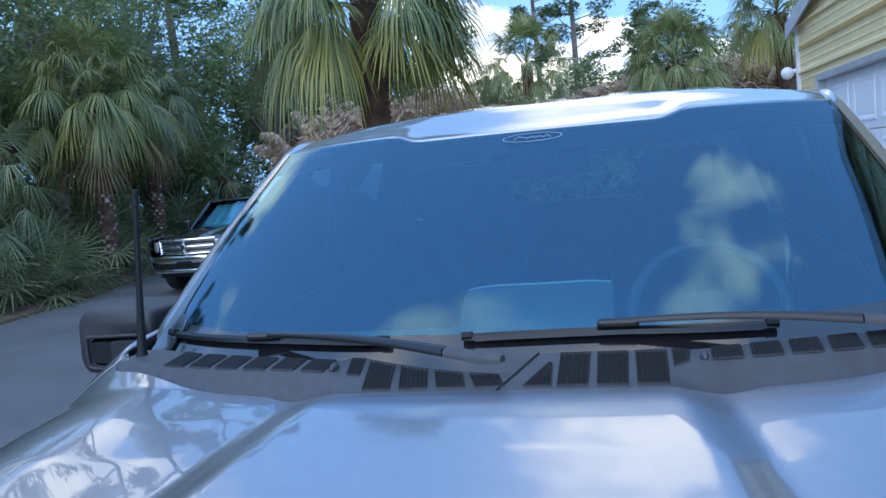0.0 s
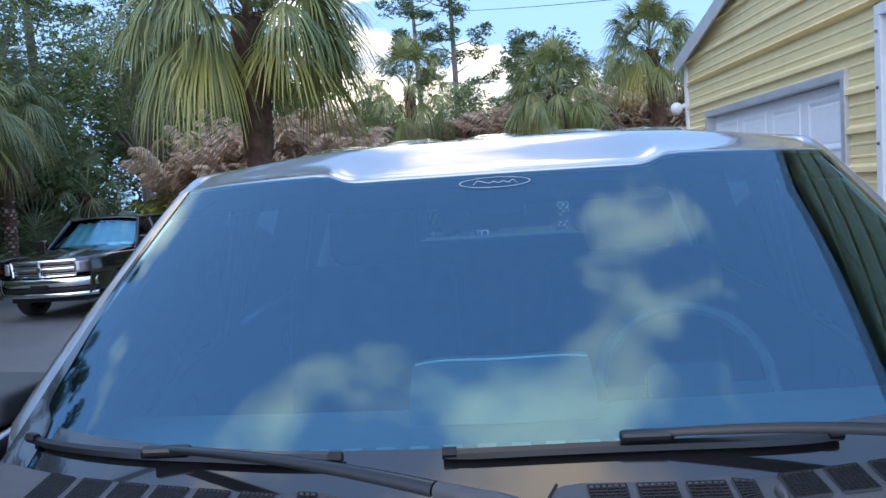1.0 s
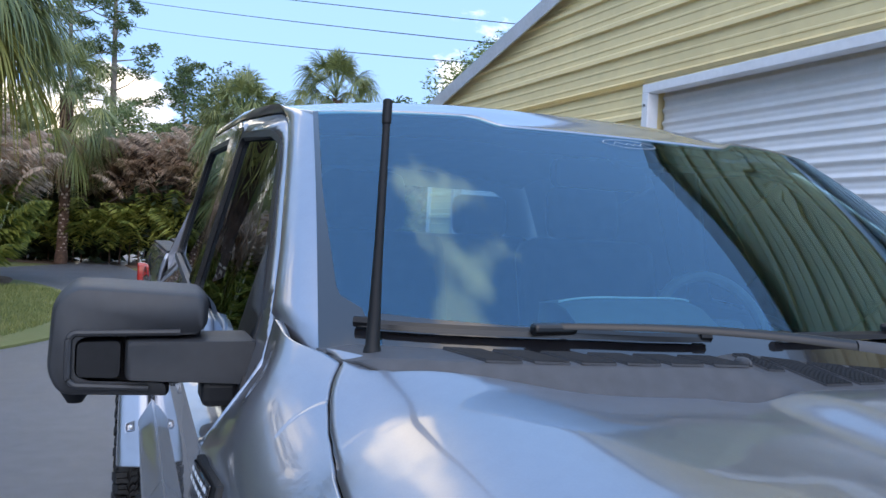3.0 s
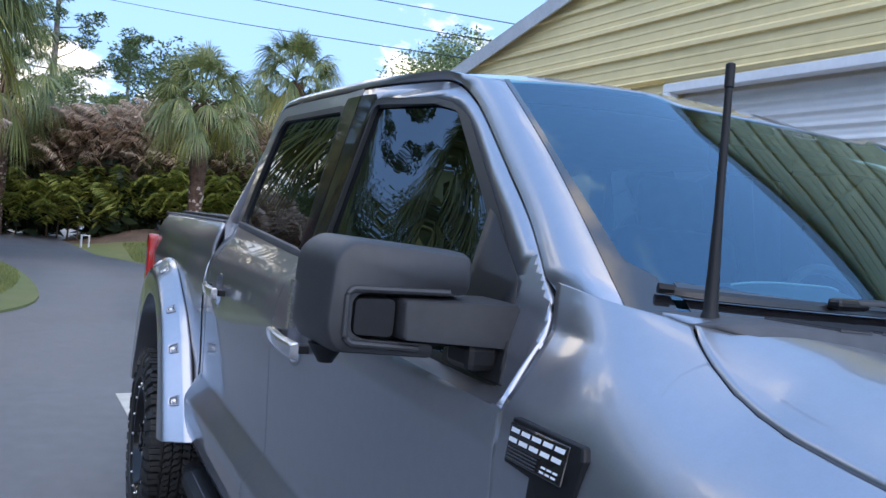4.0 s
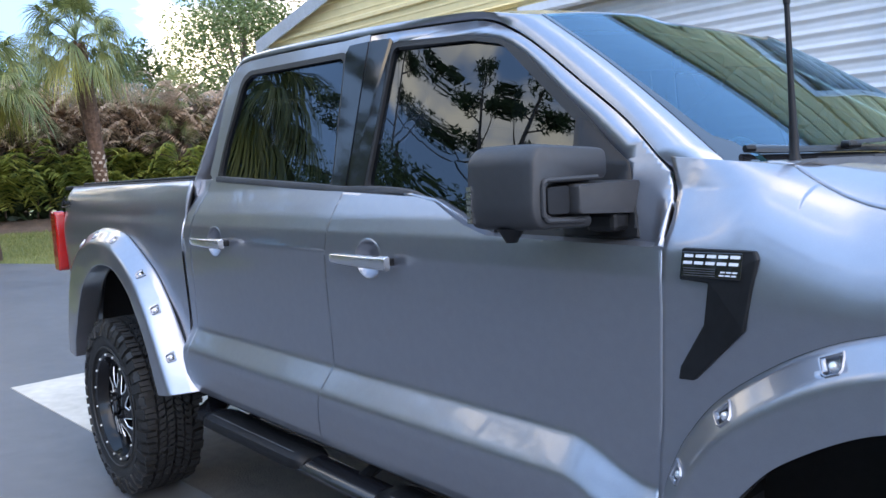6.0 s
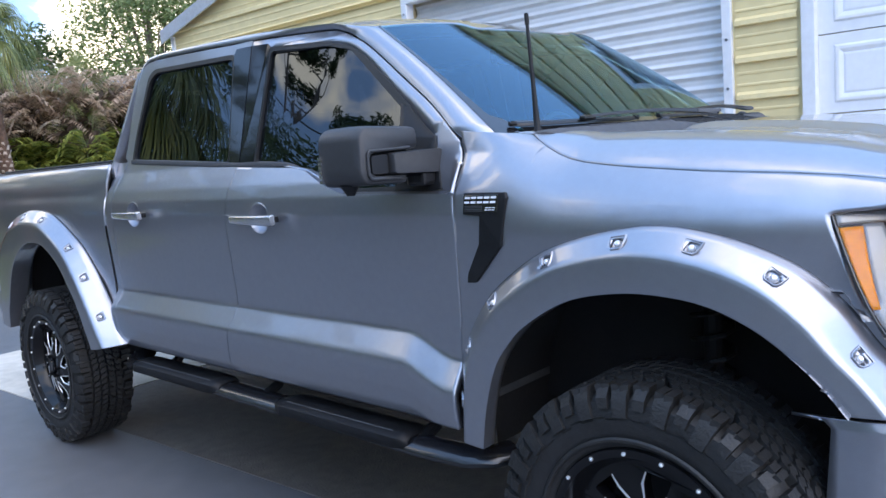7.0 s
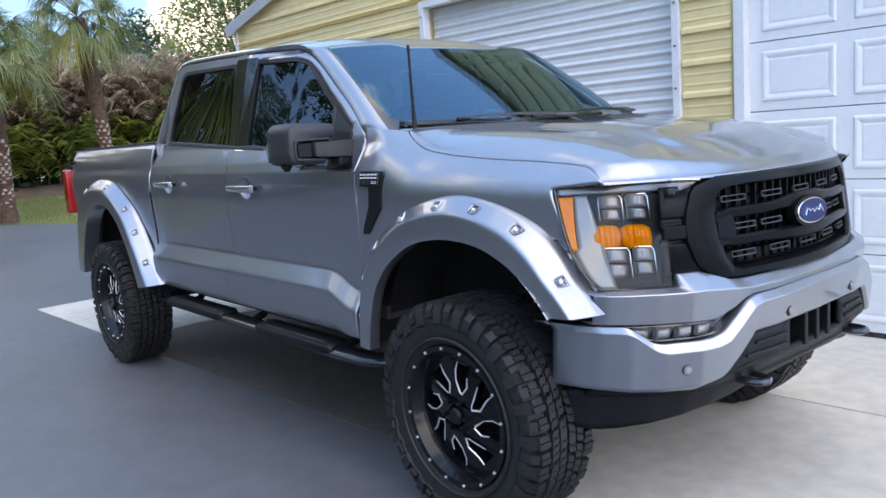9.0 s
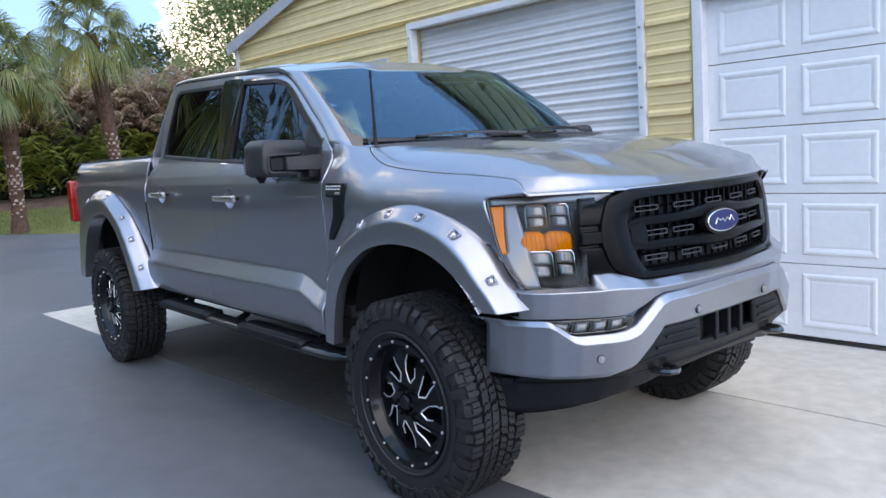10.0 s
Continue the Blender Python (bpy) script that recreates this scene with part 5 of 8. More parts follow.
for sgn in (-1, 1):
    bm = bmesh.new()
    grid(bm, lambda s, v: (bump_x(s) - 0.018, sgn * s, lerp(lerp(0.668, 0.652, smooth(0.4, 0.55, s)), lerp(0.768, 0.665, smooth(0.40, 0.56, s)), v)), steps(0.20, 0.555, 12), steps(0, 1, 5))
    part("intake_shutter", bm, BLACK_PLASTIC, truck, solid=0.02)
    for k in range(2):
        bm = bmesh.new()
        pts = [(bump_x(s) - 0.012, sgn * s, 0.695 + k * 0.035) for s in steps(0.23, 0.46 - k * 0.05, 6)]
        tube(bm, pts, 0.005, 6)
        part("shutter_rib", bm, BLACK_PLASTIC, truck)
    # fog lamp in a black pocket above the bumper's chamfer
    bm = bmesh.new()
    grid(bm, lambda s, z: (bump_x(s) - 0.052, sgn * s, z), steps(0.47, 0.835, 16), [0.765, 0.862])
    part("fog_recess", bm, BLACK_GLOSS, truck, solid=0.008)
    fog = new("fog_lamp")
    fog.parent = truck
    tagged(fog, "clear angular fog lamp in a black pocket")

    def fog_z(s, q):
        """Lower edge of the lamp follows the pocket, its upper edge lies level."""
        return lerp(bump_top(s) + 0.004, 0.829, q)
    for a0, a1 in ((0.572, 0.628), (0.634, 0.684), (0.690, 0.738), (0.744, 0.786)):
        mid = (a0 + a1) / 2
        bm = bmesh.new()
        grid(bm, lambda s, q: (bump_x(s) - 0.030 - 0.012 * ((s - mid) / (a1 - mid)) ** 2 - 0.008 * abs(q - 0.5), sgn * (s + 0.016 * (0.5 - q)), fog_z(s, q)), steps(a0, a1, 4), [0.16, 0.4, 0.5, 0.6, 0.92])
        part("lamp_cell", bm, LENS_GREY, fog, solid=0.006, sharp=20)
        bm = bmesh.new()
        tube(bm, [(bump_x(a1) - 0.028, sgn * (a1 + 0.003 + 0.012 * (0.5 - q)), fog_z(a1, q)) for q in (0.12, 0.5, 0.95)], 0.0020, 6)
        part("cell_divider", bm, CELL, fog)
    bm = bmesh.new()
    tube(bm, [(bump_x(s) - 0.027, sgn * s, fog_z(s, 0.09)) for s in steps(0.575, 0.782, 14)], 0.0028, 6)
    part("lamp_sill", bm, CELL, fog)
    bm = bmesh.new()
    grid(bm, lambda s, q: (bump_x(s) - 0.022, sgn * s, fog_z(s, q)), steps(0.556, 0.795, 14), steps(0, 1, 3))
    part("lamp_lens", bm, CLEAR, fog)
    # tow hook
    bm = bmesh.new()
    hx = bump_x(0.39) - 0.022
    hk = [(hx - 0.08, sgn * 0.362, 0.600), (hx, sgn * 0.364, 0.600), (hx + 0.032, sgn * 0.379, 0.600), (hx + 0.038, sgn * 0.40, 0.600), (hx + 0.028, sgn * 0.420, 0.600), (hx, sgn * 0.433, 0.600), (hx - 0.08, sgn * 0.435, 0.600)]
    tube(bm, hk, 0.014, 8)
    part("tow_hook", bm, BLACK_GLOSS, truck, "black tow hook")
    for s, z in ((0.245, 0.812), (0.685, 0.690)):
        bm = bmesh.new()
        c = Vector((bump_x(s) + 0.001 + 0.013 * (z - bump_bot(s)) / (bump_top(s) - bump_bot(s)), sgn * s, z))
        n = Vector((1, sgn * 0.25 * (s > 0.5) * 2.4, 0)).normalized()
        tube(bm, [c - n * 0.01, c + n * 0.006], 0.016, 16)
        part("parking_sensor", bm, PAINT, truck)
        bm = bmesh.new()
        tube(bm, [c - n * 0.01, c + n * 0.003], 0.0185, 16)
        part("sensor_gap", bm, TRIM_RUBBER, truck)
        bm = bmesh.new()
        tube(bm, [c, c + n * 0.0075], 0.0095, 14)
        part("sensor_eye", bm, REFLECTOR, truck)
# painted strip under the lamps and grille
bm = bmesh.new()


for y in [y * 0.965 for y in ys]:
    # sloping ledge under lamps and grille, a crease, and a flat face below it
    s = abs(y)
    zt = table(s, (0.0, 0.952), (0.44, 0.950), (0.49, 0.958), (0.56, 0.988), (0.575, 0.991), (0.646, 0.990), (0.652, 0.952), (0.88, 0.953))
    zb = table(s, (0.0, 0.899), (0.41, 0.897), (0.45, 0.888), (0.56, 0.838), (0.59, 0.835), (0.9, 0.846))
    zc = table(s, (0.0, 0.926), (0.42, 0.924), (0.52, 0.932), (0.60, 0.938), (0.9, 0.942))
    x = table(s, (0.0, 0.892), (0.3, 0.882), (0.5, 0.845), (0.65, 0.777), (0.74, 0.714), (0.81, 0.648), (0.85, 0.597), (0.872, 0.552))
    back = 0.030 + 0.030 * smooth(0.48, 0.56, s) * smooth(0.652, 0.646, s)
    row = [bm.verts.new((p.x, y, p.y)) for p in crisp([(x - 0.05, zb + 0.004), (x - 0.004, zb), (x + 0.008, zc), (x - back, zt), (x - back - 0.03, zt)], 0.0035)]
    if y > ys[0] * 0.965:
        for j in range(len(row) - 1):
            bm.faces.new((last[j], last[j + 1], row[j + 1], row[j]))
    last = row
part("nose_panel", bm, PAINT, truck, solid=0.006, sharp=60)


def grille_x(y, z):
    return 0.872 - 0.125 * (abs(y) / 0.62) ** 2 - 0.13 * (z - 0.95)


def grille_ring(name, outer, inner, depth, off, material=BLACK_PLASTIC, n=90):
    bm = bmesh.new()

    def sample(o, t):
        d = [(Vector(o[(i + 1) % len(o)]) - Vector(o[i])).length for i in range(len(o))]
        f = t * sum(d)
        for i, q in enumerate(d):
            if f <= q:
                return Vector(o[i]).lerp(Vector(o[(i + 1) % len(o)]), f / q)
            f -= q
        return Vector(o[0])
    rows = []
    for k in range(n):
        o, i = sample(outer, k / n), sample(inner, k / n)
        row = []
        for t, dx in ((0, -depth), (0, 0.0), (0.18, 0.008), (0.8, 0.008), (1.0, -0.004), (1.0, -depth)):
            p = o.lerp(i, t)
            row.append(bm.verts.new((grille_x(p.x, p.y) + dx + off, p.x, p.y)))
        rows.append(row)
    for k in range(n):
        a, c = rows[k], rows[(k + 1) % n]
        for j in range(5):
            bm.faces.new((a[j], a[j + 1], c[j + 1], c[j]))
    return part(name, bm, material, truck, sharp=40)


half_out = [(0.46, 1.292), (0.56, 1.262), (0.595, 1.17), (0.60, 1.10), (0.575, 1.01), (0.50, 0.952)]
half_in = [(0.435, 1.252), (0.468, 1.226), (0.478, 1.175), (0.470, 1.085), (0.458, 1.028), (0.425, 0.984)]
grille_ring("grille_surround", half_out + [(-y, z) for y, z in half_out[::-1]], half_in + [(-y, z) for y, z in half_in[::-1]], 0.06, 0.0, GRILLE_BLACK)
for sgn in (-1, 1):
    # plate that joins the two bars at their outer ends
    bm = bmesh.new()
    m = lambda s, z, d: bm.verts.new((grille_x(s, z) + d, sgn * s, z))
    edge = [(0.484, 1.176), (0.430, 1.168), (0.412, 1.150), (0.408, 1.118), (0.412, 1.086), (0.430, 1.070), (0.478, 1.062)]
    rim = [[m(s + k, z, d) for s, z in edge] for k, d in ((0.0, -0.05), (0.0, -0.004), (0.006, 0.006))]
    wall_side = [m(0.486, z, 0.006) for s, z in edge]
    for r0, r1 in zip(rim, rim[1:] + [wall_side]):
        for j in range(len(edge) - 1):
            bm.faces.new((r0[j], r0[j + 1], r1[j + 1], r1[j]))
    part("bar_end_plate", bm, GRILLE_BLACK, truck, sharp=40)
bm = bmesh.new()
grid(bm, lambda y, z: (grille_x(y, z) - 0.055, y, z), steps(-0.58, 0.58, 24), steps(0.955, 1.285, 6))
part("grille_back", bm, DARK_VOID, truck, solid=0.01)
for zc, half in ((1.165, 0.50), (1.072, 0.50)):
    bm = bmesh.new()
    rows = []
    for y in steps(-half, half, 40):
        # the bar opens round the badge
        e = 0.018 + 0.010 * smooth(0.2, 0.06, abs(y))
        zz = zc + (0.008 if zc > 1.1 else -0.008) * smooth(0.30, 0.06, abs(y)) - 0.012 * (1 if zc > 1.1 else -1) * smooth(0.42, 0.5, abs(y))
        x = grille_x(y, zz)
        rows.append([bm.verts.new(p) for p in ((x - 0.05, y, zz - e), (x - 0.004, y, zz - e), (x + 0.006, y, zz - e * 0.6), (x + 0.006, y, zz + e * 0.6), (x - 0.004, y, zz + e), (x - 0.05, y, zz + e))])
    for a, c in zip(rows, rows[1:]):
        for j in range(5):
            bm.faces.new((a[j], a[j + 1], c[j + 1], c[j]))
    part("grille_bar", bm, GRILLE_BLACK, truck)
for zc, n, half in ((1.212, 5, 0.385), (1.118, 6, 0.355), (1.026, 5, 0.37)):
    for k in range(n):
        y = lerp(-half, half, k / (n - 1))
        if abs(zc - 1.118) < 0.01 and abs(y) < 0.14:
            continue
        x = grille_x(y, zc) - 0.018
        slope = -2 * 0.125 * y / 0.62 ** 2
        m = frame_at((x, y, zc), (slope, 1, 0), (-0.13, 0, 1))
        bm = bmesh.new()
        o, i = rounded(-0.056, 0.056, -0.0105, 0.0105, 0.003, 2), rounded(-0.0525, 0.0525, -0.007, 0.007, 0.002, 2)
        lo = [bm.verts.new(m @ Vector((a, c, 0))) for a, c in o]
        mid = [bm.verts.new(m @ Vector((a, c, 0.006))) for a, c in o]
        inn = [bm.verts.new(m @ Vector((a, c, 0.006))) for a, c in i]
        ind = [bm.verts.new(m @ Vector((a, c, -0.006))) for a, c in i]
        for r0, r1 in ((lo, mid), (mid, inn), (inn, ind)):
            for j in range(len(o)):
                bm.faces.new((r0[j], r0[(j + 1) % len(o)], r1[(j + 1) % len(o)], r1[j]))
        part("grille_link", bm, GREY_PLASTIC, truck)
bm = bmesh.new()
for k in range(23):
    y = -0.50 + k * 0.0455
    box(bm, grille_x(y, 1.12) - 0.05, grille_x(y, 1.12) - 0.03, y - 0.004, y + 0.004, 0.975, 1.265)
for k in range(7):
    z = 0.99 + k * 0.045
    pts = [(grille_x(y, z) - 0.04, y, z) for y in steps(-0.51, 0.51, 16)]
    tube(bm, pts, 0.005, 4)
tagged(part("grille_mesh", bm, GRILLE_BLACK, truck), kind="stuff")
# badge: blue oval with a bright rim and a plain script-like bar
bx, bz = grille_x(0, 1.129) + 0.026, 1.129
m = frame_at((bx - 0.016, 0, bz), (0, 1, 0), (-0.13, 0, 1))


def oval(bm, a, c, h0, h1, mm, n=36):
    prism(bm, [(a * math.cos(2 * math.pi * k / n), c * math.sin(2 * math.pi * k / n)) for k in range(n)], h1 - h0, mm @ Matrix.Translation((0, 0, h0)))


bm = bmesh.new()
oval(bm, 0.125, 0.056, -0.03, 0.004, m)
badge = part("front_badge", bm, GRILLE_BLACK, truck, "blue oval emblem with a bright rim")
bm = bmesh.new()
oval(bm, 0.112, 0.046, 0.003, 0.010, m)
part("badge_rim", bm, CHROME, badge, bevel=0.003)
bm = bmesh.new()
oval(bm, 0.105, 0.041, 0.008, 0.012, m)
part("badge_field", bm, BLUE_ENAMEL, badge)
bm = bmesh.new()
tube(bm, [m @ Vector((x, y, 0.013)) for x, y in ((-0.07, -0.012), (-0.05, 0.012), (-0.03, 0.0), (-0.015, 0.006), (0.0, -0.006), (0.018, 0.006), (0.035, -0.004), (0.05, 0.014), (0.068, -0.010))], 0.0035, 6)
part("badge_mark", bm, CHROME, badge)
# black wings between grille and lamps
for sgn in (-1, 1):
    bm = bmesh.new()

    def wing(t, q):
        z, proud = q
        y1 = lerp(0.660, 0.640, smooth(0.95, 1.25, z))
        x = lerp(grille_x(0.545, z) - 0.012, lerp(0.700, 0.680, (z - 0.95) / 0.30) - 0.008, t ** 1.2)
        return (x + proud * (1 - 0.5 * t), sgn * lerp(0.545, y1 + 0.02, t), z)
    # a proud rib between two grooves crosses the wing
    section = crisp([(0.952, 0.0), (1.082, 0.0), (1.090, -0.010), (1.097, -0.010), (1.102, 0.014), (1.143, 0.014), (1.148, -0.004), (1.160, -0.004), (1.166, -0.010), (1.172, 0.002), (1.272, 0.002)], 0.0025)
    grid(bm, wing, steps(0, 1, 10), [tuple(p) for p in section])
    part("grille_wing", bm, GRILLE_BLACK, truck, solid=0.006, sharp=40)

# ---- head lamps ----
for sgn in (-1, 1):
    TL, TR, BL, BR = (Vector((x, y * sgn, z)) for x, y, z in ((0.412, 0.862, 1.288), (0.763, 0.553, 1.286), (0.558, 0.852, 0.963), (0.702, 0.652, 0.946)))
    N = Vector((0.72, 0.62 * sgn, 0.31))

    def hl(a, d, off=0.0):
        # the lamp bows outwards a little
        t, q = TL.lerp(TR, a / 0.487), BL.lerp(BR, (a - 0.102) / 0.233)
        return t.lerp(q, d / 0.35) + N * (off + 0.012 * math.sin(math.pi * min(1, max(0, a / 0.48))))

    lamp = new("head_lamp")
    lamp.parent = truck
    tagged(lamp, "head lamp with amber marker under a clear lens")

    def edge_l(d):
        """Outer edge of the lamp: upright beside the marker, then swept in to the bottom tip."""
        return table(d, (-0.02, -0.004), (0.03, 0.0), (0.10, 0.009), (0.16, 0.019), (0.215, 0.032), (0.26, 0.048), (0.30, 0.068), (0.33, 0.088), (0.36, 0.114))

    def edge_r(d):
        return table(d, (-0.02, 0.488), (0.0, 0.484), (0.028, 0.425), (0.045, 0.372), (0.06, 0.348), (0.36, 0.338))

    def strip(name, left, right, d0, d1, off, material, label="", n=(6, 14), solid=0.006):
        bm = bmesh.new()
        grid(bm, lambda d, u: hl(lerp(left(d), right(d), u), d, off), steps(d0, d1, n[1]), steps(0, 1, n[0]))
        return part(name, bm, material, lamp, label, solid=solid)
    strip("lamp_housing", lambda d: edge_l(d) - 0.006, edge_r, -0.008, 0.362, -0.055, BLACK_PLASTIC)
    strip("lamp_edge", lambda d: edge_l(d) - 0.005, lambda d: edge_l(d) + 0.003, -0.008, 0.358, -0.003, BLACK_GLOSS, n=(2, 24))
    strip("lamp_edge", lambda d: edge_l(d), lambda d: 0.484, -0.009, -0.002, -0.003, CHROME, n=(24, 2))
    strip("lamp_edge", lambda d: edge_l(0.355), lambda d: 0.337, 0.353, 0.359, -0.006, BLACK_GLOSS, n=(12, 2))
    strip("amber_marker", lambda d: edge_l(d) + 0.006, lambda d: edge_l(d) + lerp(0.058, 0.024, (d - 0.03) / 0.19), 0.034, 0.222, -0.006, AMBER, "amber side marker")
    strip("light_guide", lambda d: edge_l(d) + 0.004, lambda d: edge_r(d) - 0.012, 0.000, 0.026, -0.012, LENS_GREY, n=(24, 4))
    strip("light_guide", lambda d: edge_l(d) + (lerp(0.062, 0.028, (d - 0.03) / 0.19) if d < 0.222 else 0.010), lambda d: lerp(0.106, 0.170, (d - 0.03) / 0.33), 0.028, 0.352, -0.014, GREY_LENS, "frosted grey light guide", n=(5, 30))
    strip("lamp_bezel", lambda d: lerp(0.094, 0.164, (d - 0.03) / 0.33), edge_r, 0.032, 0.352, -0.028, DARK_VOID)
    for a0, a1, d0, d1 in ((0.142, 0.214, 0.036, 0.120), (0.232, 0.300, 0.034, 0.118), (0.140, 0.219, 0.216, 0.314), (0.235, 0.298, 0.212, 0.306)):
        dm = (d0 + d1) / 2
        module = new("lamp_module")
        module.parent = lamp
        for q0, q1, mt in ((d0, dm - 0.002, LENS_GREY), (dm + 0.002, d1, CELL)):
            bm = bmesh.new()
            grid(bm, lambda a, d: hl(a, d, -0.014 - 0.010 * ((a - (a0 + a1) / 2) / 0.035) ** 2), steps(a0, a1, 6), steps(q0, q1, 4))
            part("lamp_lens_cell", bm, mt, module, solid=0.008)
        bm = bmesh.new()
        line = [hl(a, d, -0.016) for a, d in ((a0 - 0.003, d1), (a0 - 0.003, d0 + 0.01), (a0 + 0.006, d0 - 0.002), (a1 - 0.006, d0 - 0.002), (a1 + 0.003, d0 + 0.01), (a1 + 0.003, d1))]
        tube(bm, line, 0.0022, 6)
        part("module_rim", bm, CHROME, module)
    for a0, a1 in ((0.112, 0.2005), (0.2015, 0.300)):
        bm = bmesh.new()
        am, ah = (a0 + a1) / 2, (a1 - a0) / 2
        # six-sided lobe: full height in the middle, drawn in at both ends
        grid(bm, lambda u, v: hl(am + ah * u, 0.175 + 0.040 * v * (1 - 0.24 * smooth(0.55, 1.0, abs(u))), -0.004 - 0.012 * abs(v) ** 1.5 - 0.008 * abs(u) ** 2 - 0.003 * (round(u * 5) % 2)), steps(-1, 1, 20), steps(-1, 1, 8))
        part("turn_signal", bm, AMBER, lamp, "amber turn signal lens", solid=0.005, sharp=20)
    bm = bmesh.new()
    grid(bm, lambda d, u: hl(lerp(edge_l(d) - 0.003, edge_r(d), u), d, 0.004), steps(-0.006, 0.358, 12), steps(0, 1, 8))
    part("lamp_lens", bm, CLEAR, lamp, "clear lens cover")

# ---- cowl, wipers, aerial ----
bm = bmesh.new()


def cowl_rear(y):
    """Rear edge of the cowl, against the glass."""
    s = abs(y)
    if s > 0.30:
        return table(s, (0.30, -0.316), (0.397, -0.341), (0.506, -0.370), (0.626, -0.408), (0.738, -0.460), (0.83, -0.515))
    return table(y, (-0.30, -0.316), (-0.248, -0.308), (-0.18, -0.280), (-0.121, -0.262), (-0.065, -0.246), (0.0, -0.235), (0.03, -0.245), (0.058, -0.300), (0.09, -0.306), (0.21, -0.303), (0.30, -0.316))


def vent_front(s):
    """Where the outer vents end and the skin turns down."""
    return table(s, (0.30, -0.240), (0.35, -0.254), (0.50, -0.281), (0.65, -0.318), (0.80, -0.372))


def cowl_z(x, y):
    s = abs(y)
    mid = 1.527 - 0.20 * (x + 0.30)
    d = x - vent_front(s)
    side = 1.523 if d < 0 else max(1.480, 1.523 - 0.95 * d)
    return lerp(mid, side, smooth(0.262, 0.300, s)) - 0.010 * smooth(0.76, 0.83, s)


def cowl_pt(y, v):
    front, rear = hood_back(abs(y)) + 0.004, cowl_rear(y)
    if v > 1:
        return (rear - 0.006, y, cowl_z(rear, y) - 0.035)
    x = lerp(front, rear, v)
    return (x, y, cowl_z(x, y))


grid(bm, cowl_pt, steps(-0.825, 0.825, 150), steps(0, 1, 30) + [2])
cowl = part("cowl_panel", bm, GREY_PLASTIC, truck, "grey plastic cowl panel with vents", solid=0.01, sharp=40)


def cowl_vent(bl, br, fr, fl):
    """A four-cornered vent, (x, y) each: a mesh of fine bars over a flat dark patch."""
    q = [Vector(c) for c in (bl, br, fr, fl)]

    def p(a, c, h):
        w = q[0].lerp(q[1], a).lerp(q[3].lerp(q[2], a), c)
        return Vector((w.x, w.y, cowl_z(w.x, w.y) + h))
    # near-black sheet just above the skin stands for shade in the opening
    bm = bmesh.new()
    grid(bm, lambda a, c: p(a, c, 0.0012), steps(0, 1, 3), steps(0, 1, 6))
    part("vent_shade_patch", bm, DARK_VOID, cowl)
    bm = bmesh.new()
    na, nc = max(3, round((q[2] - q[3]).length / 0.0068)), max(3, round((q[3] - q[0]).length / 0.0068))
    for k in range(na + 1):
        tube(bm, [p(k / na, c, 0.003) for c in steps(0, 1, 4)], 0.0011, 4, cap=False)
    for k in range(nc + 1):
        tube(bm, [p(0, k / nc, 0.003), p(1, k / nc, 0.003)], 0.0011, 4, cap=False)
    tagged(part("vent_mesh", bm, BLACK_PLASTIC, cowl), kind="stuff")
    # raised lip round the opening
    bm = bmesh.new()
    tube(bm, [p(a, c, 0.001) for a, c in ((0, 0), (1, 0), (1, 0.5), (1, 1), (0, 1), (0, 0.5), (0, 0))], 0.0021, 5, cap=False)
    part("vent_rim", bm, GREY_PLASTIC, cowl)


for k in range(6):
    y = -0.668 + k * 0.0636
    sh = lerp(0.017, 0.005, k / 5)
    cowl_vent((cowl_rear(y) + 0.006, y), (cowl_rear(y + 0.046) + 0.006, y + 0.046), (vent_front(abs(y + 0.046 + sh)), y + 0.044 + sh), (vent_front(abs(y + sh)), y + sh))
cowl_vent((-0.303, -0.269), (-0.300, -0.245), (-0.240, -0.237), (-0.244, -0.259))
for k in range(4):
    y = -0.230 + k * 0.0615
    cowl_vent((cowl_rear(y) + 0.012, y), (cowl_rear(y + 0.047) + 0.012, y + 0.047), (-0.188, y + 0.060), (-0.188, y + 0.016))
cowl_vent((-0.262, 0.078), (-0.262, 0.083), (-0.188, 0.086), (-0.188, 0.046))
for k in range(3):
    y = 0.096 + k * 0.0595
    cowl_vent((-0.296, y), (-0.296, y + 0.046), (-0.188, y + 0.045), (-0.188, y + 0.001))
cowl_vent((-0.301, 0.271), (-0.301, 0.297), (-0.243, 0.291), (-0.240, 0.271))
for k in range(5):
    y = 0.332 + k * 0.0610
    sh = lerp(-0.004, -0.014, k / 4)
    cowl_vent((cowl_rear(y) + 0.006, y), (cowl_rear(y + 0.044) + 0.006, y + 0.044), (vent_front(y + 0.044 + sh), y + 0.044 + sh), (vent_front(y + sh), y + sh))
for y0 in (-0.288, 0.316):
    bm = bmesh.new()
    c = Vector((-0.262, y0, cowl_z(-0.262, y0) + 0.002))
    bmesh.ops.create_uvsphere(bm, u_segments=10, v_segments=6, radius=1, matrix=Matrix.LocRotScale(c, None, (0.017, 0.007, 0.009)))
    part("washer_jet", bm, GREY_PLASTIC, cowl)
# joint between the two halves of the cowl
bm = bmesh.new()
tube(bm, [(x, lerp(0.058, 0.006, t), cowl_z(x, 0.03) + 0.0006) for t, x in ((t, lerp(-0.303, -0.178, t)) for t in steps(0, 1, 4))], 0.0022, 5)
part("cowl_joint", bm, DARK_VOID, cowl)


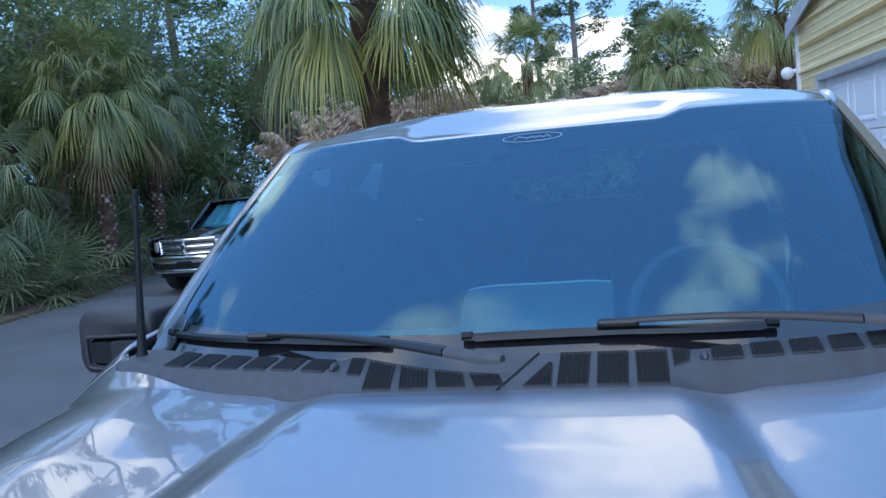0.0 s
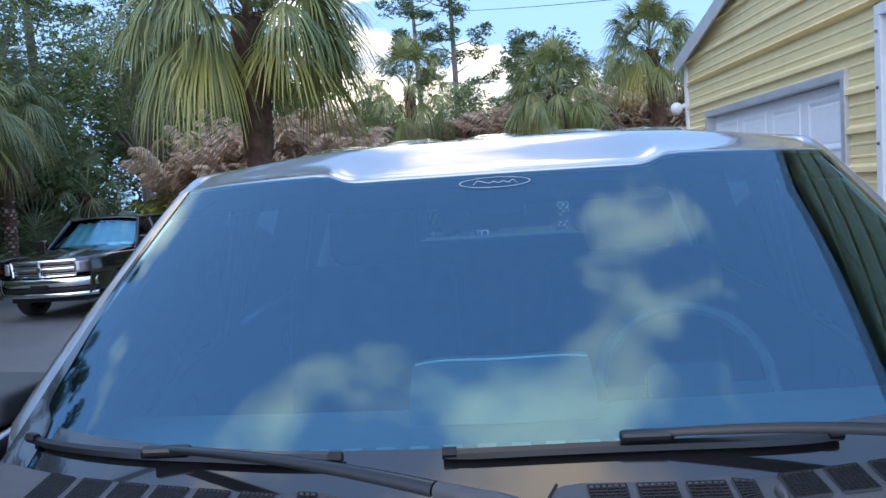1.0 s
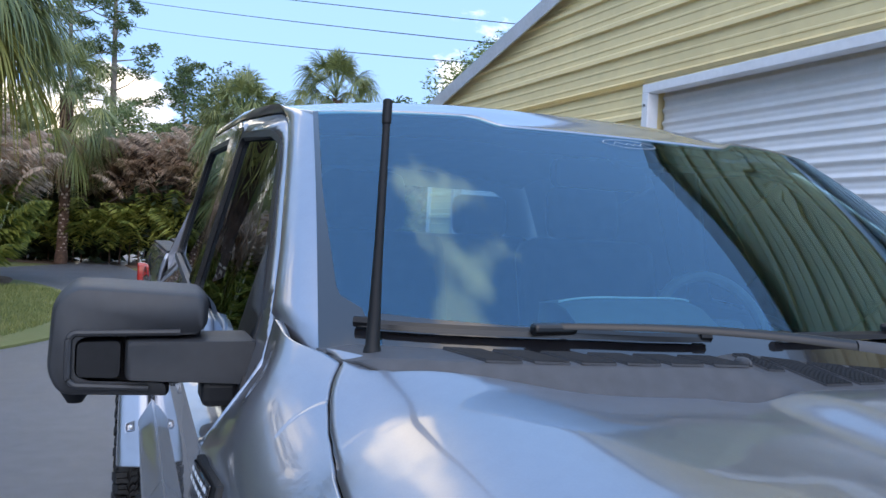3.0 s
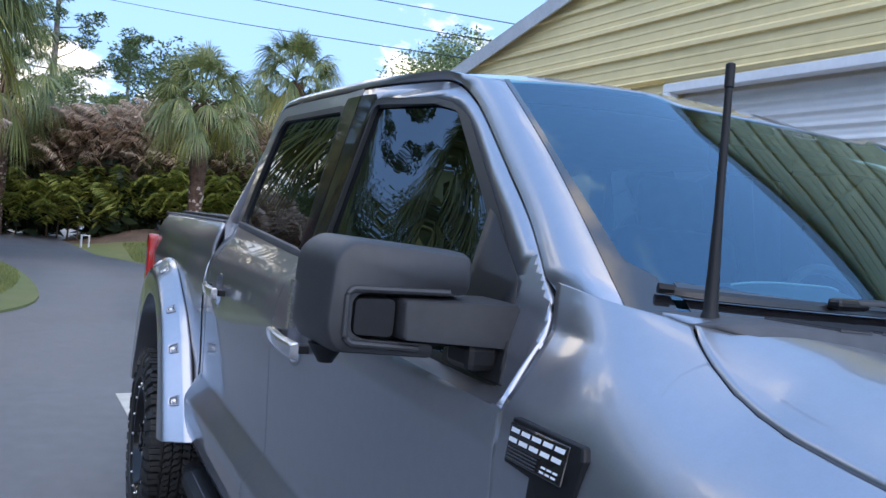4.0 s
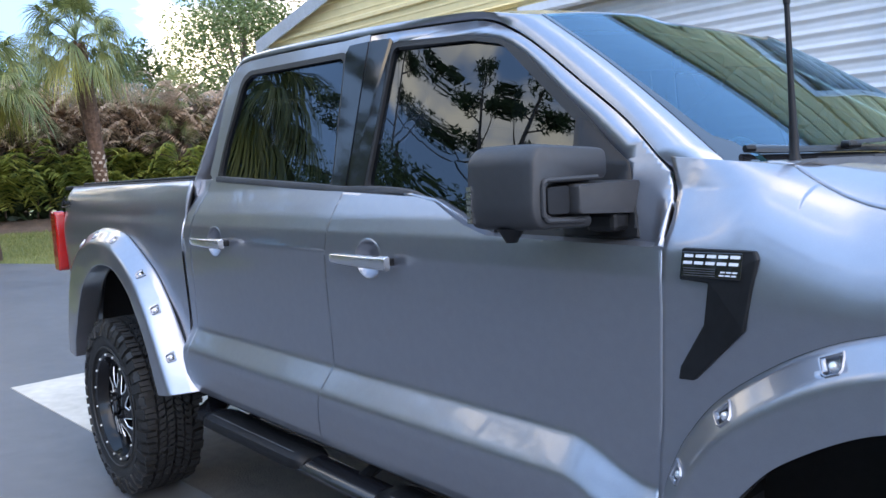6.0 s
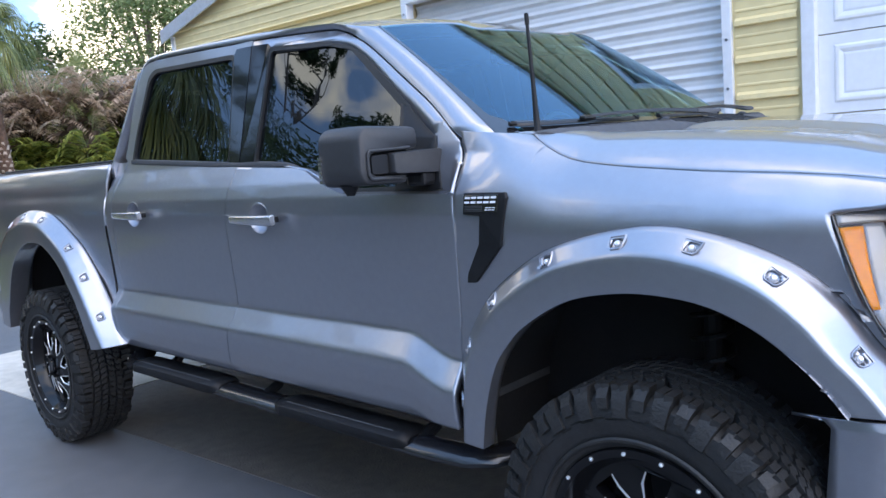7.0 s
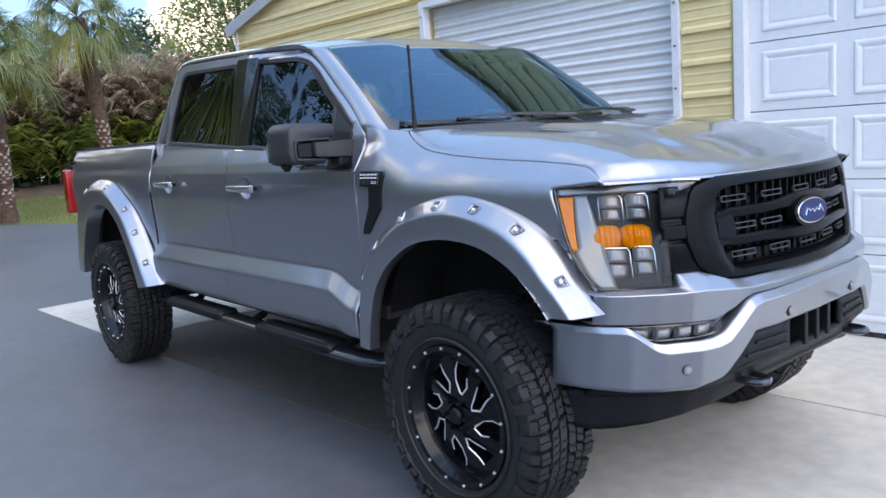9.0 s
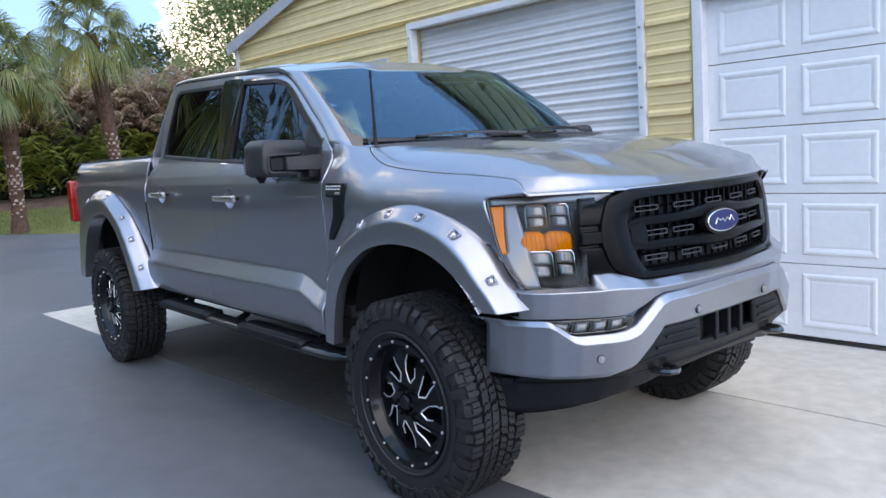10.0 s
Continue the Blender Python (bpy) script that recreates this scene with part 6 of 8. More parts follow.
def wiper(tip, joint, end, pivot):
    """Blade on the glass, arm from its middle to the pivot. Points as (u, v) on the glass."""
    w = new("wiper")
    w.parent = truck
    tagged(w, "black windscreen wiper")
    bm = bmesh.new()
    pts = [ws_pt(lerp(tip[0], end[0], t), lerp(tip[1], end[1], t) + 0.010 * math.sin(math.pi * t), 0.014) for t in steps(0, 1, 14)]
    rows = []
    for i, q in enumerate(pts):
        k = 1 if 0 < i < 14 else 0.75
        rows.append([bm.verts.new(q + Vector((dx * k, 0, dz * k))) for dx, dz in ((-0.0055, -0.010), (-0.0055, -0.001), (0.0, 0.005), (0.006, 0.0), (0.008, -0.008))])
    for a, c in zip(rows, rows[1:]):
        for j in range(5):
            bm.faces.new((a[j], a[(j + 1) % 5], c[(j + 1) % 5], c[j]))
    bm.faces.new(rows[0]), bm.faces.new(rows[-1][::-1])
    part("wiper_blade", bm, WIPER_BLACK, w, sharp=30)
    for q, q2 in ((pts[0], pts[1]), (pts[-1], pts[-2])):
        bm = bmesh.new()
        tube(bm, [q + (q - q2) * 0.12, q + (q2 - q) * 0.4], 0.0085, 6)
        part("blade_cap", bm, BLACK_PLASTIC, w)
    j0 = ws_pt(joint[0], joint[1], 0.024)
    bm = bmesh.new()
    box(bm, -0.011, 0.011, -0.036, 0.036, -0.010, 0.007, Matrix.Translation(j0))
    part("blade_clip", bm, WIPER_BLACK, w, smooth_faces=False, bevel=0.006)
    pv = Vector(pivot)
    along = (pv - j0).normalized()
    side = along.cross(Vector((0, 0, 1))).normalized()
    for nm, t0, t1, mt in (("wiper_arm", 0.0, 0.80, WIPER_BLACK), ("arm_cap", 0.805, 1.0, GREY_PLASTIC)):
        bm = bmesh.new()
        rows = []
        for t in steps(t0, t1, 10):
            c = j0.lerp(pv, t) + Vector((0, 0, 0.003 + 0.010 * math.sin(math.pi * min(1, t * 1.1))))
            wd = table(t, (0.0, 0.006), (0.2, 0.008), (0.6, 0.010), (0.8, 0.0125), (0.95, 0.0125), (1.0, 0.008))
            ht = table(t, (0.0, 0.004), (0.8, 0.0065), (0.95, 0.008), (1.0, 0.005))
            rows.append([bm.verts.new(c + side * a * wd + Vector((0, 0, b * ht))) for a, b in ((-1, -1.2), (-1, 0.1), (-0.55, 0.85), (0.0, 1.0), (0.55, 0.85), (1, 0.1), (1, -1.2))])
        for a, c in zip(rows, rows[1:]):
            for j in range(7):
                bm.faces.new((a[j], a[(j + 1) % 7], c[(j + 1) % 7], c[j]))
        bm.faces.new(rows[0]), bm.faces.new(rows[-1][::-1])
        part(nm, bm, mt, w, sharp=50)


wiper((-0.94, 0.030), (-0.61, 0.050), (-0.29, 0.055), (-0.215, 0.012, 1.540))
wiper((-0.106, 0.060), (0.232, 0.070), (0.55, 0.045), (-0.36, 0.66, 1.545))
aerial = new("aerial")
aerial.parent = truck
bm = bmesh.new()
base, top = Vector((-0.421, -0.771, 1.516)), Vector((-0.445, -0.757, 1.862))
ax = (top - base).normalized()
tube(bm, [base, base + ax * 0.012, base + ax * 0.014, base + ax * 0.055, base + ax * 0.06, base + ax * 0.15, top - ax * 0.035, top - ax * 0.033, top - ax * 0.002, top], [0.014, 0.011, 0.010, 0.009, 0.0085, 0.0062, 0.0052, 0.0068, 0.0066, 0.004], 12)
part("aerial_mast", bm, BLACK_PLASTIC, aerial, "short black rubber aerial")
# windscreen decal: white oval outline with a plain bar
bm = bmesh.new()


def decal(a, c):
    """Local metres on the glass, from the decal's middle."""
    return ws_pt(a / 0.725, 0.948 + c / 0.73, 0.0025)


for r0, r1 in ((1.0, 0.965),):
    ring = [[bm.verts.new(decal(0.074 * r * math.cos(t), 0.020 * (r if r == 1.0 else 0.91) * math.sin(t))) for t in steps(0, 2 * math.pi, 48)[:-1]] for r in (r0, r1)]
    for j in range(48):
        bm.faces.new((ring[0][j], ring[0][(j + 1) % 48], ring[1][(j + 1) % 48], ring[1][j]))
line = [(-0.045, -0.006), (-0.035, 0.008), (-0.022, 0.002), (-0.012, -0.004), (-0.002, 0.004), (0.008, -0.004), (0.018, 0.004), (0.028, -0.004), (0.038, 0.008), (0.046, -0.006)]
for (a0, c0), (a1, c1) in zip(line, line[1:]):
    q = [bm.verts.new(decal(a, c + o)) for a, c, o in ((a0, c0, -0.0012), (a1, c1, -0.0012), (a1, c1, 0.0012), (a0, c0, 0.0012))]
    bm.faces.new(q)
part("decal", bm, DECAL_PRINT, windscreen, "white oval decal", smooth_faces=False)

# ---- mirrors, handles, badges, steps ----
for sgn in (-1, 1):
    mir = new("door_mirror")
    mir.parent = truck
    tagged(mir, "large black towing mirror")

    def my(y):
        return sgn * y

    def housing(name, outline, x0, x1, material, bev=0.018, shrink=0.88):
        """Outline in (y, z), pushed from x0 (front) back to x1; the front edge is drawn in and rounded."""
        bm = bmesh.new()
        cy = sum(p[0] for p in outline) / len(outline)
        cz = sum(p[1] for p in outline) / len(outline)
        loops = []
        for t, k in ((0.0, shrink), (0.02, shrink + (1 - shrink) * 0.30), (0.07, shrink + (1 - shrink) * 0.60), (0.16, shrink + (1 - shrink) * 0.85), (0.30, 0.995), (0.45, 1.0), (0.9, 1.0), (1.0, 0.97)):
            loops.append([bm.verts.new((lerp(x0, x1, t) - 0.05 * (p[0] - 1.0) * (1 - t), my(cy + (p[0] - cy) * k), cz + (p[1] - cz) * k)) for p in outline])
        n = len(outline)
        for a, c in zip(loops, loops[1:]):
            for j in range(n):
                bm.faces.new((a[j], a[(j + 1) % n], c[(j + 1) % n], c[j]))
        bm.faces.new(loops[0]), bm.faces.new(loops[-1][::-1])
        return part(name, bm, material, mir, sharp=55)
    # C-shaped shell: upper block, outer column, thin lower lip
    shell = arc_pts([(0.948, 1.570), (1.155, 1.580), (1.184, 1.552), (1.190, 1.44), (1.172, 1.404), (1.005, 1.398), (1.005, 1.419), (1.132, 1.424), (1.153, 1.434), (1.153, 1.492), (1.132, 1.503), (0.948, 1.505)], 0.020, 4)
    housing("mirror_shell", shell, -0.738, -0.93, MIRROR_PLASTIC, shrink=0.90)
    housing("mirror_arm", arc_pts([(0.875, 1.496), (1.076, 1.494), (1.076, 1.432), (0.875, 1.422)], 0.008, 3), -0.716, -0.84, MIRROR_PLASTIC, shrink=0.95)
    housing("mirror_arm_end", arc_pts([(1.081, 1.493), (1.146, 1.491), (1.146, 1.435), (1.081, 1.433)], 0.010, 3), -0.734, -0.84, BLACK_PLASTIC, shrink=0.95)
    # near-black box behind the arm stands for shade in the slot
    bm = bmesh.new()
    box(bm, -0.84, -0.785, min(my(0.96), my(1.165)), max(my(0.96), my(1.165)), 1.415, 1.512)
    part("slot_shade_box", bm, DARK_VOID, mir, smooth_faces=False)
    # sloped rim round the slot in the shell
    bm = bmesh.new()
    path = arc_pts([(0.985, 1.506), (1.150, 1.504), (1.157, 1.496), (1.157, 1.432), (1.148, 1.423), (1.03, 1.417)], 0.010, 3)
    path = [p for p in path if not (abs(p[0] - 0.985) < 0.004 and p[1] < 1.50)]
    tube(bm, [(-0.735 - 0.05 * (p[0] - 1.0), my(p[0]), p[1]) for p in path[3:-3]], 0.0055, 8)
    part("slot_rim", bm, MIRROR_PLASTIC, mir)
    bm = bmesh.new()
    box(bm, -0.80, -0.72, min(my(0.90), my(0.96)), max(my(0.90), my(0.96)), 1.385, 1.43)
    part("mirror_foot", bm, BLACK_PLASTIC, mir, smooth_faces=False, bevel=0.012)
    bm = bmesh.new()
    prism(bm, rounded(-0.10, 0.10, -0.07, 0.07, 0.02), 0.004, frame_at((-0.934, my(1.068), 1.492), (0, -1, 0), (0, 0, 1)))
    part("mirror_glass", bm, CHROME, mir)
    for k in range(6):
        bm = bmesh.new()
        box(bm, -0.928, -0.914, min(my(1.181), my(1.1925)), max(my(1.181), my(1.1925)), 1.418 + k * 0.0135, 1.429 + k * 0.0135)
        part("mirror_lamp", bm, REFLECTOR, mir, smooth_faces=False)
    bm = bmesh.new()
    bmesh.ops.create_cone(bm, cap_ends=True, segments=12, radius1=0.012, radius2=0.03, depth=0.03, matrix=Matrix.Translation((-0.84, my(1.15), 1.392)))
    part("mirror_camera", bm, BLACK_PLASTIC, mir)

    for x0, x1, z in ((-1.765, -1.455, 1.284), (-2.812, -2.500, 1.300)):
        h = new("door_handle")
        h.parent = truck
        tagged(h, "bright silver door handle")
        w = side_w(x0, z)
        bm = bmesh.new()
        prof = arc_pts([(-0.010, -0.021), (0.010, -0.017), (0.012, 0.014), (-0.010, 0.019)], 0.005, 3)
        rows = []
        for t in (0, 0.012, 0.05, 0.15, 0.3, 0.5, 0.7, 0.78, 0.795, 0.81, 0.9, 0.96, 0.99, 1.0):
            x = lerp(x0, x1, t)
            y = w + 0.016 + 0.024 * math.sin(math.pi * min(1, t * 0.6 + 0.08)) + 0.006 * t
            k = lerp(0.86, 1.12, t) * (0.82 if t in (0, 1.0) else 1.0) * (0.96 if t == 0.795 else 1.0)
            rows.append([bm.verts.new((x, sgn * (y + a), z + c * k)) for a, c in prof])
        for a, c in zip(rows, rows[1:]):
            for j in range(len(prof)):
                bm.faces.new((a[j], a[(j + 1) % len(prof)], c[(j + 1) % len(prof)], c[j]))
        bm.faces.new(rows[0]), bm.faces.new(rows[-1][::-1])
        part("handle_grip", bm, HANDLE, h, sharp=40)
        for xa in (x0 + 0.02, x1 - 0.035):
            bm = bmesh.new()
            box(bm, xa - 0.014, xa + 0.014, min(sgn * (w - 0.01), sgn * (w + 0.026)), max(sgn * (w - 0.01), sgn * (w + 0.026)), z - 0.011, z + 0.010)
            part("handle_mount", bm, BLACK_PLASTIC, h, smooth_faces=False, bevel=0.003)
        if x0 > -2:
            bm = bmesh.new()
            c = Vector((lerp(x0, x1, 0.62), sgn * (w + 0.0495), z))
            tube(bm, [c - Vector((0, sgn * 0.006, 0)), c + Vector((0, sgn * 0.003, 0))], 0.0065, 12)
            part("key_lock", bm, BLACK_GLOSS, h)
        bm = bmesh.new()
        prof2 = [(0.066 * math.cos(2 * math.pi * k / 32), 0.058 * math.sin(2 * math.pi * k / 32)) for k in range(32)]
        xc = lerp(x0, x1, 0.52)
        ring = []
        for k, dy in ((1.10, 0.0006), (1.03, 0.0022), (0.97, 0.0012), (0.90, -0.008), (0.75, -0.022), (0.4, -0.032)):
            ring.append([bm.verts.new((xc + a * k, sgn * (side_w(xc + a * k, z + c * k) + dy), z + c * k)) for a, c in prof2])
        for a, c in zip(ring, ring[1:]):
            for j in range(32):
                bm.faces.new((a[j], a[(j + 1) % 32], c[(j + 1) % 32], c[j]))
        bm.faces.new(ring[-1])
        part("handle_recess", bm, PAINT, h)

    # fender vent with its plate
    vent = new("fender_vent")
    vent.parent = truck
    tagged(vent, "black fender vent with a bright lettered plate")

    def fv(x, z, off):
        return Vector((x, sgn * (fender_pt(x, z, 1)[1] + off), z))
    out = [(-0.548, 1.362), (-0.405, 1.360), (-0.398, 1.345), (-0.420, 1.212), (-0.528, 1.100), (-0.562, 1.098), (-0.556, 1.125), (-0.502, 1.215), (-0.492, 1.296), (-0.552, 1.300)]
    for name, k, o0, o1, mt in (("vent_body", 1.0, -0.006, 0.010, BLACK_PLASTIC),):
        bm = bmesh.new()
        lo = [bm.verts.new(fv(x, z, o0)) for x, z in out]
        hi = [bm.verts.new(fv(x, z, o1)) for x, z in out]
        n = len(out)
        for j in range(n):
            bm.faces.new((lo[j], lo[(j + 1) % n], hi[(j + 1) % n], hi[j]))
        for tr in geometry.tessellate_polygon([[Vector((x, z, 0)) for x, z in out]]):
            bm.faces.new([hi[i] for i in tr])
        part(name, bm, mt, vent, smooth_faces=False, bevel=0.004)
    bm = bmesh.new()
    grid(bm, lambda x, z: fv(x, z, 0.0125), steps(-0.546, -0.425, 4), [1.306, 1.356])
    part("vent_plate", bm, BLACK_GLOSS, vent, solid=0.004, smooth_faces=False, bevel=0.002)
    # plain slanted blocks stand for the plate's two lines of marking
    bm = bmesh.new()
    for x0, w, z0, z1, n in ((-0.541, 0.0185, 1.332, 1.351, 5), (-0.467, 0.0095, 1.312, 1.321, 3)):
        for k in range(n):
            a, b = x0 + k * w * 1.24, x0 + k * w * 1.24 + w
            h, st = z1 - z0, (z1 - z0) * 0.24
            for c0, c1, h0, h1 in ((a, b, 0, st * 1.3), (a, b, h - st * 1.3, h)):
                bm.faces.new([bm.verts.new(fv(p + 0.003 * q / h, z0 + q, 0.0142)) for p, q in ((c0, h0), (c1, h0), (c1, h1), (c0, h1))])
    part("vent_marking", bm, WHITE_PRINT, vent, smooth_faces=False)
    bm = bmesh.new()
    for k in range(4):
        q = [bm.verts.new(fv(x, z, 0.0140)) for x, z in ((-0.540, 1.310 + k * 0.0045), (-0.475, 1.310 + k * 0.0045), (-0.475, 1.3118 + k * 0.0045), (-0.540, 1.3118 + k * 0.0045))]
        bm.faces.new(q)
    part("plate_rib", bm, GREY_PLASTIC, vent, smooth_faces=False)

    # side step
    st = new("side_step")
    st.parent = truck
    tagged(st, "black oval side step with ribbed treads")
    yc = sgn * 0.950
    bm = bmesh.new()
    path = [(-2.99, sgn * 0.86, 0.55), (-2.95, sgn * 0.90, 0.545), (-2.88, yc, 0.54), (-1.7, yc, 0.535), (-0.80, yc, 0.53), (-0.64, sgn * 0.935, 0.53), (-0.58, sgn * 0.90, 0.532), (-0.55, sgn * 0.84, 0.535)]
    rows = []
    for i, q in enumerate(path):
        q = Vector(q)
        d = (Vector(path[min(i + 1, len(path) - 1)]) - Vector(path[max(i - 1, 0)])).normalized()
        sd = d.cross(Vector((0, 0, 1))).normalized()
        rows.append([bm.verts.new(q + sd * 0.062 * math.cos(a) + Vector((0, 0, 0.030 * math.sin(a)))) for a in steps(0, 2 * math.pi, 18)[:-1]])
    for a, c in zip(rows, rows[1:]):
        for j in range(18):
            bm.faces.new((a[j], a[(j + 1) % 18], c[(j + 1) % 18], c[j]))
    bm.faces.new(rows[0]), bm.faces.new(rows[-1][::-1])
    part("step_bar", bm, STEP_BLACK, st, "powder-coated black bar")
    for x0, x1 in ((-2.82, -2.02), (-1.60, -0.86)):
        bm = bmesh.new()
        rows = []
        for t, k in ((0, 0.7), (0.08, 1.0), (0.92, 1.0), (1, 0.7)):
            x = lerp(x0, x1, t)
            rows.append([bm.verts.new((x, yc + sgn * yy * k, 0.537 + zz)) for yy, zz in ((-0.070, -0.004), (-0.066, 0.028 * k), (-0.04, 0.038 * k), (0.04, 0.038 * k), (0.068, 0.026 * k), (0.074, -0.004))])
        for a, c in zip(rows, rows[1:]):
            for j in range(5):
                bm.faces.new((a[j], a[j + 1], c[j + 1], c[j]))
        part("step_tread", bm, BLACK_PLASTIC, st, solid=0.006, sharp=30)
        for k in range(5):
            bm = bmesh.new()
            yy = yc + sgn * (-0.044 + k * 0.022)
            box(bm, x0 + 0.07, x1 - 0.07, yy - 0.0028, yy + 0.0028, 0.570, 0.5795)
            part("tread_rib", bm, RIB_GREY, st, smooth_faces=False, bevel=0.0015)
    for x in (-2.62, -1.78, -0.86):
        bm = bmesh.new()
        tube(bm, [(x, yc, 0.535), (x, sgn * 0.86, 0.57), (x - 0.02, sgn * 0.80, 0.63)], 0.022, 8)
        part("step_bracket", bm, BLACK_PLASTIC, st)
    # bed side script: plain dark strokes
    bm = bmesh.new()
    line = [(-4.66, 1.462), (-4.60, 1.478), (-4.585, 1.492), (-4.60, 1.496), (-4.61, 1.482), (-4.585, 1.470), (-4.595, 1.455), (-4.64, 1.447)]
    word = [(-4.575 + k * 0.016, 1.462 + 0.010 * (1 if k % 2 else -1)) for k in range(9)]
    under = [(-4.62, 1.436), (-4.46, 1.440)]
    for seq in (line, word, under):
        tube(bm, [(x, sgn * (lerp(side_w(x, 1.40), 0.925, max(0, (z - 1.40) / 0.148) ** 2.2) - 0.05 * smooth(-4.60, -4.80, x) + 0.0225), z) for x, z in seq], 0.0038, 5)
    part("bed_script", bm, BLACK_PLASTIC, truck, "dark unreadable script decal")

# ---- bed cover, tailgate, rear bumper ----
for k in range(3):
    bm = bmesh.new()
    x1 = -2.965 - k * 0.60
    box(bm, x1 - 0.592, x1, -0.83, 0.83, 1.548, 1.572)
    part("bed_cover_panel", bm, BLACK_PLASTIC, truck, "folding black bed cover panel", smooth_faces=False, bevel=0.008)
bm = bmesh.new()
grid(bm, lambda y, z: (-4.815 - 0.02 * math.sin(math.pi * (z - 0.72) / 0.83), y, z), steps(-0.86, 0.86, 20), steps(0.72, 1.552, 10))
part("tailgate", bm, PAINT, truck, solid=0.03)
bm = bmesh.new()
grid(bm, lambda y, v: (-4.90 + 0.10 * (abs(y) / 0.95) ** 4 - 0.012 * math.sin(math.pi * v), y, lerp(0.64, 0.80, v)), steps(-0.97, 0.97, 30), steps(0, 1, 6))
part("rear_bumper", bm, PAINT, truck, solid=0.05)

# ---- cabin ----
bm = bmesh.new()


def dash(y, v):
    pts = [(-0.55, 1.482), (-0.75, 1.470), (-0.98, 1.448), (-1.04, 1.42), (-1.05, 1.30), (-0.98, 1.05)]
    i = min(int(v * 5), 4)
    f = v * 5 - i
    x, z = lerp(pts[i][0], pts[i + 1][0], f), lerp(pts[i][1], pts[i + 1][1], f)
    return (x + 0.06 * (1 - (y / 0.8) ** 2) * (1 - v), y, z)


grid(bm, dash, steps(-0.82, 0.82, 24), steps(0, 1, 20))
part("dashboard", bm, mat("grey_dash_vinyl", (0.19, 0.20, 0.205), 0.55, 0.0, 0.1, 20, 0.08, 400), truck, "grey vinyl dashboard")
for k in range(16):
    bm = bmesh.new()
    y = -0.60 + k * 0.055
    box(bm, -0.585, -0.56, y, y + 0.03, 1.478, 1.490)
    part("demister_slot", bm, TRIM_GREY, truck, smooth_faces=False)
# raised pad over the middle of the dash; white line paints its edge's reflection
bm = bmesh.new()
grid(bm, lambda y, q: (q[0] + 0.05 * (1 - (y / 0.2) ** 2), y, q[1] - 0.016 * (abs(y) / 0.19) ** 4), steps(-0.19, 0.17, 16), [(-0.80, 1.47), (-0.82, 1.50), (-0.90, 1.546), (-0.95, 1.556), (-1.02, 1.55), (-1.03, 1.46)])
hood_pad = part("dash_pad", bm, mat("pale_dash_pad", (0.13, 0.14, 0.145), 0.45, 0.0, 0.1, 20), truck, "grey pad over the centre dash", sharp=40)
bm = bmesh.new()
tube(bm, [(-0.945 + 0.05 * (1 - (y / 0.2) ** 2), y, 1.558 - 0.016 * (abs(y) / 0.19) ** 4) for y in steps(-0.185, 0.165, 20)], 0.0028, 6)
part("pad_edge_glint", bm, WHITE_PRINT, hood_pad, "white line standing for the glint on the pad edge")
bm = bmesh.new()
box(bm, -2.88, -0.60, -0.86, 0.86, 0.70, 0.76)
part("cabin_floor", bm, INTERIOR, truck, smooth_faces=False)


def seat(x, y, wide, rests):
    s = new("seat")
    s.parent = truck
    tagged(s, "dark cloth seat")
    bm = bmesh.new()
    bmesh.ops.create_cube(bm, size=1, matrix=Matrix.LocRotScale((x + 0.24, y, 1.02), Euler((0, radians(-6), 0)), (0.54, wide, 0.18)))
    part("seat_cushion", bm, INTERIOR, s, bevel=0.05)
    bm = bmesh.new()
    bmesh.ops.create_cube(bm, size=1, matrix=Matrix.LocRotScale((x - 0.08, y, 1.36), Euler((0, radians(-14), 0)), (0.15, wide, 0.66)))
    part("seat_back", bm, INTERIOR, s, bevel=0.055)
    for r in rests:
        bm = bmesh.new()
        bmesh.ops.create_cube(bm, size=1, matrix=Matrix.LocRotScale((x - 0.175, y + r, 1.775), Euler((0, radians(-8), 0)), (0.10, 0.27, 0.19)))
        part("head_rest", bm, INTERIOR, s, bevel=0.04)


seat(-1.62, -0.40, 0.52, [0])
seat(-1.62, 0.40, 0.52, [0])
seat(-2.60, 0.0, 1.40, [-0.45, 0.45])
wheel_s = new("steering_wheel")
wheel_s.parent = truck
sw = frame_at((-1.10, 0.40, 1.42), (0, 1, 0), (-0.35, 0, 0.94))
bm = bmesh.new()
tube(bm, [sw @ Vector((0.19 * math.cos(a), 0.19 * math.sin(a), 0)) for a in steps(0, 2 * math.pi, 40)], 0.016, 8, cap=False)
part("wheel_ring", bm, RIB_GREY, wheel_s, "dark steering wheel")
bm = bmesh.new()
prism(bm, rounded(-0.09, 0.09, -0.06, 0.06, 0.03), 0.05, sw @ Matrix.Translation((0, 0, -0.02)))
box(bm, -0.185, 0.185, -0.014, 0.014, -0.01, 0.012, sw)
part("wheel_hub", bm, INTERIOR, wheel_s)
bm = bmesh.new()
prism(bm, rounded(-0.13, 0.13, -0.035, 0.035, 0.02), 0.03, frame_at((-1.10, 0.0, 1.845), (0, 1, 0), (0, 0, 1)))
part("rear_view_mirror", bm, BLACK_PLASTIC, truck)
bm = bmesh.new()
prism(bm, rounded(-0.06, 0.06, -0.05, 0.05, 0.02), 0.02, frame_at(ws_pt(0, 0.90, -0.03), (0, 1, 0), (-0.57, 0, 0.42)))
part("sensor_pod", bm, BLACK_PLASTIC, truck)
bm = bmesh.new()
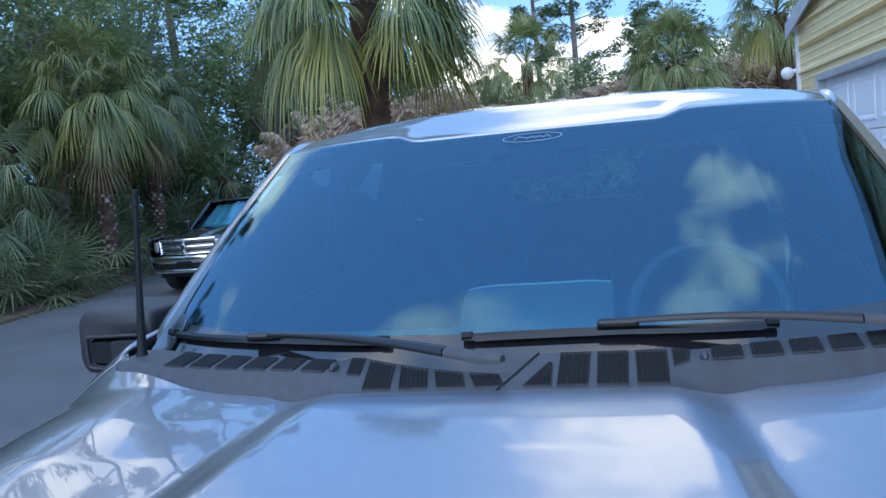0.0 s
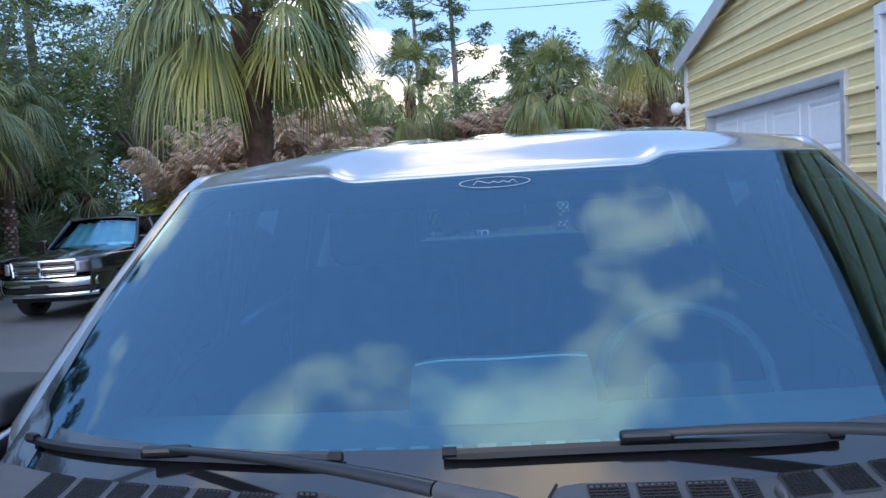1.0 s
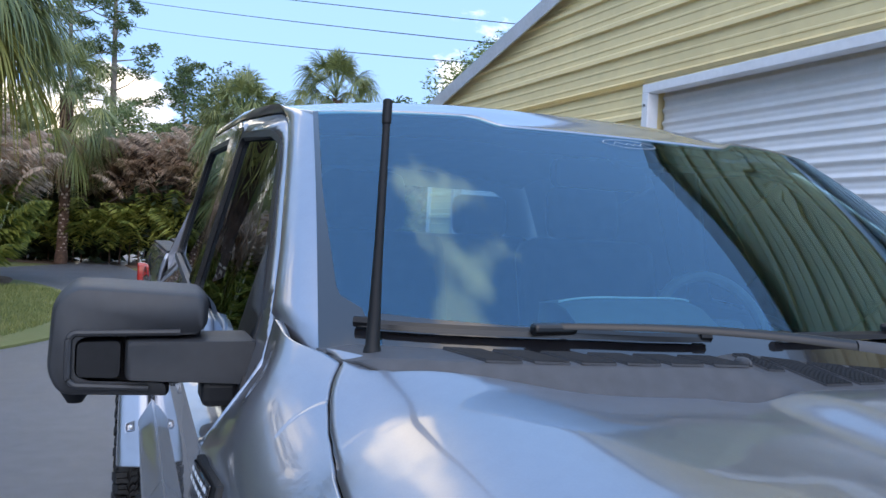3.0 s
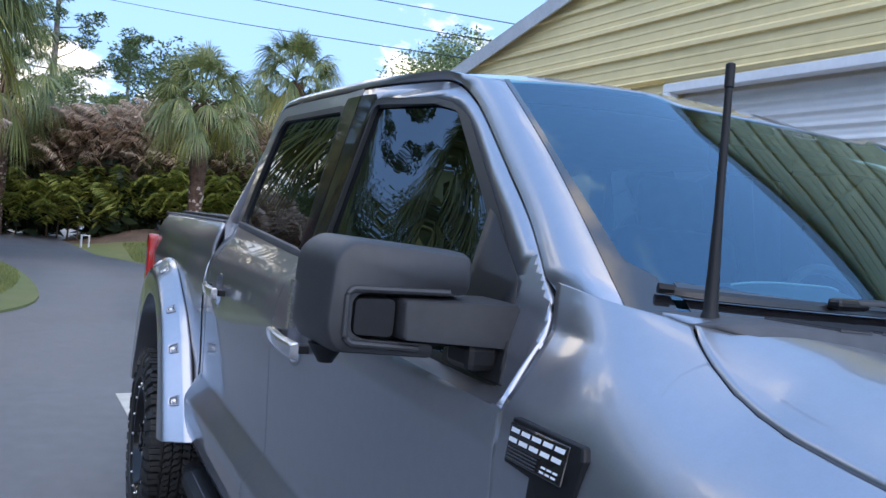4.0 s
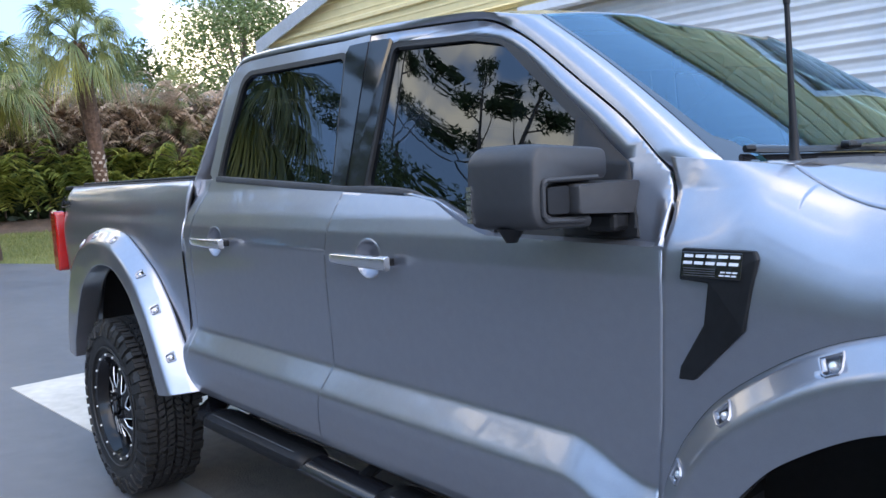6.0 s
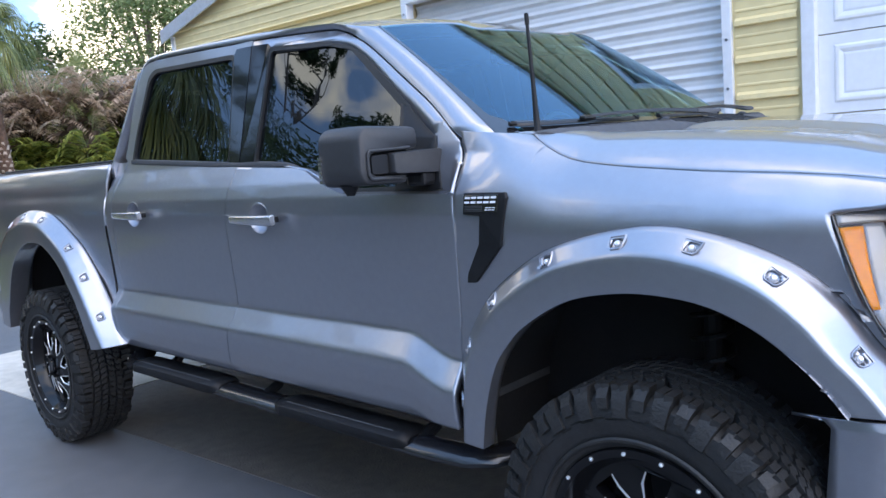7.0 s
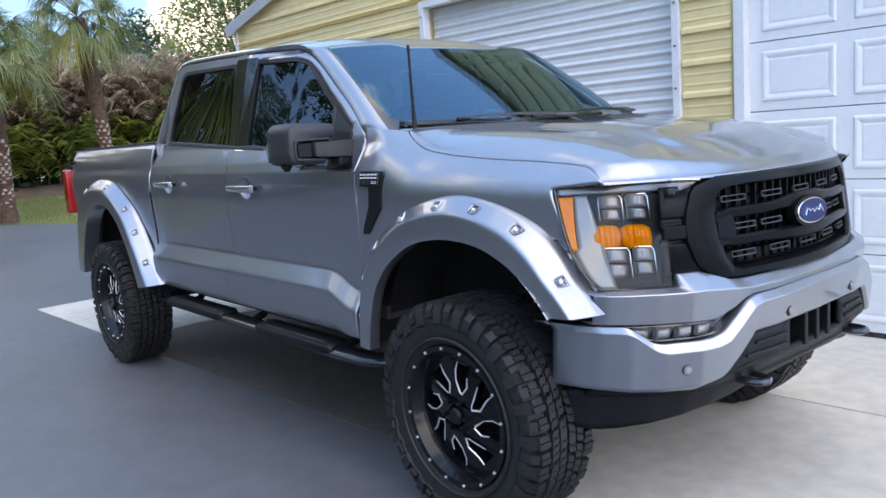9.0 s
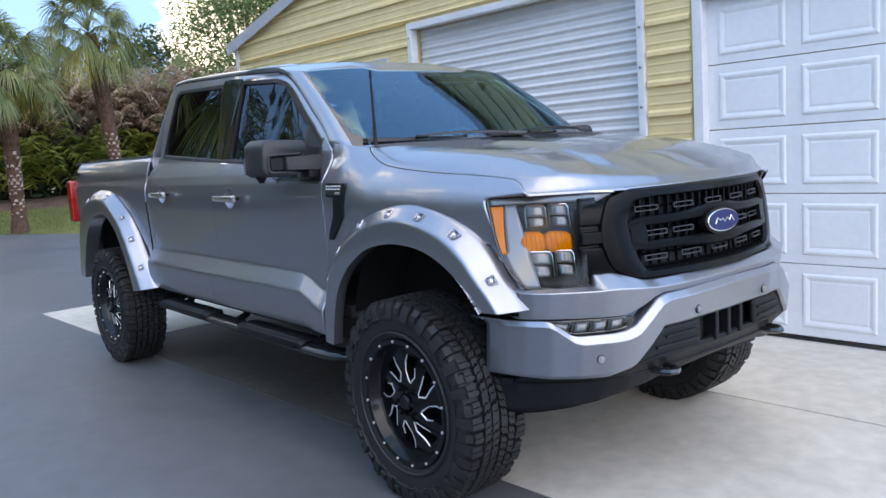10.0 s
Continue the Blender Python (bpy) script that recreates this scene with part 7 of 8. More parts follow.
grid(bm, lambda x, y: (x, y, roof_mid(x) - 0.05 - 0.06 * (y / 0.72) ** 2), steps(-1.15, -2.85, 12), steps(-0.70, 0.70, 12))
part("headliner", bm, mat("pale_grey_headliner", (0.3, 0.3, 0.3), 0.9, 0, 0.1, 20), truck, solid=0.01)

# ---- trees ----


def frond_fan(rnd, az, el, petiole, leaf, n, spread, droop, centre, out, sag=0.35):
    """One fan-shaped palm leaf of narrow drooping leaflets; adds to (verts, faces)."""
    verts, faces = out
    h = Vector((math.cos(az), math.sin(az), 0))
    d = h * math.cos(el) + Vector((0, 0, math.sin(el)))
    pts = []
    for k in range(4):
        t = k / 3
        pts.append(Vector(centre) + d * petiole * t + Vector((0, 0, -sag * petiole * t * t)))
    fwd = (pts[3] - pts[2]).normalized()
    side = fwd.cross(Vector((0, 0, 1)))
    side = side.normalized() if side.length > 0.05 else Vector((1, 0, 0))
    roll = Matrix.Rotation(rnd.uniform(-0.55, 0.55), 3, fwd)
    side = roll @ side
    up = side.cross(fwd)
    droop *= rnd.uniform(0.6, 1.1)
    for a, b in zip(pts, pts[1:]):
        i = len(verts)
        w = side * 0.018
        verts.extend([tuple(a - w), tuple(a + w), tuple(b + w), tuple(b - w)])
        faces.append((i, i + 1, i + 2, i + 3))
    tip = pts[3]
    for k in range(n):
        th = radians(spread) * (2 * k / (n - 1) - 1)
        ln = leaf * (1 - 0.30 * abs(th) / radians(spread)) * rnd.uniform(0.9, 1.08)
        dr = fwd * math.cos(th) + side * math.sin(th) + up * (0.22 * math.cos(2 * th) + rnd.uniform(-0.08, 0.08))
        wv = (dr.cross(up)).normalized() * 0.0155 * leaf
        base = tip + fwd * 0.12 * leaf * math.cos(th)
        drp = droop * rnd.uniform(0.75, 1.25)
        i = len(verts)
        for t, wk in ((0.0, 0.5), (0.35, 1.0), (0.7, 0.75), (1.0, 0.08)):
            p = base + dr * ln * (t - 0.22 * drp * t * t) + Vector((0, 0, -drp * ln * t ** 1.8))
            if t > 0.6:
                p += Vector((-dr.x, -dr.y, 0)) * ln * 0.10 * drp * (t - 0.6)
            verts.extend([tuple(p - wv * wk), tuple(p + wv * wk)])
        for j in range(3):
            faces.append((i + 2 * j, i + 2 * j + 1, i + 2 * j + 3, i + 2 * j + 2))


def palm_meshes(seed, height, radius, leaf, count, lean_x=0.0, low=-58, dry=8, n=30, boots=True, hang=1.0):
    rnd = random.Random(seed)
    bm = bmesh.new()
    path = [(lean_x * (t ** 1.5), 0.05 * math.sin(3 * t), height * t) for t in steps(0, 1, 22)]
    rad = [radius * (1.25 - 0.3 * smooth(0, 0.15, t) + 0.06 * math.sin(t * 55) + 0.22 * smooth(0.45, 0.7, t)) for t in steps(0, 1, 22)]
    husk = bmesh.new()
    tube(bm, path[:11], rad[:11], 14)
    tube(husk, path[10:], [r * 1.04 for r in rad[10:]], 14)
    if boots:
        k = 0
        for z in steps(height * 0.04, height * 0.99, 44):
            for j in range(7):
                a = 2 * math.pi * (j + 0.5 * (k % 2)) / 7 + rnd.uniform(-0.1, 0.1)
                t = z / height
                c = Vector((lean_x * t ** 1.5, 0.05 * math.sin(3 * t), z))
                h = Vector((math.cos(a), math.sin(a), 0))
                s = Vector((-h.y, h.x, 0))
                ln = rnd.uniform(0.6, 1.3) * (0.62 + 0.5 * smooth(0.25, 0.75, z / height))
                p0 = c + h * radius * (0.85 + 0.25 * smooth(0.45, 0.7, t))
                to = husk if t > 0.48 + rnd.uniform(-0.05, 0.05) else bm
                q = [to.verts.new(v) for v in (p0 - s * 0.055, p0 + s * 0.055, p0 + h * 0.055 * ln + s * 0.035 + Vector((0, 0, 0.15 * ln)), p0 + h * 0.055 * ln - s * 0.035 + Vector((0, 0, 0.15 * ln)), p0 + Vector((0, 0, 0.10)))]
                fs = (to.faces.new((q[0], q[1], q[2], q[3])), to.faces.new((q[3], q[2], q[4])))
                if to is bm and rnd.random() < 0.72:
                    for f in fs:
                        f.material_index = 1
            k += 1
    green, brown, gold = ([], []), ([], []), ([], [])
    top = (lean_x, 0.0, height)
    for k in range(count):
        f = k / (count - 1)
        el = radians(lerp(84, low, f ** 0.85)) + rnd.uniform(-0.12, 0.12)
        az = k * 2.399963 + rnd.uniform(-0.15, 0.15)
        frond_fan(rnd, az, el, leaf * rnd.uniform(0.80, 1.08), leaf * rnd.uniform(0.66, 0.84), n, 98, hang * lerp(0.40, 1.15, f ** 0.8), (top[0], top[1], top[2] + 0.25 * (1 - f)), green, sag=lerp(0.12, 0.38, f))
    for k in range(dry):
        az = k * 2.4 + rnd.uniform(-0.4, 0.4)
        frond_fan(rnd, az, radians(rnd.uniform(-75, -35)), leaf * 0.75, leaf * 0.85, max(10, n // 2), 75, 0.8, (top[0], top[1], top[2] - 0.05), brown, sag=0.5)
    for k in range(count // 9):
        az = k * 2.4 + 1.1 + rnd.uniform(-0.5, 0.5)
        frond_fan(rnd, az, radians(rnd.uniform(low - 14, low + 6)), leaf * 0.7, leaf * 0.85, n, 95, 0.95, (top[0], top[1], top[2]), gold, sag=0.4)
    return bm, husk, green, brown, gold


def palm(x, y, height, radius, leaf, count, seed, lean_x=0.0, z=0.0, turn=0.0, n=30, label="cabbage palm with drooping fan leaves and a rough trunk", leafmat=None, dry=8, low=-58, hang=1.0):
    t = thing("palm_tree", label, "palm tree", "palm trees", at=pose(x, y, z, 0, 0, turn))
    bm, husk, green, brown, gold = palm_meshes(seed, height, radius, leaf, count, lean_x, n=n, dry=dry, low=low, hang=hang)
    part("trunk", bm, [BARK_DARK, BARK], t, smooth_faces=False)
    tagged(part("leaf_sheath", husk, BARK_DARK, t, smooth_faces=False), "dark brown stubs of old leaves", kind="stuff")
    part("yellowing_fronds", gold, PALM_GOLD, t, "yellowing lower fronds", smooth_faces=False)
    part("crown", green, leafmat or PALM_LEAF, t, smooth_faces=False)
    if dry:
        part("dry_fronds", brown, PALM_DRY, t, "dead brown hanging fronds", smooth_faces=False)
    return t


def palmetto_mesh(seed, leaf, count, n=22):
    rnd = random.Random(seed)
    out = ([], [])
    for k in range(count):
        el = radians(lerp(80, 8, (k / count) ** 0.9)) + rnd.uniform(-0.1, 0.1)
        frond_fan(rnd, k * 2.4 + rnd.uniform(-0.3, 0.3), el, leaf * rnd.uniform(0.8, 1.5), leaf * rnd.uniform(0.8, 1.1), n, 115, 0.30, (rnd.uniform(-0.15, 0.15), rnd.uniform(-0.15, 0.15), 0.05), out, sag=0.2)
    return out


def clump(out, rnd, c, r, n, size, flat=0.7, long=1.0):
    """Loose cluster of small leaf quads."""
    verts, faces = out
    for _ in range(n):
        while True:
            p = Vector((rnd.uniform(-1, 1), rnd.uniform(-1, 1), rnd.uniform(-1, 1)))
            if 0.15 < p.length < 1:
                break
        p = Vector((p.x * r, p.y * r, p.z * r * flat)) + Vector(c)
        a = Vector((rnd.gauss(0, 1), rnd.gauss(0, 1), rnd.gauss(0, 0.6))).normalized()
        b = a.cross(Vector((rnd.gauss(0, 1), rnd.gauss(0, 1), rnd.gauss(0, 1)))).normalized()
        s = size * rnd.uniform(0.6, 1.3)
        i = len(verts)
        verts.extend([tuple(p - a * s * long), tuple(p + b * s * 0.38), tuple(p + a * s * long), tuple(p - b * s * 0.38)])
        faces.append((i, i + 1, i + 2, i + 3))


def pine(x, y, height, seed, bare=0.45, spread=2.6, z=0.0, dens=90, label="tall slash pine with sparse clumps of needles"):
    rnd = random.Random(seed)
    t = thing("pine_tree", label, "tree", "pines", at=pose(x, y, z))
    bm = bmesh.new()
    bend = rnd.uniform(-0.4, 0.4)
    trunk = [(bend * math.sin(2.2 * k / 14), 0.2 * math.sin(1.6 * k / 14 + seed), height * k / 14) for k in range(15)]
    tube(bm, trunk, [0.20 * (1 - 0.85 * k / 14) * height / 12 + 0.02 for k in range(15)], 9)
    part("trunk", bm, PINE_BARK, t)
    out = ([], [])
    limbs = bmesh.new()
    nl = 17
    for k in range(nl):
        f = bare + (1 - bare) * (k + 0.5) / nl
        i = f * 14
        p = Vector(trunk[int(i)]).lerp(Vector(trunk[min(14, int(i) + 1)]), i - int(i))
        a = k * 2.4 + rnd.uniform(-0.4, 0.4)
        ln = spread * rnd.uniform(0.5, 1.1) * (1 - 0.6 * max(0, f - 0.7) / 0.3)
        e = p + Vector((math.cos(a) * ln, math.sin(a) * ln, ln * rnd.uniform(0.05, 0.55)))
        m = p.lerp(e, 0.5) + Vector((0, 0, -0.08 * ln))
        tube(limbs, [p, m, e], [0.045, 0.03, 0.012], 5)
        for q, r in ((e, 0.62), (p.lerp(e, 0.68) + Vector((rnd.uniform(-0.5, 0.5), rnd.uniform(-0.5, 0.5), 0.25)), 0.5), (e + Vector((rnd.uniform(-0.7, 0.7), rnd.uniform(-0.7, 0.7), 0.35)), 0.45)):
            clump(out, rnd, q, r * rnd.uniform(0.8, 1.25), dens, 0.10, 0.6, 1.5)
    clump(out, rnd, Vector(trunk[14]) + Vector((0, 0, 0.2)), 0.7, dens * 2, 0.10, 0.8, 1.5)
    part("branchwork", limbs, PINE_BARK, t)
    part("crown", out, PINE_LEAF, t, "clumped green needles", smooth_faces=False)
    return t


def broadleaf(x, y, height, radius, seed, z=0.0, leaves=7000, size=0.13, label="broad oak with dense green leaves", m=None):
    rnd = random.Random(seed)
    t = thing("oak_tree", label, "tree", "broadleaf trees", at=pose(x, y, z))
    bm = bmesh.new()
    tube(bm, [(0, 0, 0), (0.1, 0.05, height * 0.25), (0.05, 0.1, height * 0.5), (0.0, 0.0, height * 0.8)], [0.22, 0.17, 0.12, 0.04], 9)
    out = ([], [])
    n = 26
    for k in range(n):
        a, f = k * 2.4, (k + 0.5) / n
        r = radius * math.sqrt(f) * rnd.uniform(0.6, 1.0)
        zz = height * lerp(0.95, 0.45, f) + rnd.uniform(-0.4, 0.4)
        c = Vector((r * math.cos(a), r * math.sin(a), zz))
        tube(bm, [(0.05, 0.08, height * 0.35), tuple(c * 0.55 + Vector((0, 0, height * 0.2))), tuple(c)], [0.08, 0.05, 0.015], 5)
        clump(out, rnd, c, radius * rnd.uniform(0.28, 0.45), leaves // n, size, 0.75, 1.0)
    part("trunk", bm, PINE_BARK, t)
    part("crown", out, m or OAK_LEAF, t, smooth_faces=False)
    return t


def arching(out, rnd, c, az, length, lift, leaflets, width, blade):
    """An arching feather leaf with paired leaflets."""
    verts, faces = out
    h = Vector((math.cos(az), math.sin(az), 0))
    s = Vector((-h.y, h.x, 0))
    for k in range(leaflets):
        t = 0.15 + 0.85 * k / leaflets
        p = Vector(c) + h * length * 0.55 * t + Vector((0, 0, lift * (1.55 * t - 1.0 * t * t)))
        fl = width * math.sin(math.pi * min(1, 0.15 + t * 0.85)) + 0.05
        for sd in (-1, 1):
            e = p + s * sd * fl + h * fl * 0.6 + Vector((0, 0, -fl * rnd.uniform(0.15, 0.75)))
            wv = h * blade
            i = len(verts)
            m = p.lerp(e, 0.5) + Vector((0, 0, 0.04))
            verts.extend([tuple(p), tuple(m - wv), tuple(e), tuple(m + wv)])
            faces.append((i, i + 1, i + 2, i + 3))


# hedge of feather palms behind the lawn: green below, faded above
HEDGE = [(-33, -15.0), (-34.5, -11.0), (-34, -7.0), (-31.5, -3.6), (-29, 0.5), (-27.2, 4.0), (-26, 8.0), (-25.5, 14.0)]
hg, hb = ([], []), ([], [])
rnd = random.Random(11)


def bank_lift(y):
    """How high the ground stands under the hedge."""
    return 0.70 * smooth(-1.2, 1.6, y)


def hedge_x(y):
    return table(y, (-15, -33), (-11, -34.5), (-7, -34), (-3.6, -31.5), (0.5, -29), (4.0, -27.2), (8.0, -26), (14, -25.5))


def lawn_z(x, y):
    """The lawn climbs from the drive to the hedge."""
    d = x - hedge_x(y)
    return bank_lift(y) * table(d, (-3.5, 1.0), (0.0, 1.0), (1.5, 0.50), (2.2, 0.42), (5.0, 0.12), (7.5, 0.0)) - 0.03 - 0.03 * smooth(6.5, 8.0, d)


for k in range(1250):
    q = curve_at(HEDGE, rnd.random())
    base = Vector((q.x - rnd.uniform(-0.6, 2.2), q.y + rnd.uniform(-0.3, 0.3), 0.15 + bank_lift(q.y) * 0.8 + rnd.uniform(0.0, 1.2)))
    arching(hg, rnd, base, rnd.uniform(0, 6.28), rnd.uniform(1.3, 2.2), rnd.uniform(1.2, 2.3), 14, rnd.uniform(0.25, 0.42), 0.065)
for k in range(1900):
    q = curve_at(HEDGE, rnd.random())
    base = Vector((q.x - rnd.uniform(-0.2, 2.4), q.y + rnd.uniform(-0.3, 0.3), 2.1 + 0.5 * bank_lift(q.y) + rnd.uniform(0.0, 1.9)))
    arching(hb, rnd, base, rnd.uniform(0, 6.28), rnd.uniform(1.5, 2.6), rnd.uniform(0.9, 1.9), 22, rnd.uniform(0.25, 0.42), 0.030)
hedge = tagged(part("hedge", hg, HEDGE_LEAF, smooth_faces=False), "dense green feather-palm hedge along the lawn", "hedge", kind="stuff")
tagged(part("faded_hedge_top", hb, HEDGE_BROWN, smooth_faces=False), "cold-burnt brown fronds on top of the hedge", "hedge", kind="stuff")
bm = bmesh.new()
for k in range(90):
    q = curve_at(HEDGE, (k + 0.5) / 90)
    x, y = q.x - rnd.uniform(0.2, 1.8), q.y
    tube(bm, [(x, y, 0), (x + rnd.uniform(-0.2, 0.2), y + rnd.uniform(-0.2, 0.2), 2.4)], 0.035, 5, cap=False)
# inner fill: the hedge's inner shade is put into these dark leaf colours
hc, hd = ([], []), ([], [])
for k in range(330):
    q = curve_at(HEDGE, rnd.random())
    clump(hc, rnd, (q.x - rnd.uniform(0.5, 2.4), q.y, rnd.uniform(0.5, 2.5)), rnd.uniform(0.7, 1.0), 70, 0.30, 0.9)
# dead brown fill, likewise darkened in colour for shade
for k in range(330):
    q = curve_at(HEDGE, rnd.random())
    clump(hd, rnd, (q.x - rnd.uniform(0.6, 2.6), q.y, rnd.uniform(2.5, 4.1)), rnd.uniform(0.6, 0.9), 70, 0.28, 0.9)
tagged(part("hedge_core", hc, HEDGE_CORE, smooth_faces=False), "inner hedge leaves, their shade put into a dark green", "hedge", kind="stuff")
tagged(part("dead_hedge_core", hd, HEDGE_BROWN_CORE, smooth_faces=False), "dead brown leaves inside the hedge top, darkened for shade", "hedge", kind="stuff")
# canes share the dead leaves' shade-darkened brown
tagged(part("hedge_stems", bm, HEDGE_BROWN_CORE), "thin canes inside the hedge, coloured dark for its shade", "hedge", kind="stuff")


def areca(x, y, h, seed):
    """A clump of canes with arching feather leaves: green below, cold-burnt on top."""
    rnd = random.Random(seed)
    t = thing("areca_clump", "clump of feather palms, green below with cold-burnt brown tops", "palm clump", "areca clumps", at=pose(x, y, 0.0))
    green, brown = ([], []), ([], [])
    for k in range(15):
        a, r = k * 2.4, 0.75 * math.sqrt((k + 0.5) / 15)
        p = Vector((r * math.cos(a), r * math.sin(a), 0))
        top = Vector((p.x * 1.7, p.y * 1.7, h * rnd.uniform(0.42, 0.66)))
        cane = bmesh.new()
        tube(cane, [p, p.lerp(top, 0.5) + Vector((0, 0, 0.1)), top], [0.035, 0.03, 0.022], 6, cap=False)
        part("cane", cane, HEDGE_CANE, t)
        for j in range(9):
            arching(green, rnd, p.lerp(top, rnd.uniform(0.15, 0.75)), rnd.uniform(0, 6.28), rnd.uniform(1.2, 2.0), rnd.uniform(0.9, 1.8), 16, rnd.uniform(0.25, 0.42), 0.05)
        for j in range(9):
            arching(brown, rnd, p.lerp(top, rnd.uniform(0.85, 1.25)), rnd.uniform(0, 6.28), rnd.uniform(1.3, 2.2), rnd.uniform(1.0, 2.2), 22, rnd.uniform(0.25, 0.42), 0.028)
    part("green_fronds", green, HEDGE_LEAF, t, smooth_faces=False)
    part("faded_fronds", brown, HEDGE_BROWN, t, "brown dried fronds", smooth_faces=False)
    return t


HEDGE_CANE = mat("areca_cane", (0.20, 0.22, 0.10), 0.6, 0.0, 0.3, 6, color2=(0.42, 0.40, 0.24))
for x, y, h, sd in ((-19.9, -4.7, 4.0, 301), (-20.9, -5.9, 4.3, 302), (-21.6, -4.9, 4.1, 303), (-19.6, -6.2, 3.7, 304), (-21.8, -7.4, 3.9, 305), (-20.4, -8.2, 3.4, 306)):
    areca(x, y, h, sd)
slab("areca_bed", blob([(-18.4, -4.4), (-20.0, -3.7), (-22.6, -4.1), (-23.6, -6.4), (-23.0, -9.4), (-20.0, -9.6), (-18.6, -7.6), (-18.2, -5.8)]), -0.05, 0.05, MULCH, "brown leaf litter round the feather palms", "mulch")
# leaf litter under the hedge
b = bmesh.new()
grid(b, lambda y, d: (hedge_x(y) + d, y, lawn_z(hedge_x(y) + d, y) + 0.004), steps(-14, 15, 58), [-4, -3, -2, -1, 0, 0.5, 1.0, 1.5])
tagged(part("mulch_bed", b, MULCH), "brown leaf litter under the hedge", "mulch", kind="structure")
b = bmesh.new()
grid(b, lambda y, d: (hedge_x(y) + d, y, lawn_z(hedge_x(y) + d, y)), steps(-1.5, 15, 40), [1.48, 2.0, 2.6, 3.4, 4.2, 5.0, 6.0, 7.0, 8.0])
tagged(part("lawn_bank", b, GRASS_SOIL), "thin yellow-green lawn rising towards the hedge", "lawn", kind="structure")
slab("mulch_ring", blob([(-12.9, -3.9), (-12.3, -3.0), (-11.2, -3.0), (-10.7, -3.9), (-11.3, -4.8), (-12.4, -4.8)]), -0.04, 0.045, MULCH, "leaf litter ring round the palm trunk", "mulch")

palm(-11.95, -3.92, 4.75, 0.20, 1.42, 54, 3, lean_x=0.60, n=52, dry=0, low=2, hang=0.98, turn=18)
palm(-22.0, 4.85, 5.45, 0.19, 1.08, 50, 7, lean_x=0.45, n=40, turn=233, low=-6, dry=0)
palm(-20.3, 1.6, 4.15, 0.18, 1.05, 48, 9, n=40, turn=10, low=-6, dry=0)
palm(-30.3, -3.3, 5.9, 0.18, 1.45, 46, 12, n=40, dry=14)
palm(-15.6, -12.1, 4.5, 0.2, 1.25, 52, 17, n=40, dry=6, low=-12)
palm(-19.4, -13.2, 4.9, 0.2, 1.2, 46, 18, n=40, dry=6, low=-12, leafmat=PALM_DARK)
palm(-27.0, 9.0, 4.2, 0.17, 0.95, 32, 15, n=34, dry=12)
palm(-29.0, -5.5, 4.0, 0.17, 1.0, 32, 16, n=34, dry=14)
pine(-44.0, -2.3, 15.5, 1, bare=0.42)
pine(-43.0, -4.1, 14.0, 2, bare=0.5, spread=2.2)
pine(-47.0, 1.8, 10.5, 3, bare=0.4, spread=2.0)
pine(-36.0, -8.5, 13.0, 4)
broadleaf(-39.0, 3.2, 9.0, 2.9, 5, leaves=5200, m=PINE_LEAF, label="round-crowned tree with fine light foliage")
broadleaf(-31.5, 14.2, 10.2, 3.8, 6, leaves=16000, size=0.11, m=WOOD_LEAF)
broadleaf(-33.5, 10.2, 7.4, 2.6, 8, leaves=5000, m=PINE_LEAF, label="open grey-green tree behind the hedge")
broadleaf(-28, 18.5, 11.0, 4.4, 21, leaves=16000, size=0.11)

for x, y, h, r, sd in ((-38.5, -9.5, 7.6, 2.8, 91), (-40.0, -6.2, 7.0, 2.6, 92), (-41.0, -1.6, 7.2, 2.7, 93), (-40.5, 1.0, 6.6, 2.4, 94), (-38.0, 6.4, 7.4, 2.6, 95), (-36.5, -12.5, 8.6, 3.0, 96)):
    broadleaf(x, y, h, r, sd, leaves=8000, size=0.10, m=WOOD_LEAF, label="loose light green tree behind the hedge")

# woods on the far side of the drive
rnd = random.Random(31)
variants = [palmetto_mesh(100 + k, 0.95, 24) for k in range(3)]
protos = []
for k in range(46):
    x = lerp(6, -27, k / 45) + rnd.uniform(-0.4, 0.4)
    edge = table(x, (-27, -12.9), (-16.3, -12.2), (-9.8, -10.9), (6, -11.2))
    y = edge - rnd.uniform(0.3, 3.2)
    at = pose(x, y, 0.0, 0, 0, rnd.uniform(0, 360)) @ Matrix.Diagonal((*([rnd.uniform(0.75, 1.35)] * 3), 1))
    v = k % 3
    if len(protos) <= v:
        o = part("palmetto_bush", variants[v], PALM_DARK, smooth_faces=False)
        tagged(o, "bushy dark green palmetto at the wood's edge", "palmetto", "palmettos")
        o.matrix_basis = at
        protos.append(o)
    else:
        o = protos[v].copy()
        scene.collection.objects.link(o)
        o.matrix_basis = at
for x, y, h, lf, sd in ((-12.4, -12.6, 2.5, 1.15, 41), (-15.0, -14.2, 3.6, 1.1, 42), (-19.5, -14.8, 3.0, 1.1, 43), (-8.0, -13.4, 3.4, 1.1, 44), (-22.5, -12.6, 2.4, 1.1, 45), (-3.5, -13.8, 4.6, 1.1, 46), (-26.0, -10.4, 2.6, 1.1, 48)):
    palm(x, y, h, 0.2, lf, 30, sd, n=26, leafmat=PALM_DARK if sd % 2 else PALM_LEAF, dry=6)
for x, y, h, sd in ((-21, -18.5, 13, 51), (-27, -16.5, 12, 52), (-14.5, -19, 14, 53), (-9, -20, 12.5, 54), (-4.5, -19.5, 12.5, 55), (1.5, -21, 12, 56)):
    pine(x, y, h * 1.28, sd, bare=0.42, spread=3.6, dens=120)
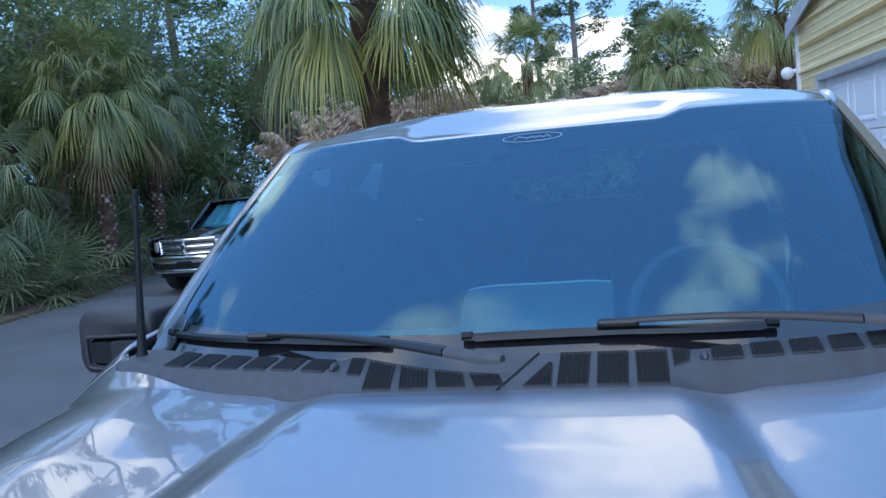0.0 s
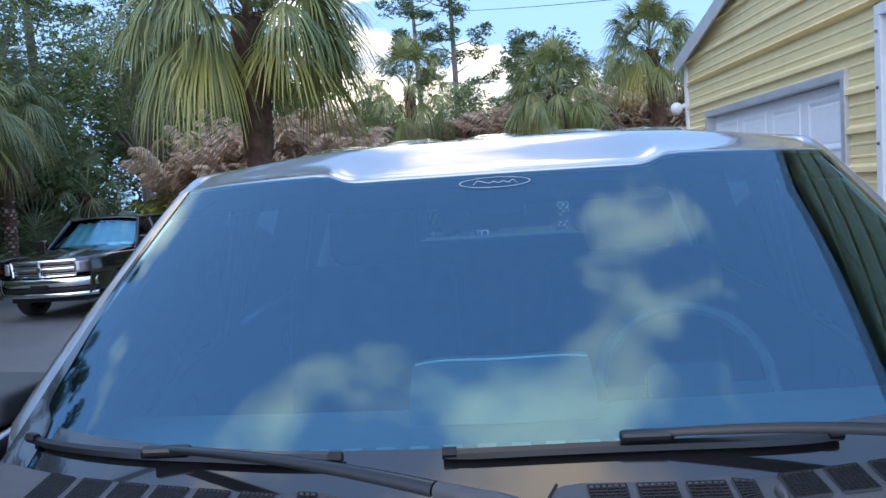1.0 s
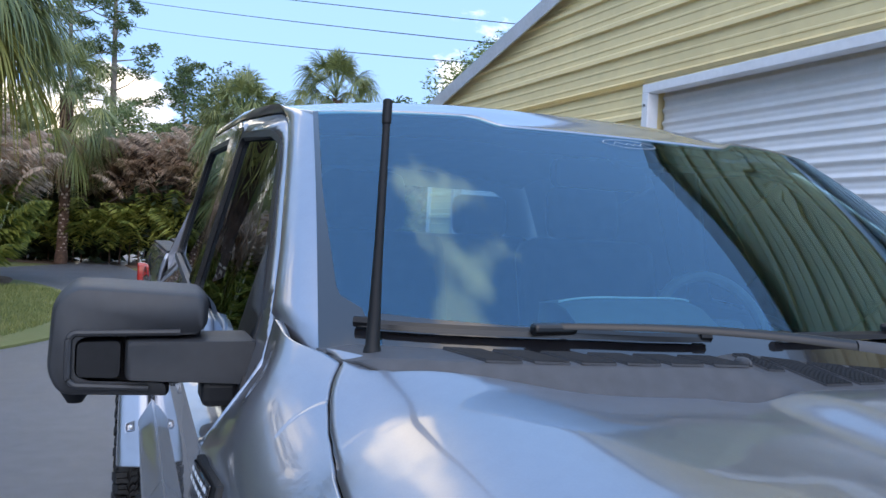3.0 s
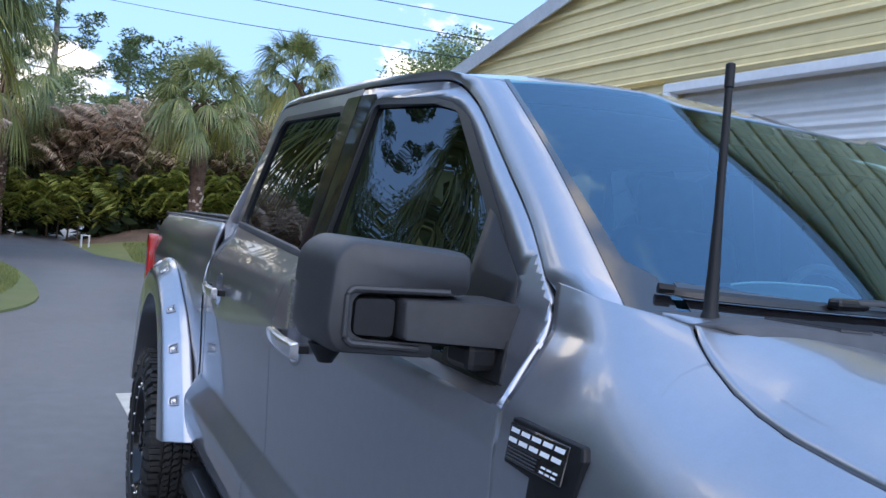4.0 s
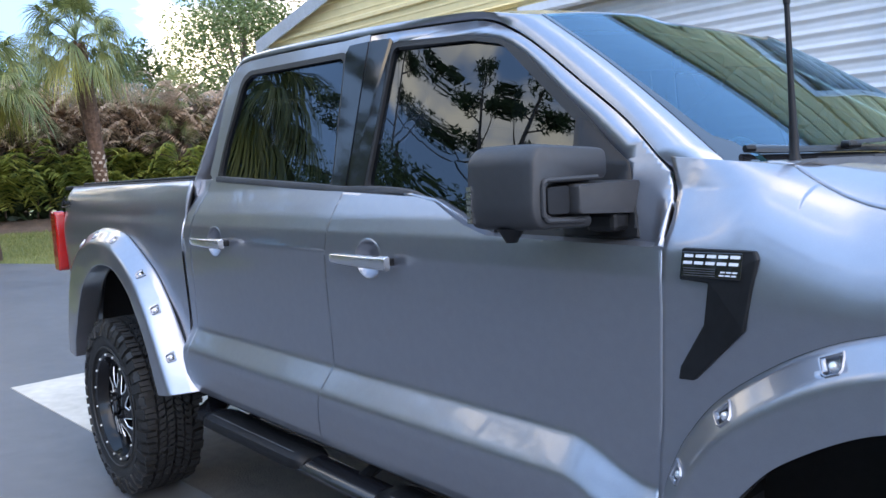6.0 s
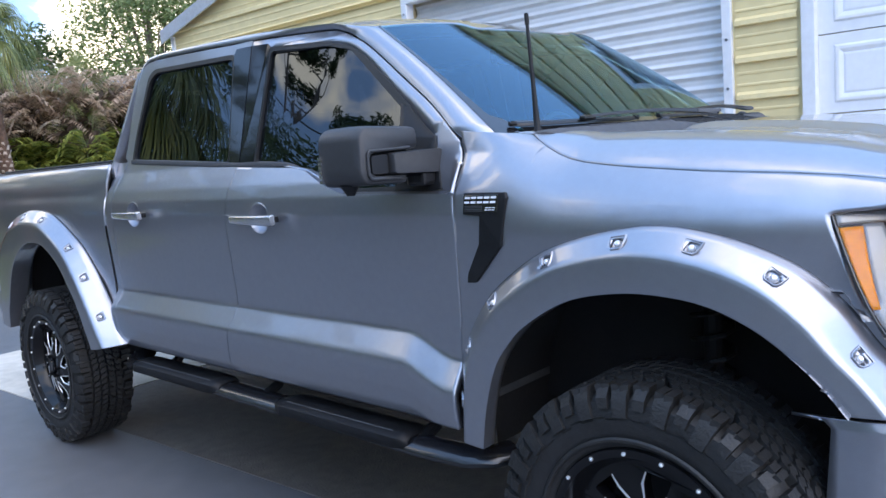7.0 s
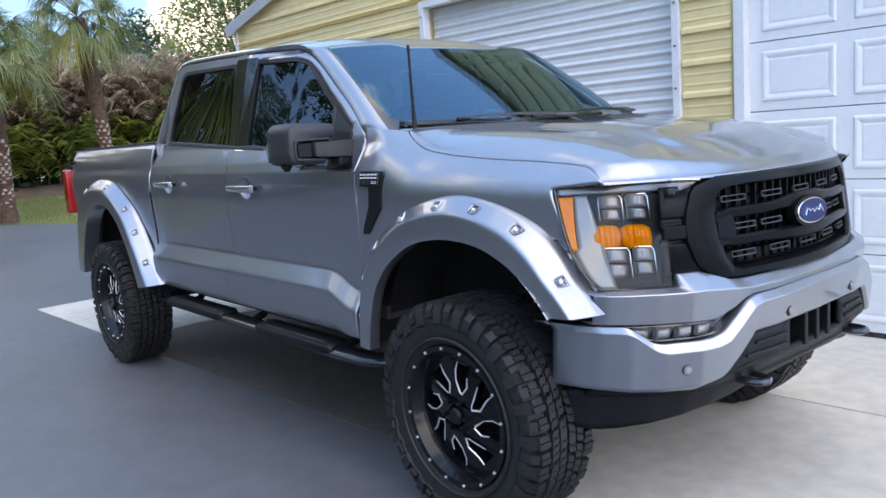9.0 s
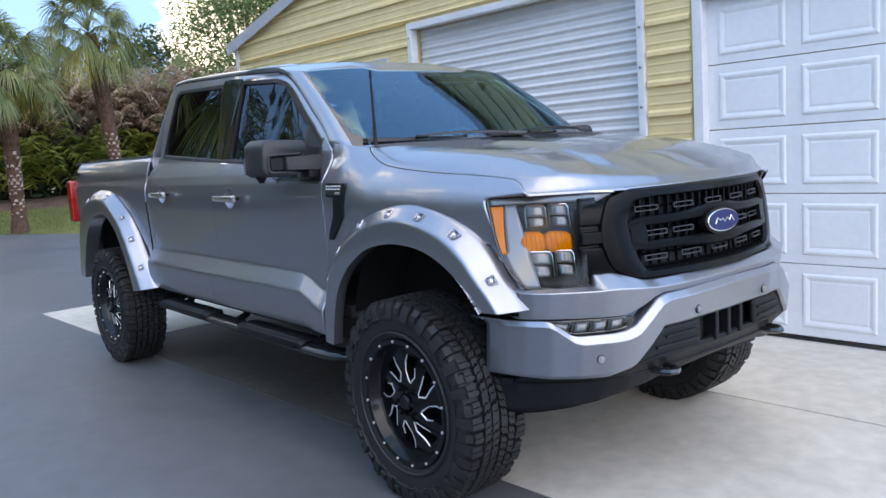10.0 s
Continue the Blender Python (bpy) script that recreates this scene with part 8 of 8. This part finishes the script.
for x, y, h, r, sd in ((-31, -13.5, 8, 3.4, 61), (-25, -20, 9, 4, 62), (-18, -21.5, 9, 4, 63), (-11, -22, 9, 4, 64), (-2.5, -25, 8, 4, 65), (7, -26, 8, 4, 66), (-23.5, -15.2, 5.5, 2.4, 68), (-17.5, -14.8, 9.5, 3.2, 81), (-22.5, -15.5, 11, 3.6, 82), (-27.5, -13.0, 10, 3.4, 83), (-32.5, -10.0, 9, 3.0, 84), (-12.5, -16.5, 10, 3.4, 85)):
    broadleaf(x, y, h, r, sd, leaves=8000 if sd < 70 else 13000, size=0.14 if sd < 70 else 0.085, m=OAK_LEAF if sd < 70 else WOOD_LEAF)
# low dark undergrowth behind the palmettos
uo = ([], [])
for k in range(460):
    x = rnd.uniform(-34, 9)
    edge = table(x, (-32, -13.5), (-16.3, -13.6), (-9.8, -12.6), (6, -12.8))
    clump(uo, rnd, (x, edge - rnd.uniform(0.5, 5.0), 6.6 * rnd.random() ** 1.3 + 0.3), rnd.uniform(0.8, 1.5), 190, 0.15, 0.9)
tagged(part("undergrowth", uo, WOOD_LEAF, smooth_faces=False), "dark leafy undergrowth below the trees", "undergrowth", kind="stuff")
slab("litter_strip", [(9, -10.6), (-9.8, -10.4), (-13.2, -11.0), (-16.3, -11.8), (-26, -12.8), (-34, -12), (-36, -30), (12, -30)], -0.05, 0.02, MULCH, "leaf litter under the woods", "mulch")
# unseen trees added behind the camera for the paint and glass to mirror
for x, y, h, r, sd in ((24, -14, 8, 3.5, 71), (30, -4, 8.5, 4, 72), (27, 7, 8, 3.8, 73)):
    broadleaf(x, y, h, r, sd, leaves=4500, size=0.2)

# grass blades on the island and lawn
gv, gf = [], []
rnd = random.Random(77)


def blades(n, pick, h):
    for _ in range(n):
        p = pick()
        if p is None:
            continue
        x, y, z = p
        a = rnd.uniform(0, 6.28)
        w, hh = 0.010, h * rnd.uniform(0.5, 1.3)
        dx, dy = math.cos(a) * w, math.sin(a) * w
        lx, ly = rnd.uniform(-0.5, 0.5) * hh, rnd.uniform(-0.5, 0.5) * hh
        i = len(gv)
        gv.extend([(x - dx, y - dy, z), (x + dx, y + dy, z), (x + lx, y + ly, z + hh)])
        gf.append((i, i + 1, i + 2))


def island_pick():
    x, y = rnd.uniform(-20, -10), rnd.uniform(-5.4, -1.9)
    c = ((x + 15.0) / 5.0) ** 2 + ((y + 3.7) / 1.75) ** 2
    return (x, y, 0.03) if c < 0.95 and (x + 11.8) ** 2 + (y + 3.9) ** 2 > 0.9 else None


def lawn_pick():
    x, y = rnd.uniform(-27, -17.5), rnd.uniform(0.5, 13)
    if x > table(y, (0.5, -22.0), (1.5, -19.7), (2.5, -17.5), (13, -17.5)) or x < hedge_x(y) + 1.4:
        return None
    return (x, y, lawn_z(x, y) - 0.005)


blades(26000, island_pick, 0.07)
blades(60000, lawn_pick, 0.08)
GRASS = leaf_mat("grass_blades", (0.11, 0.15, 0.035), (0.34, 0.33, 0.12), 0.6, 0.2)
tagged(part("grass", (gv, gf), GRASS, smooth_faces=False), "short patchy yellow-green grass", "grass", kind="stuff")

# ---- overhead wires ----
for k, (p, q) in enumerate((((-38.0, -4.5, 12.4), (-16.0, 9.6, 6.8)), ((-38.0, -0.9, 11.6), (-15.5, 8.3, 6.1)), ((-38.0, 0.2, 10.4), (-17.0, 7.3, 5.9)))):
    p, q = Vector(p), Vector(q)
    a, b = p + (p - q) * 0.8, q + (q - p) * 0.8
    bm = bmesh.new()
    tube(bm, [a.lerp(b, t) - Vector((0, 0, 0.5 * 4 * t * (1 - t) - 0.45)) for t in steps(0, 1, 24)], 0.013, 5)
    tagged(part("overhead_wire", bm, TRIM_RUBBER), "thin black overhead power line", "power line", "power lines")
# small white pipe stand on the lawn
bm = bmesh.new()
tube(bm, [(-26.6, -0.70, -0.03), (-26.6, -0.70, 0.38), (-26.6, -0.48, 0.38), (-26.6, -0.48, -0.03)], 0.035, 8)
tagged(part("pipe_stand", bm, TRIM_WHITE), "small white bent pipe standing in the grass", "pipe")

# ---- the parked dark pickup ----
car = thing("parked_pickup", "black crew-cab pickup with a chrome grille, parked on the drive", "pickup truck", at=pose(-13.55, -8.15, 0, 0, 0, -3))
CAR_BLACK = mat("black_car_paint", (0.012, 0.013, 0.016), 0.18, 0.2, 0.05, 30, coat=1.0)


def car_w(x, z):
    w = table(z, (0.40, 0.90), (0.55, 0.97), (0.85, 1.00), (1.10, 0.985), (1.25, 0.93))
    return w - 0.10 * smooth(0.3, 0.95, x) ** 2


def arch_cut(x, z0):
    for cx in (0.0, -3.57):
        d = 0.47 ** 2 - (x - cx) ** 2
        if d > 0:
            z0 = max(z0, 0.40 + math.sqrt(d))
    return z0


for sgn in (-1, 1):
    for nm, x0, x1, top in (("fender", -0.60, 0.86, 1.14), ("door", -1.68, -0.61, 1.20), ("door", -2.62, -1.69, 1.21), ("bed_side", -4.75, -2.66, 1.24)):
        bm = bmesh.new()
        grid(bm, lambda x, v: (x, sgn * car_w(x, lerp(arch_cut(x, 0.48), top, v)), lerp(arch_cut(x, 0.48), top, v)), steps(x0, x1, 30), steps(0, 1, 12))
        part(nm, bm, CAR_BLACK, car, solid=0.03)
    bm = bmesh.new()
    q = [(-0.72, 1.20), (-1.22, 1.72), (-2.40, 1.74), (-2.66, 1.21)]
    vs = [bm.verts.new((x, sgn * (0.93 - 0.36 * (z - 1.2)), z)) for x, z in q]
    bm.faces.new(vs)
    part("side_window", bm, SIDE_GLASS, car, "dark side glass")
    for a, b in (((-0.70, 1.19), (-1.24, 1.75)), ((-1.64, 1.2), (-1.66, 1.74)), ((-2.70, 1.2), (-2.42, 1.76)), ((-1.2, 1.74), (-2.45, 1.76))):
        bm = bmesh.new()
        tube(bm, [(a[0], sgn * (0.935 - 0.36 * (a[1] - 1.2)), a[1]), (b[0], sgn * (0.935 - 0.36 * (b[1] - 1.2)), b[1])], 0.035, 8)
        part("pillar", bm, CAR_BLACK, car)
    bm = bmesh.new()
    prism(bm, rounded(-0.13, 0.13, -0.10, 0.10, 0.04), 0.10, frame_at((-0.80, sgn * 1.12, 1.30), (0, 1, 0), (0, 0, 1)))
    part("mirror", bm, CAR_BLACK, car, bevel=0.02)
    bm = bmesh.new()
    grid(bm, lambda y, z: (0.93 - 0.32 * smooth(0.60, 0.95, y) ** 2 - 0.05 * (z - 0.9), sgn * y, z), steps(0.62, 0.92, 8), steps(0.86, 1.06, 5))
    part("head_lamp", bm, CLEAR_LAMP, car, "clear head lamp", solid=0.02)
    bm = bmesh.new()
    grid(bm, lambda y, z: (0.935 - 0.32 * smooth(0.60, 0.95, y) ** 2 - 0.05 * (z - 0.9), sgn * y, z), steps(0.84, 0.925, 4), steps(0.87, 0.94, 3))
    part("amber_corner", bm, AMBER, car, solid=0.01)
    for cx in (0.0, -3.57):
        w = new("wheel")
        w.parent = car
        w.matrix_basis = pose(cx, sgn * 0.84, 0.40, 0, 0, 0 if sgn < 0 else 180)
        bm = bmesh.new()
        lathe(bm, [(-0.12, 0.26), (-0.14, 0.31), (-0.135, 0.37), (-0.11, 0.395), (0.11, 0.395), (0.135, 0.37), (0.12, 0.26)], 36)
        part("tyre", bm, RUBBER, w)
        bm = bmesh.new()
        lathe(bm, [(0.0, 0.262), (-0.125, 0.262), (-0.135, 0.250), (-0.09, 0.225), (-0.04, 0.22)], 36)
        lathe(bm, [(-0.09, 0.0), (-0.095, 0.05), (-0.07, 0.065), (-0.02, 0.07)], 20)
        for k in range(5):
            a = 2 * math.pi * k / 5
            for d in (-0.16, 0.16):
                tube(bm, [(0.05 * math.cos(a), -0.075, 0.05 * math.sin(a)), (0.235 * math.cos(a + d), -0.085, 0.235 * math.sin(a + d))], 0.018, 6)
        part("rim", bm, STEEL, w, "dull alloy rim")
        bm = bmesh.new()
        lathe(bm, [(-0.02, 0.24), (-0.01, 0.0)], 24)
        part("brake_disc", bm, DARK_VOID, w)
bm = bmesh.new()


def car_hood(u, v):
    y = v * lerp(0.93, 0.86, u)
    x = lerp(-0.66, 0.90 - 0.20 * abs(v) ** 2.5, u)
    z = lerp(1.24, 1.10, u ** 1.6) - 0.05 * abs(v) ** 3 + 0.035 * (1 - smooth(0.30, 0.42, abs(v))) * smooth(1.05, 0.75, u) - 0.06 * smooth(0.9, 1.0, u)
    return (x, y, z)


grid(bm, car_hood, steps(0, 1, 24), steps(-1, 1, 30))
part("hood", bm, CAR_BLACK, car, solid=0.02)
bm = bmesh.new()
grid(bm, lambda u, v: (lerp(-0.66, -1.26, v) - 0.10 * u * u, u * lerp(0.86, 0.70, v), lerp(1.235, 1.74, v) - 0.03 * u * u * v), steps(-1, 1, 16), steps(0, 1, 6))
part("windscreen", bm, WINDSCREEN, car)
bm = bmesh.new()
grid(bm, lambda u, v: (lerp(-0.74, -1.27, v) - 0.10 * u * u, u * lerp(0.80, 0.64, v), lerp(1.24, 1.69, v) + 0.012 * math.sin(u * 19) - 0.02), steps(-1, 1, 40), steps(0, 1, 6))
part("sun_shade", bm, SHADE, car, "crinkled silver-blue windscreen sun shade", solid=0.004)
bm = bmesh.new()
grid(bm, lambda x, u: (x - 0.06 * u * u, u * 0.72, lerp(1.755, 1.80, math.sin(math.pi * min(1, (-1.22 - x) / 1.4 + 0.15))) - 0.05 * abs(u) ** 3), steps(-1.24, -2.46, 14), steps(-1, 1, 16))
part("roof", bm, CAR_BLACK, car, solid=0.02)
bm = bmesh.new()
box(bm, -2.70, -2.60, -0.92, 0.92, 0.5, 1.22)
box(bm, -2.64, -2.44, -0.72, 0.72, 1.22, 1.74)
box(bm, -4.72, -2.70, -0.90, 0.90, 1.15, 1.235)
box(bm, -4.6, 0.80, -0.72, 0.72, 0.34, 0.80)
box(bm, -2.6, 0.0, -0.88, 0.88, 0.42, 0.60)
part("inner_body", bm, DARK_VOID, car, smooth_faces=False)
# grille: bright frame, two black openings a side, bars
GX = lambda y: 0.965 - 0.12 * (abs(y) / 0.6) ** 2
bm = bmesh.new()
grid(bm, lambda y, z: (GX(y) - 0.04, y, z), steps(-0.60, 0.60, 16), steps(0.80, 1.08, 4))
part("grille_back", bm, DARK_VOID, car, solid=0.02)
for z, r in ((0.805, 0.030), (1.075, 0.034), (0.94, 0.030)):
    bm = bmesh.new()
    tube(bm, [(GX(y), y * (1.0 if z < 1 else 1.03), z) for y in steps(-0.60, 0.60, 20)], r, 8)
    part("grille_bar", bm, CHROME, car)
for y in (-0.61, 0.0, 0.61):
    bm = bmesh.new()
    tube(bm, [(GX(y) + 0.005, y * 0.98, 0.80), (GX(y) + 0.005, y * 1.02, 1.08)], 0.035 if y else 0.045, 8)
    part("grille_post", bm, CHROME, car)
for z in (0.85, 0.895, 0.985, 1.03):
    bm = bmesh.new()
    tube(bm, [(GX(y) - 0.015, y, z) for y in steps(-0.58, 0.58, 16)], 0.009, 6)
    part("grille_slat", bm, STEEL, car)
bm = bmesh.new()
prism(bm, rounded(-0.05, 0.05, -0.055, 0.05, 0.03), 0.03, frame_at((GX(0) + 0.03, 0, 0.945), (0, 1, 0), (0, 0, 1)))
part("grille_badge", bm, CHROME, car, bevel=0.008)
for z0, z1, mt, nm in ((0.62, 0.775, CHROME, "front_bumper"), (0.50, 0.62, BLACK_PLASTIC, "lower_valance"), (0.44, 0.52, CHROME, "lower_trim")):
    bm = bmesh.new()
    grid(bm, lambda y, v: (1.03 - 0.30 * (abs(y) / 0.95) ** 3 + 0.02 * math.sin(math.pi * v) - (0.03 if mt is BLACK_PLASTIC else 0), y, lerp(z0, z1, v)), steps(-0.95, 0.95, 24), steps(0, 1, 5))
    part(nm, bm, mt, car, solid=0.03)
bm = bmesh.new()
box(bm, 1.02, 1.045, -0.16, 0.16, 0.60, 0.70)
part("number_plate", bm, BLACK_PLASTIC, car, "dark blank number plate", smooth_faces=False)
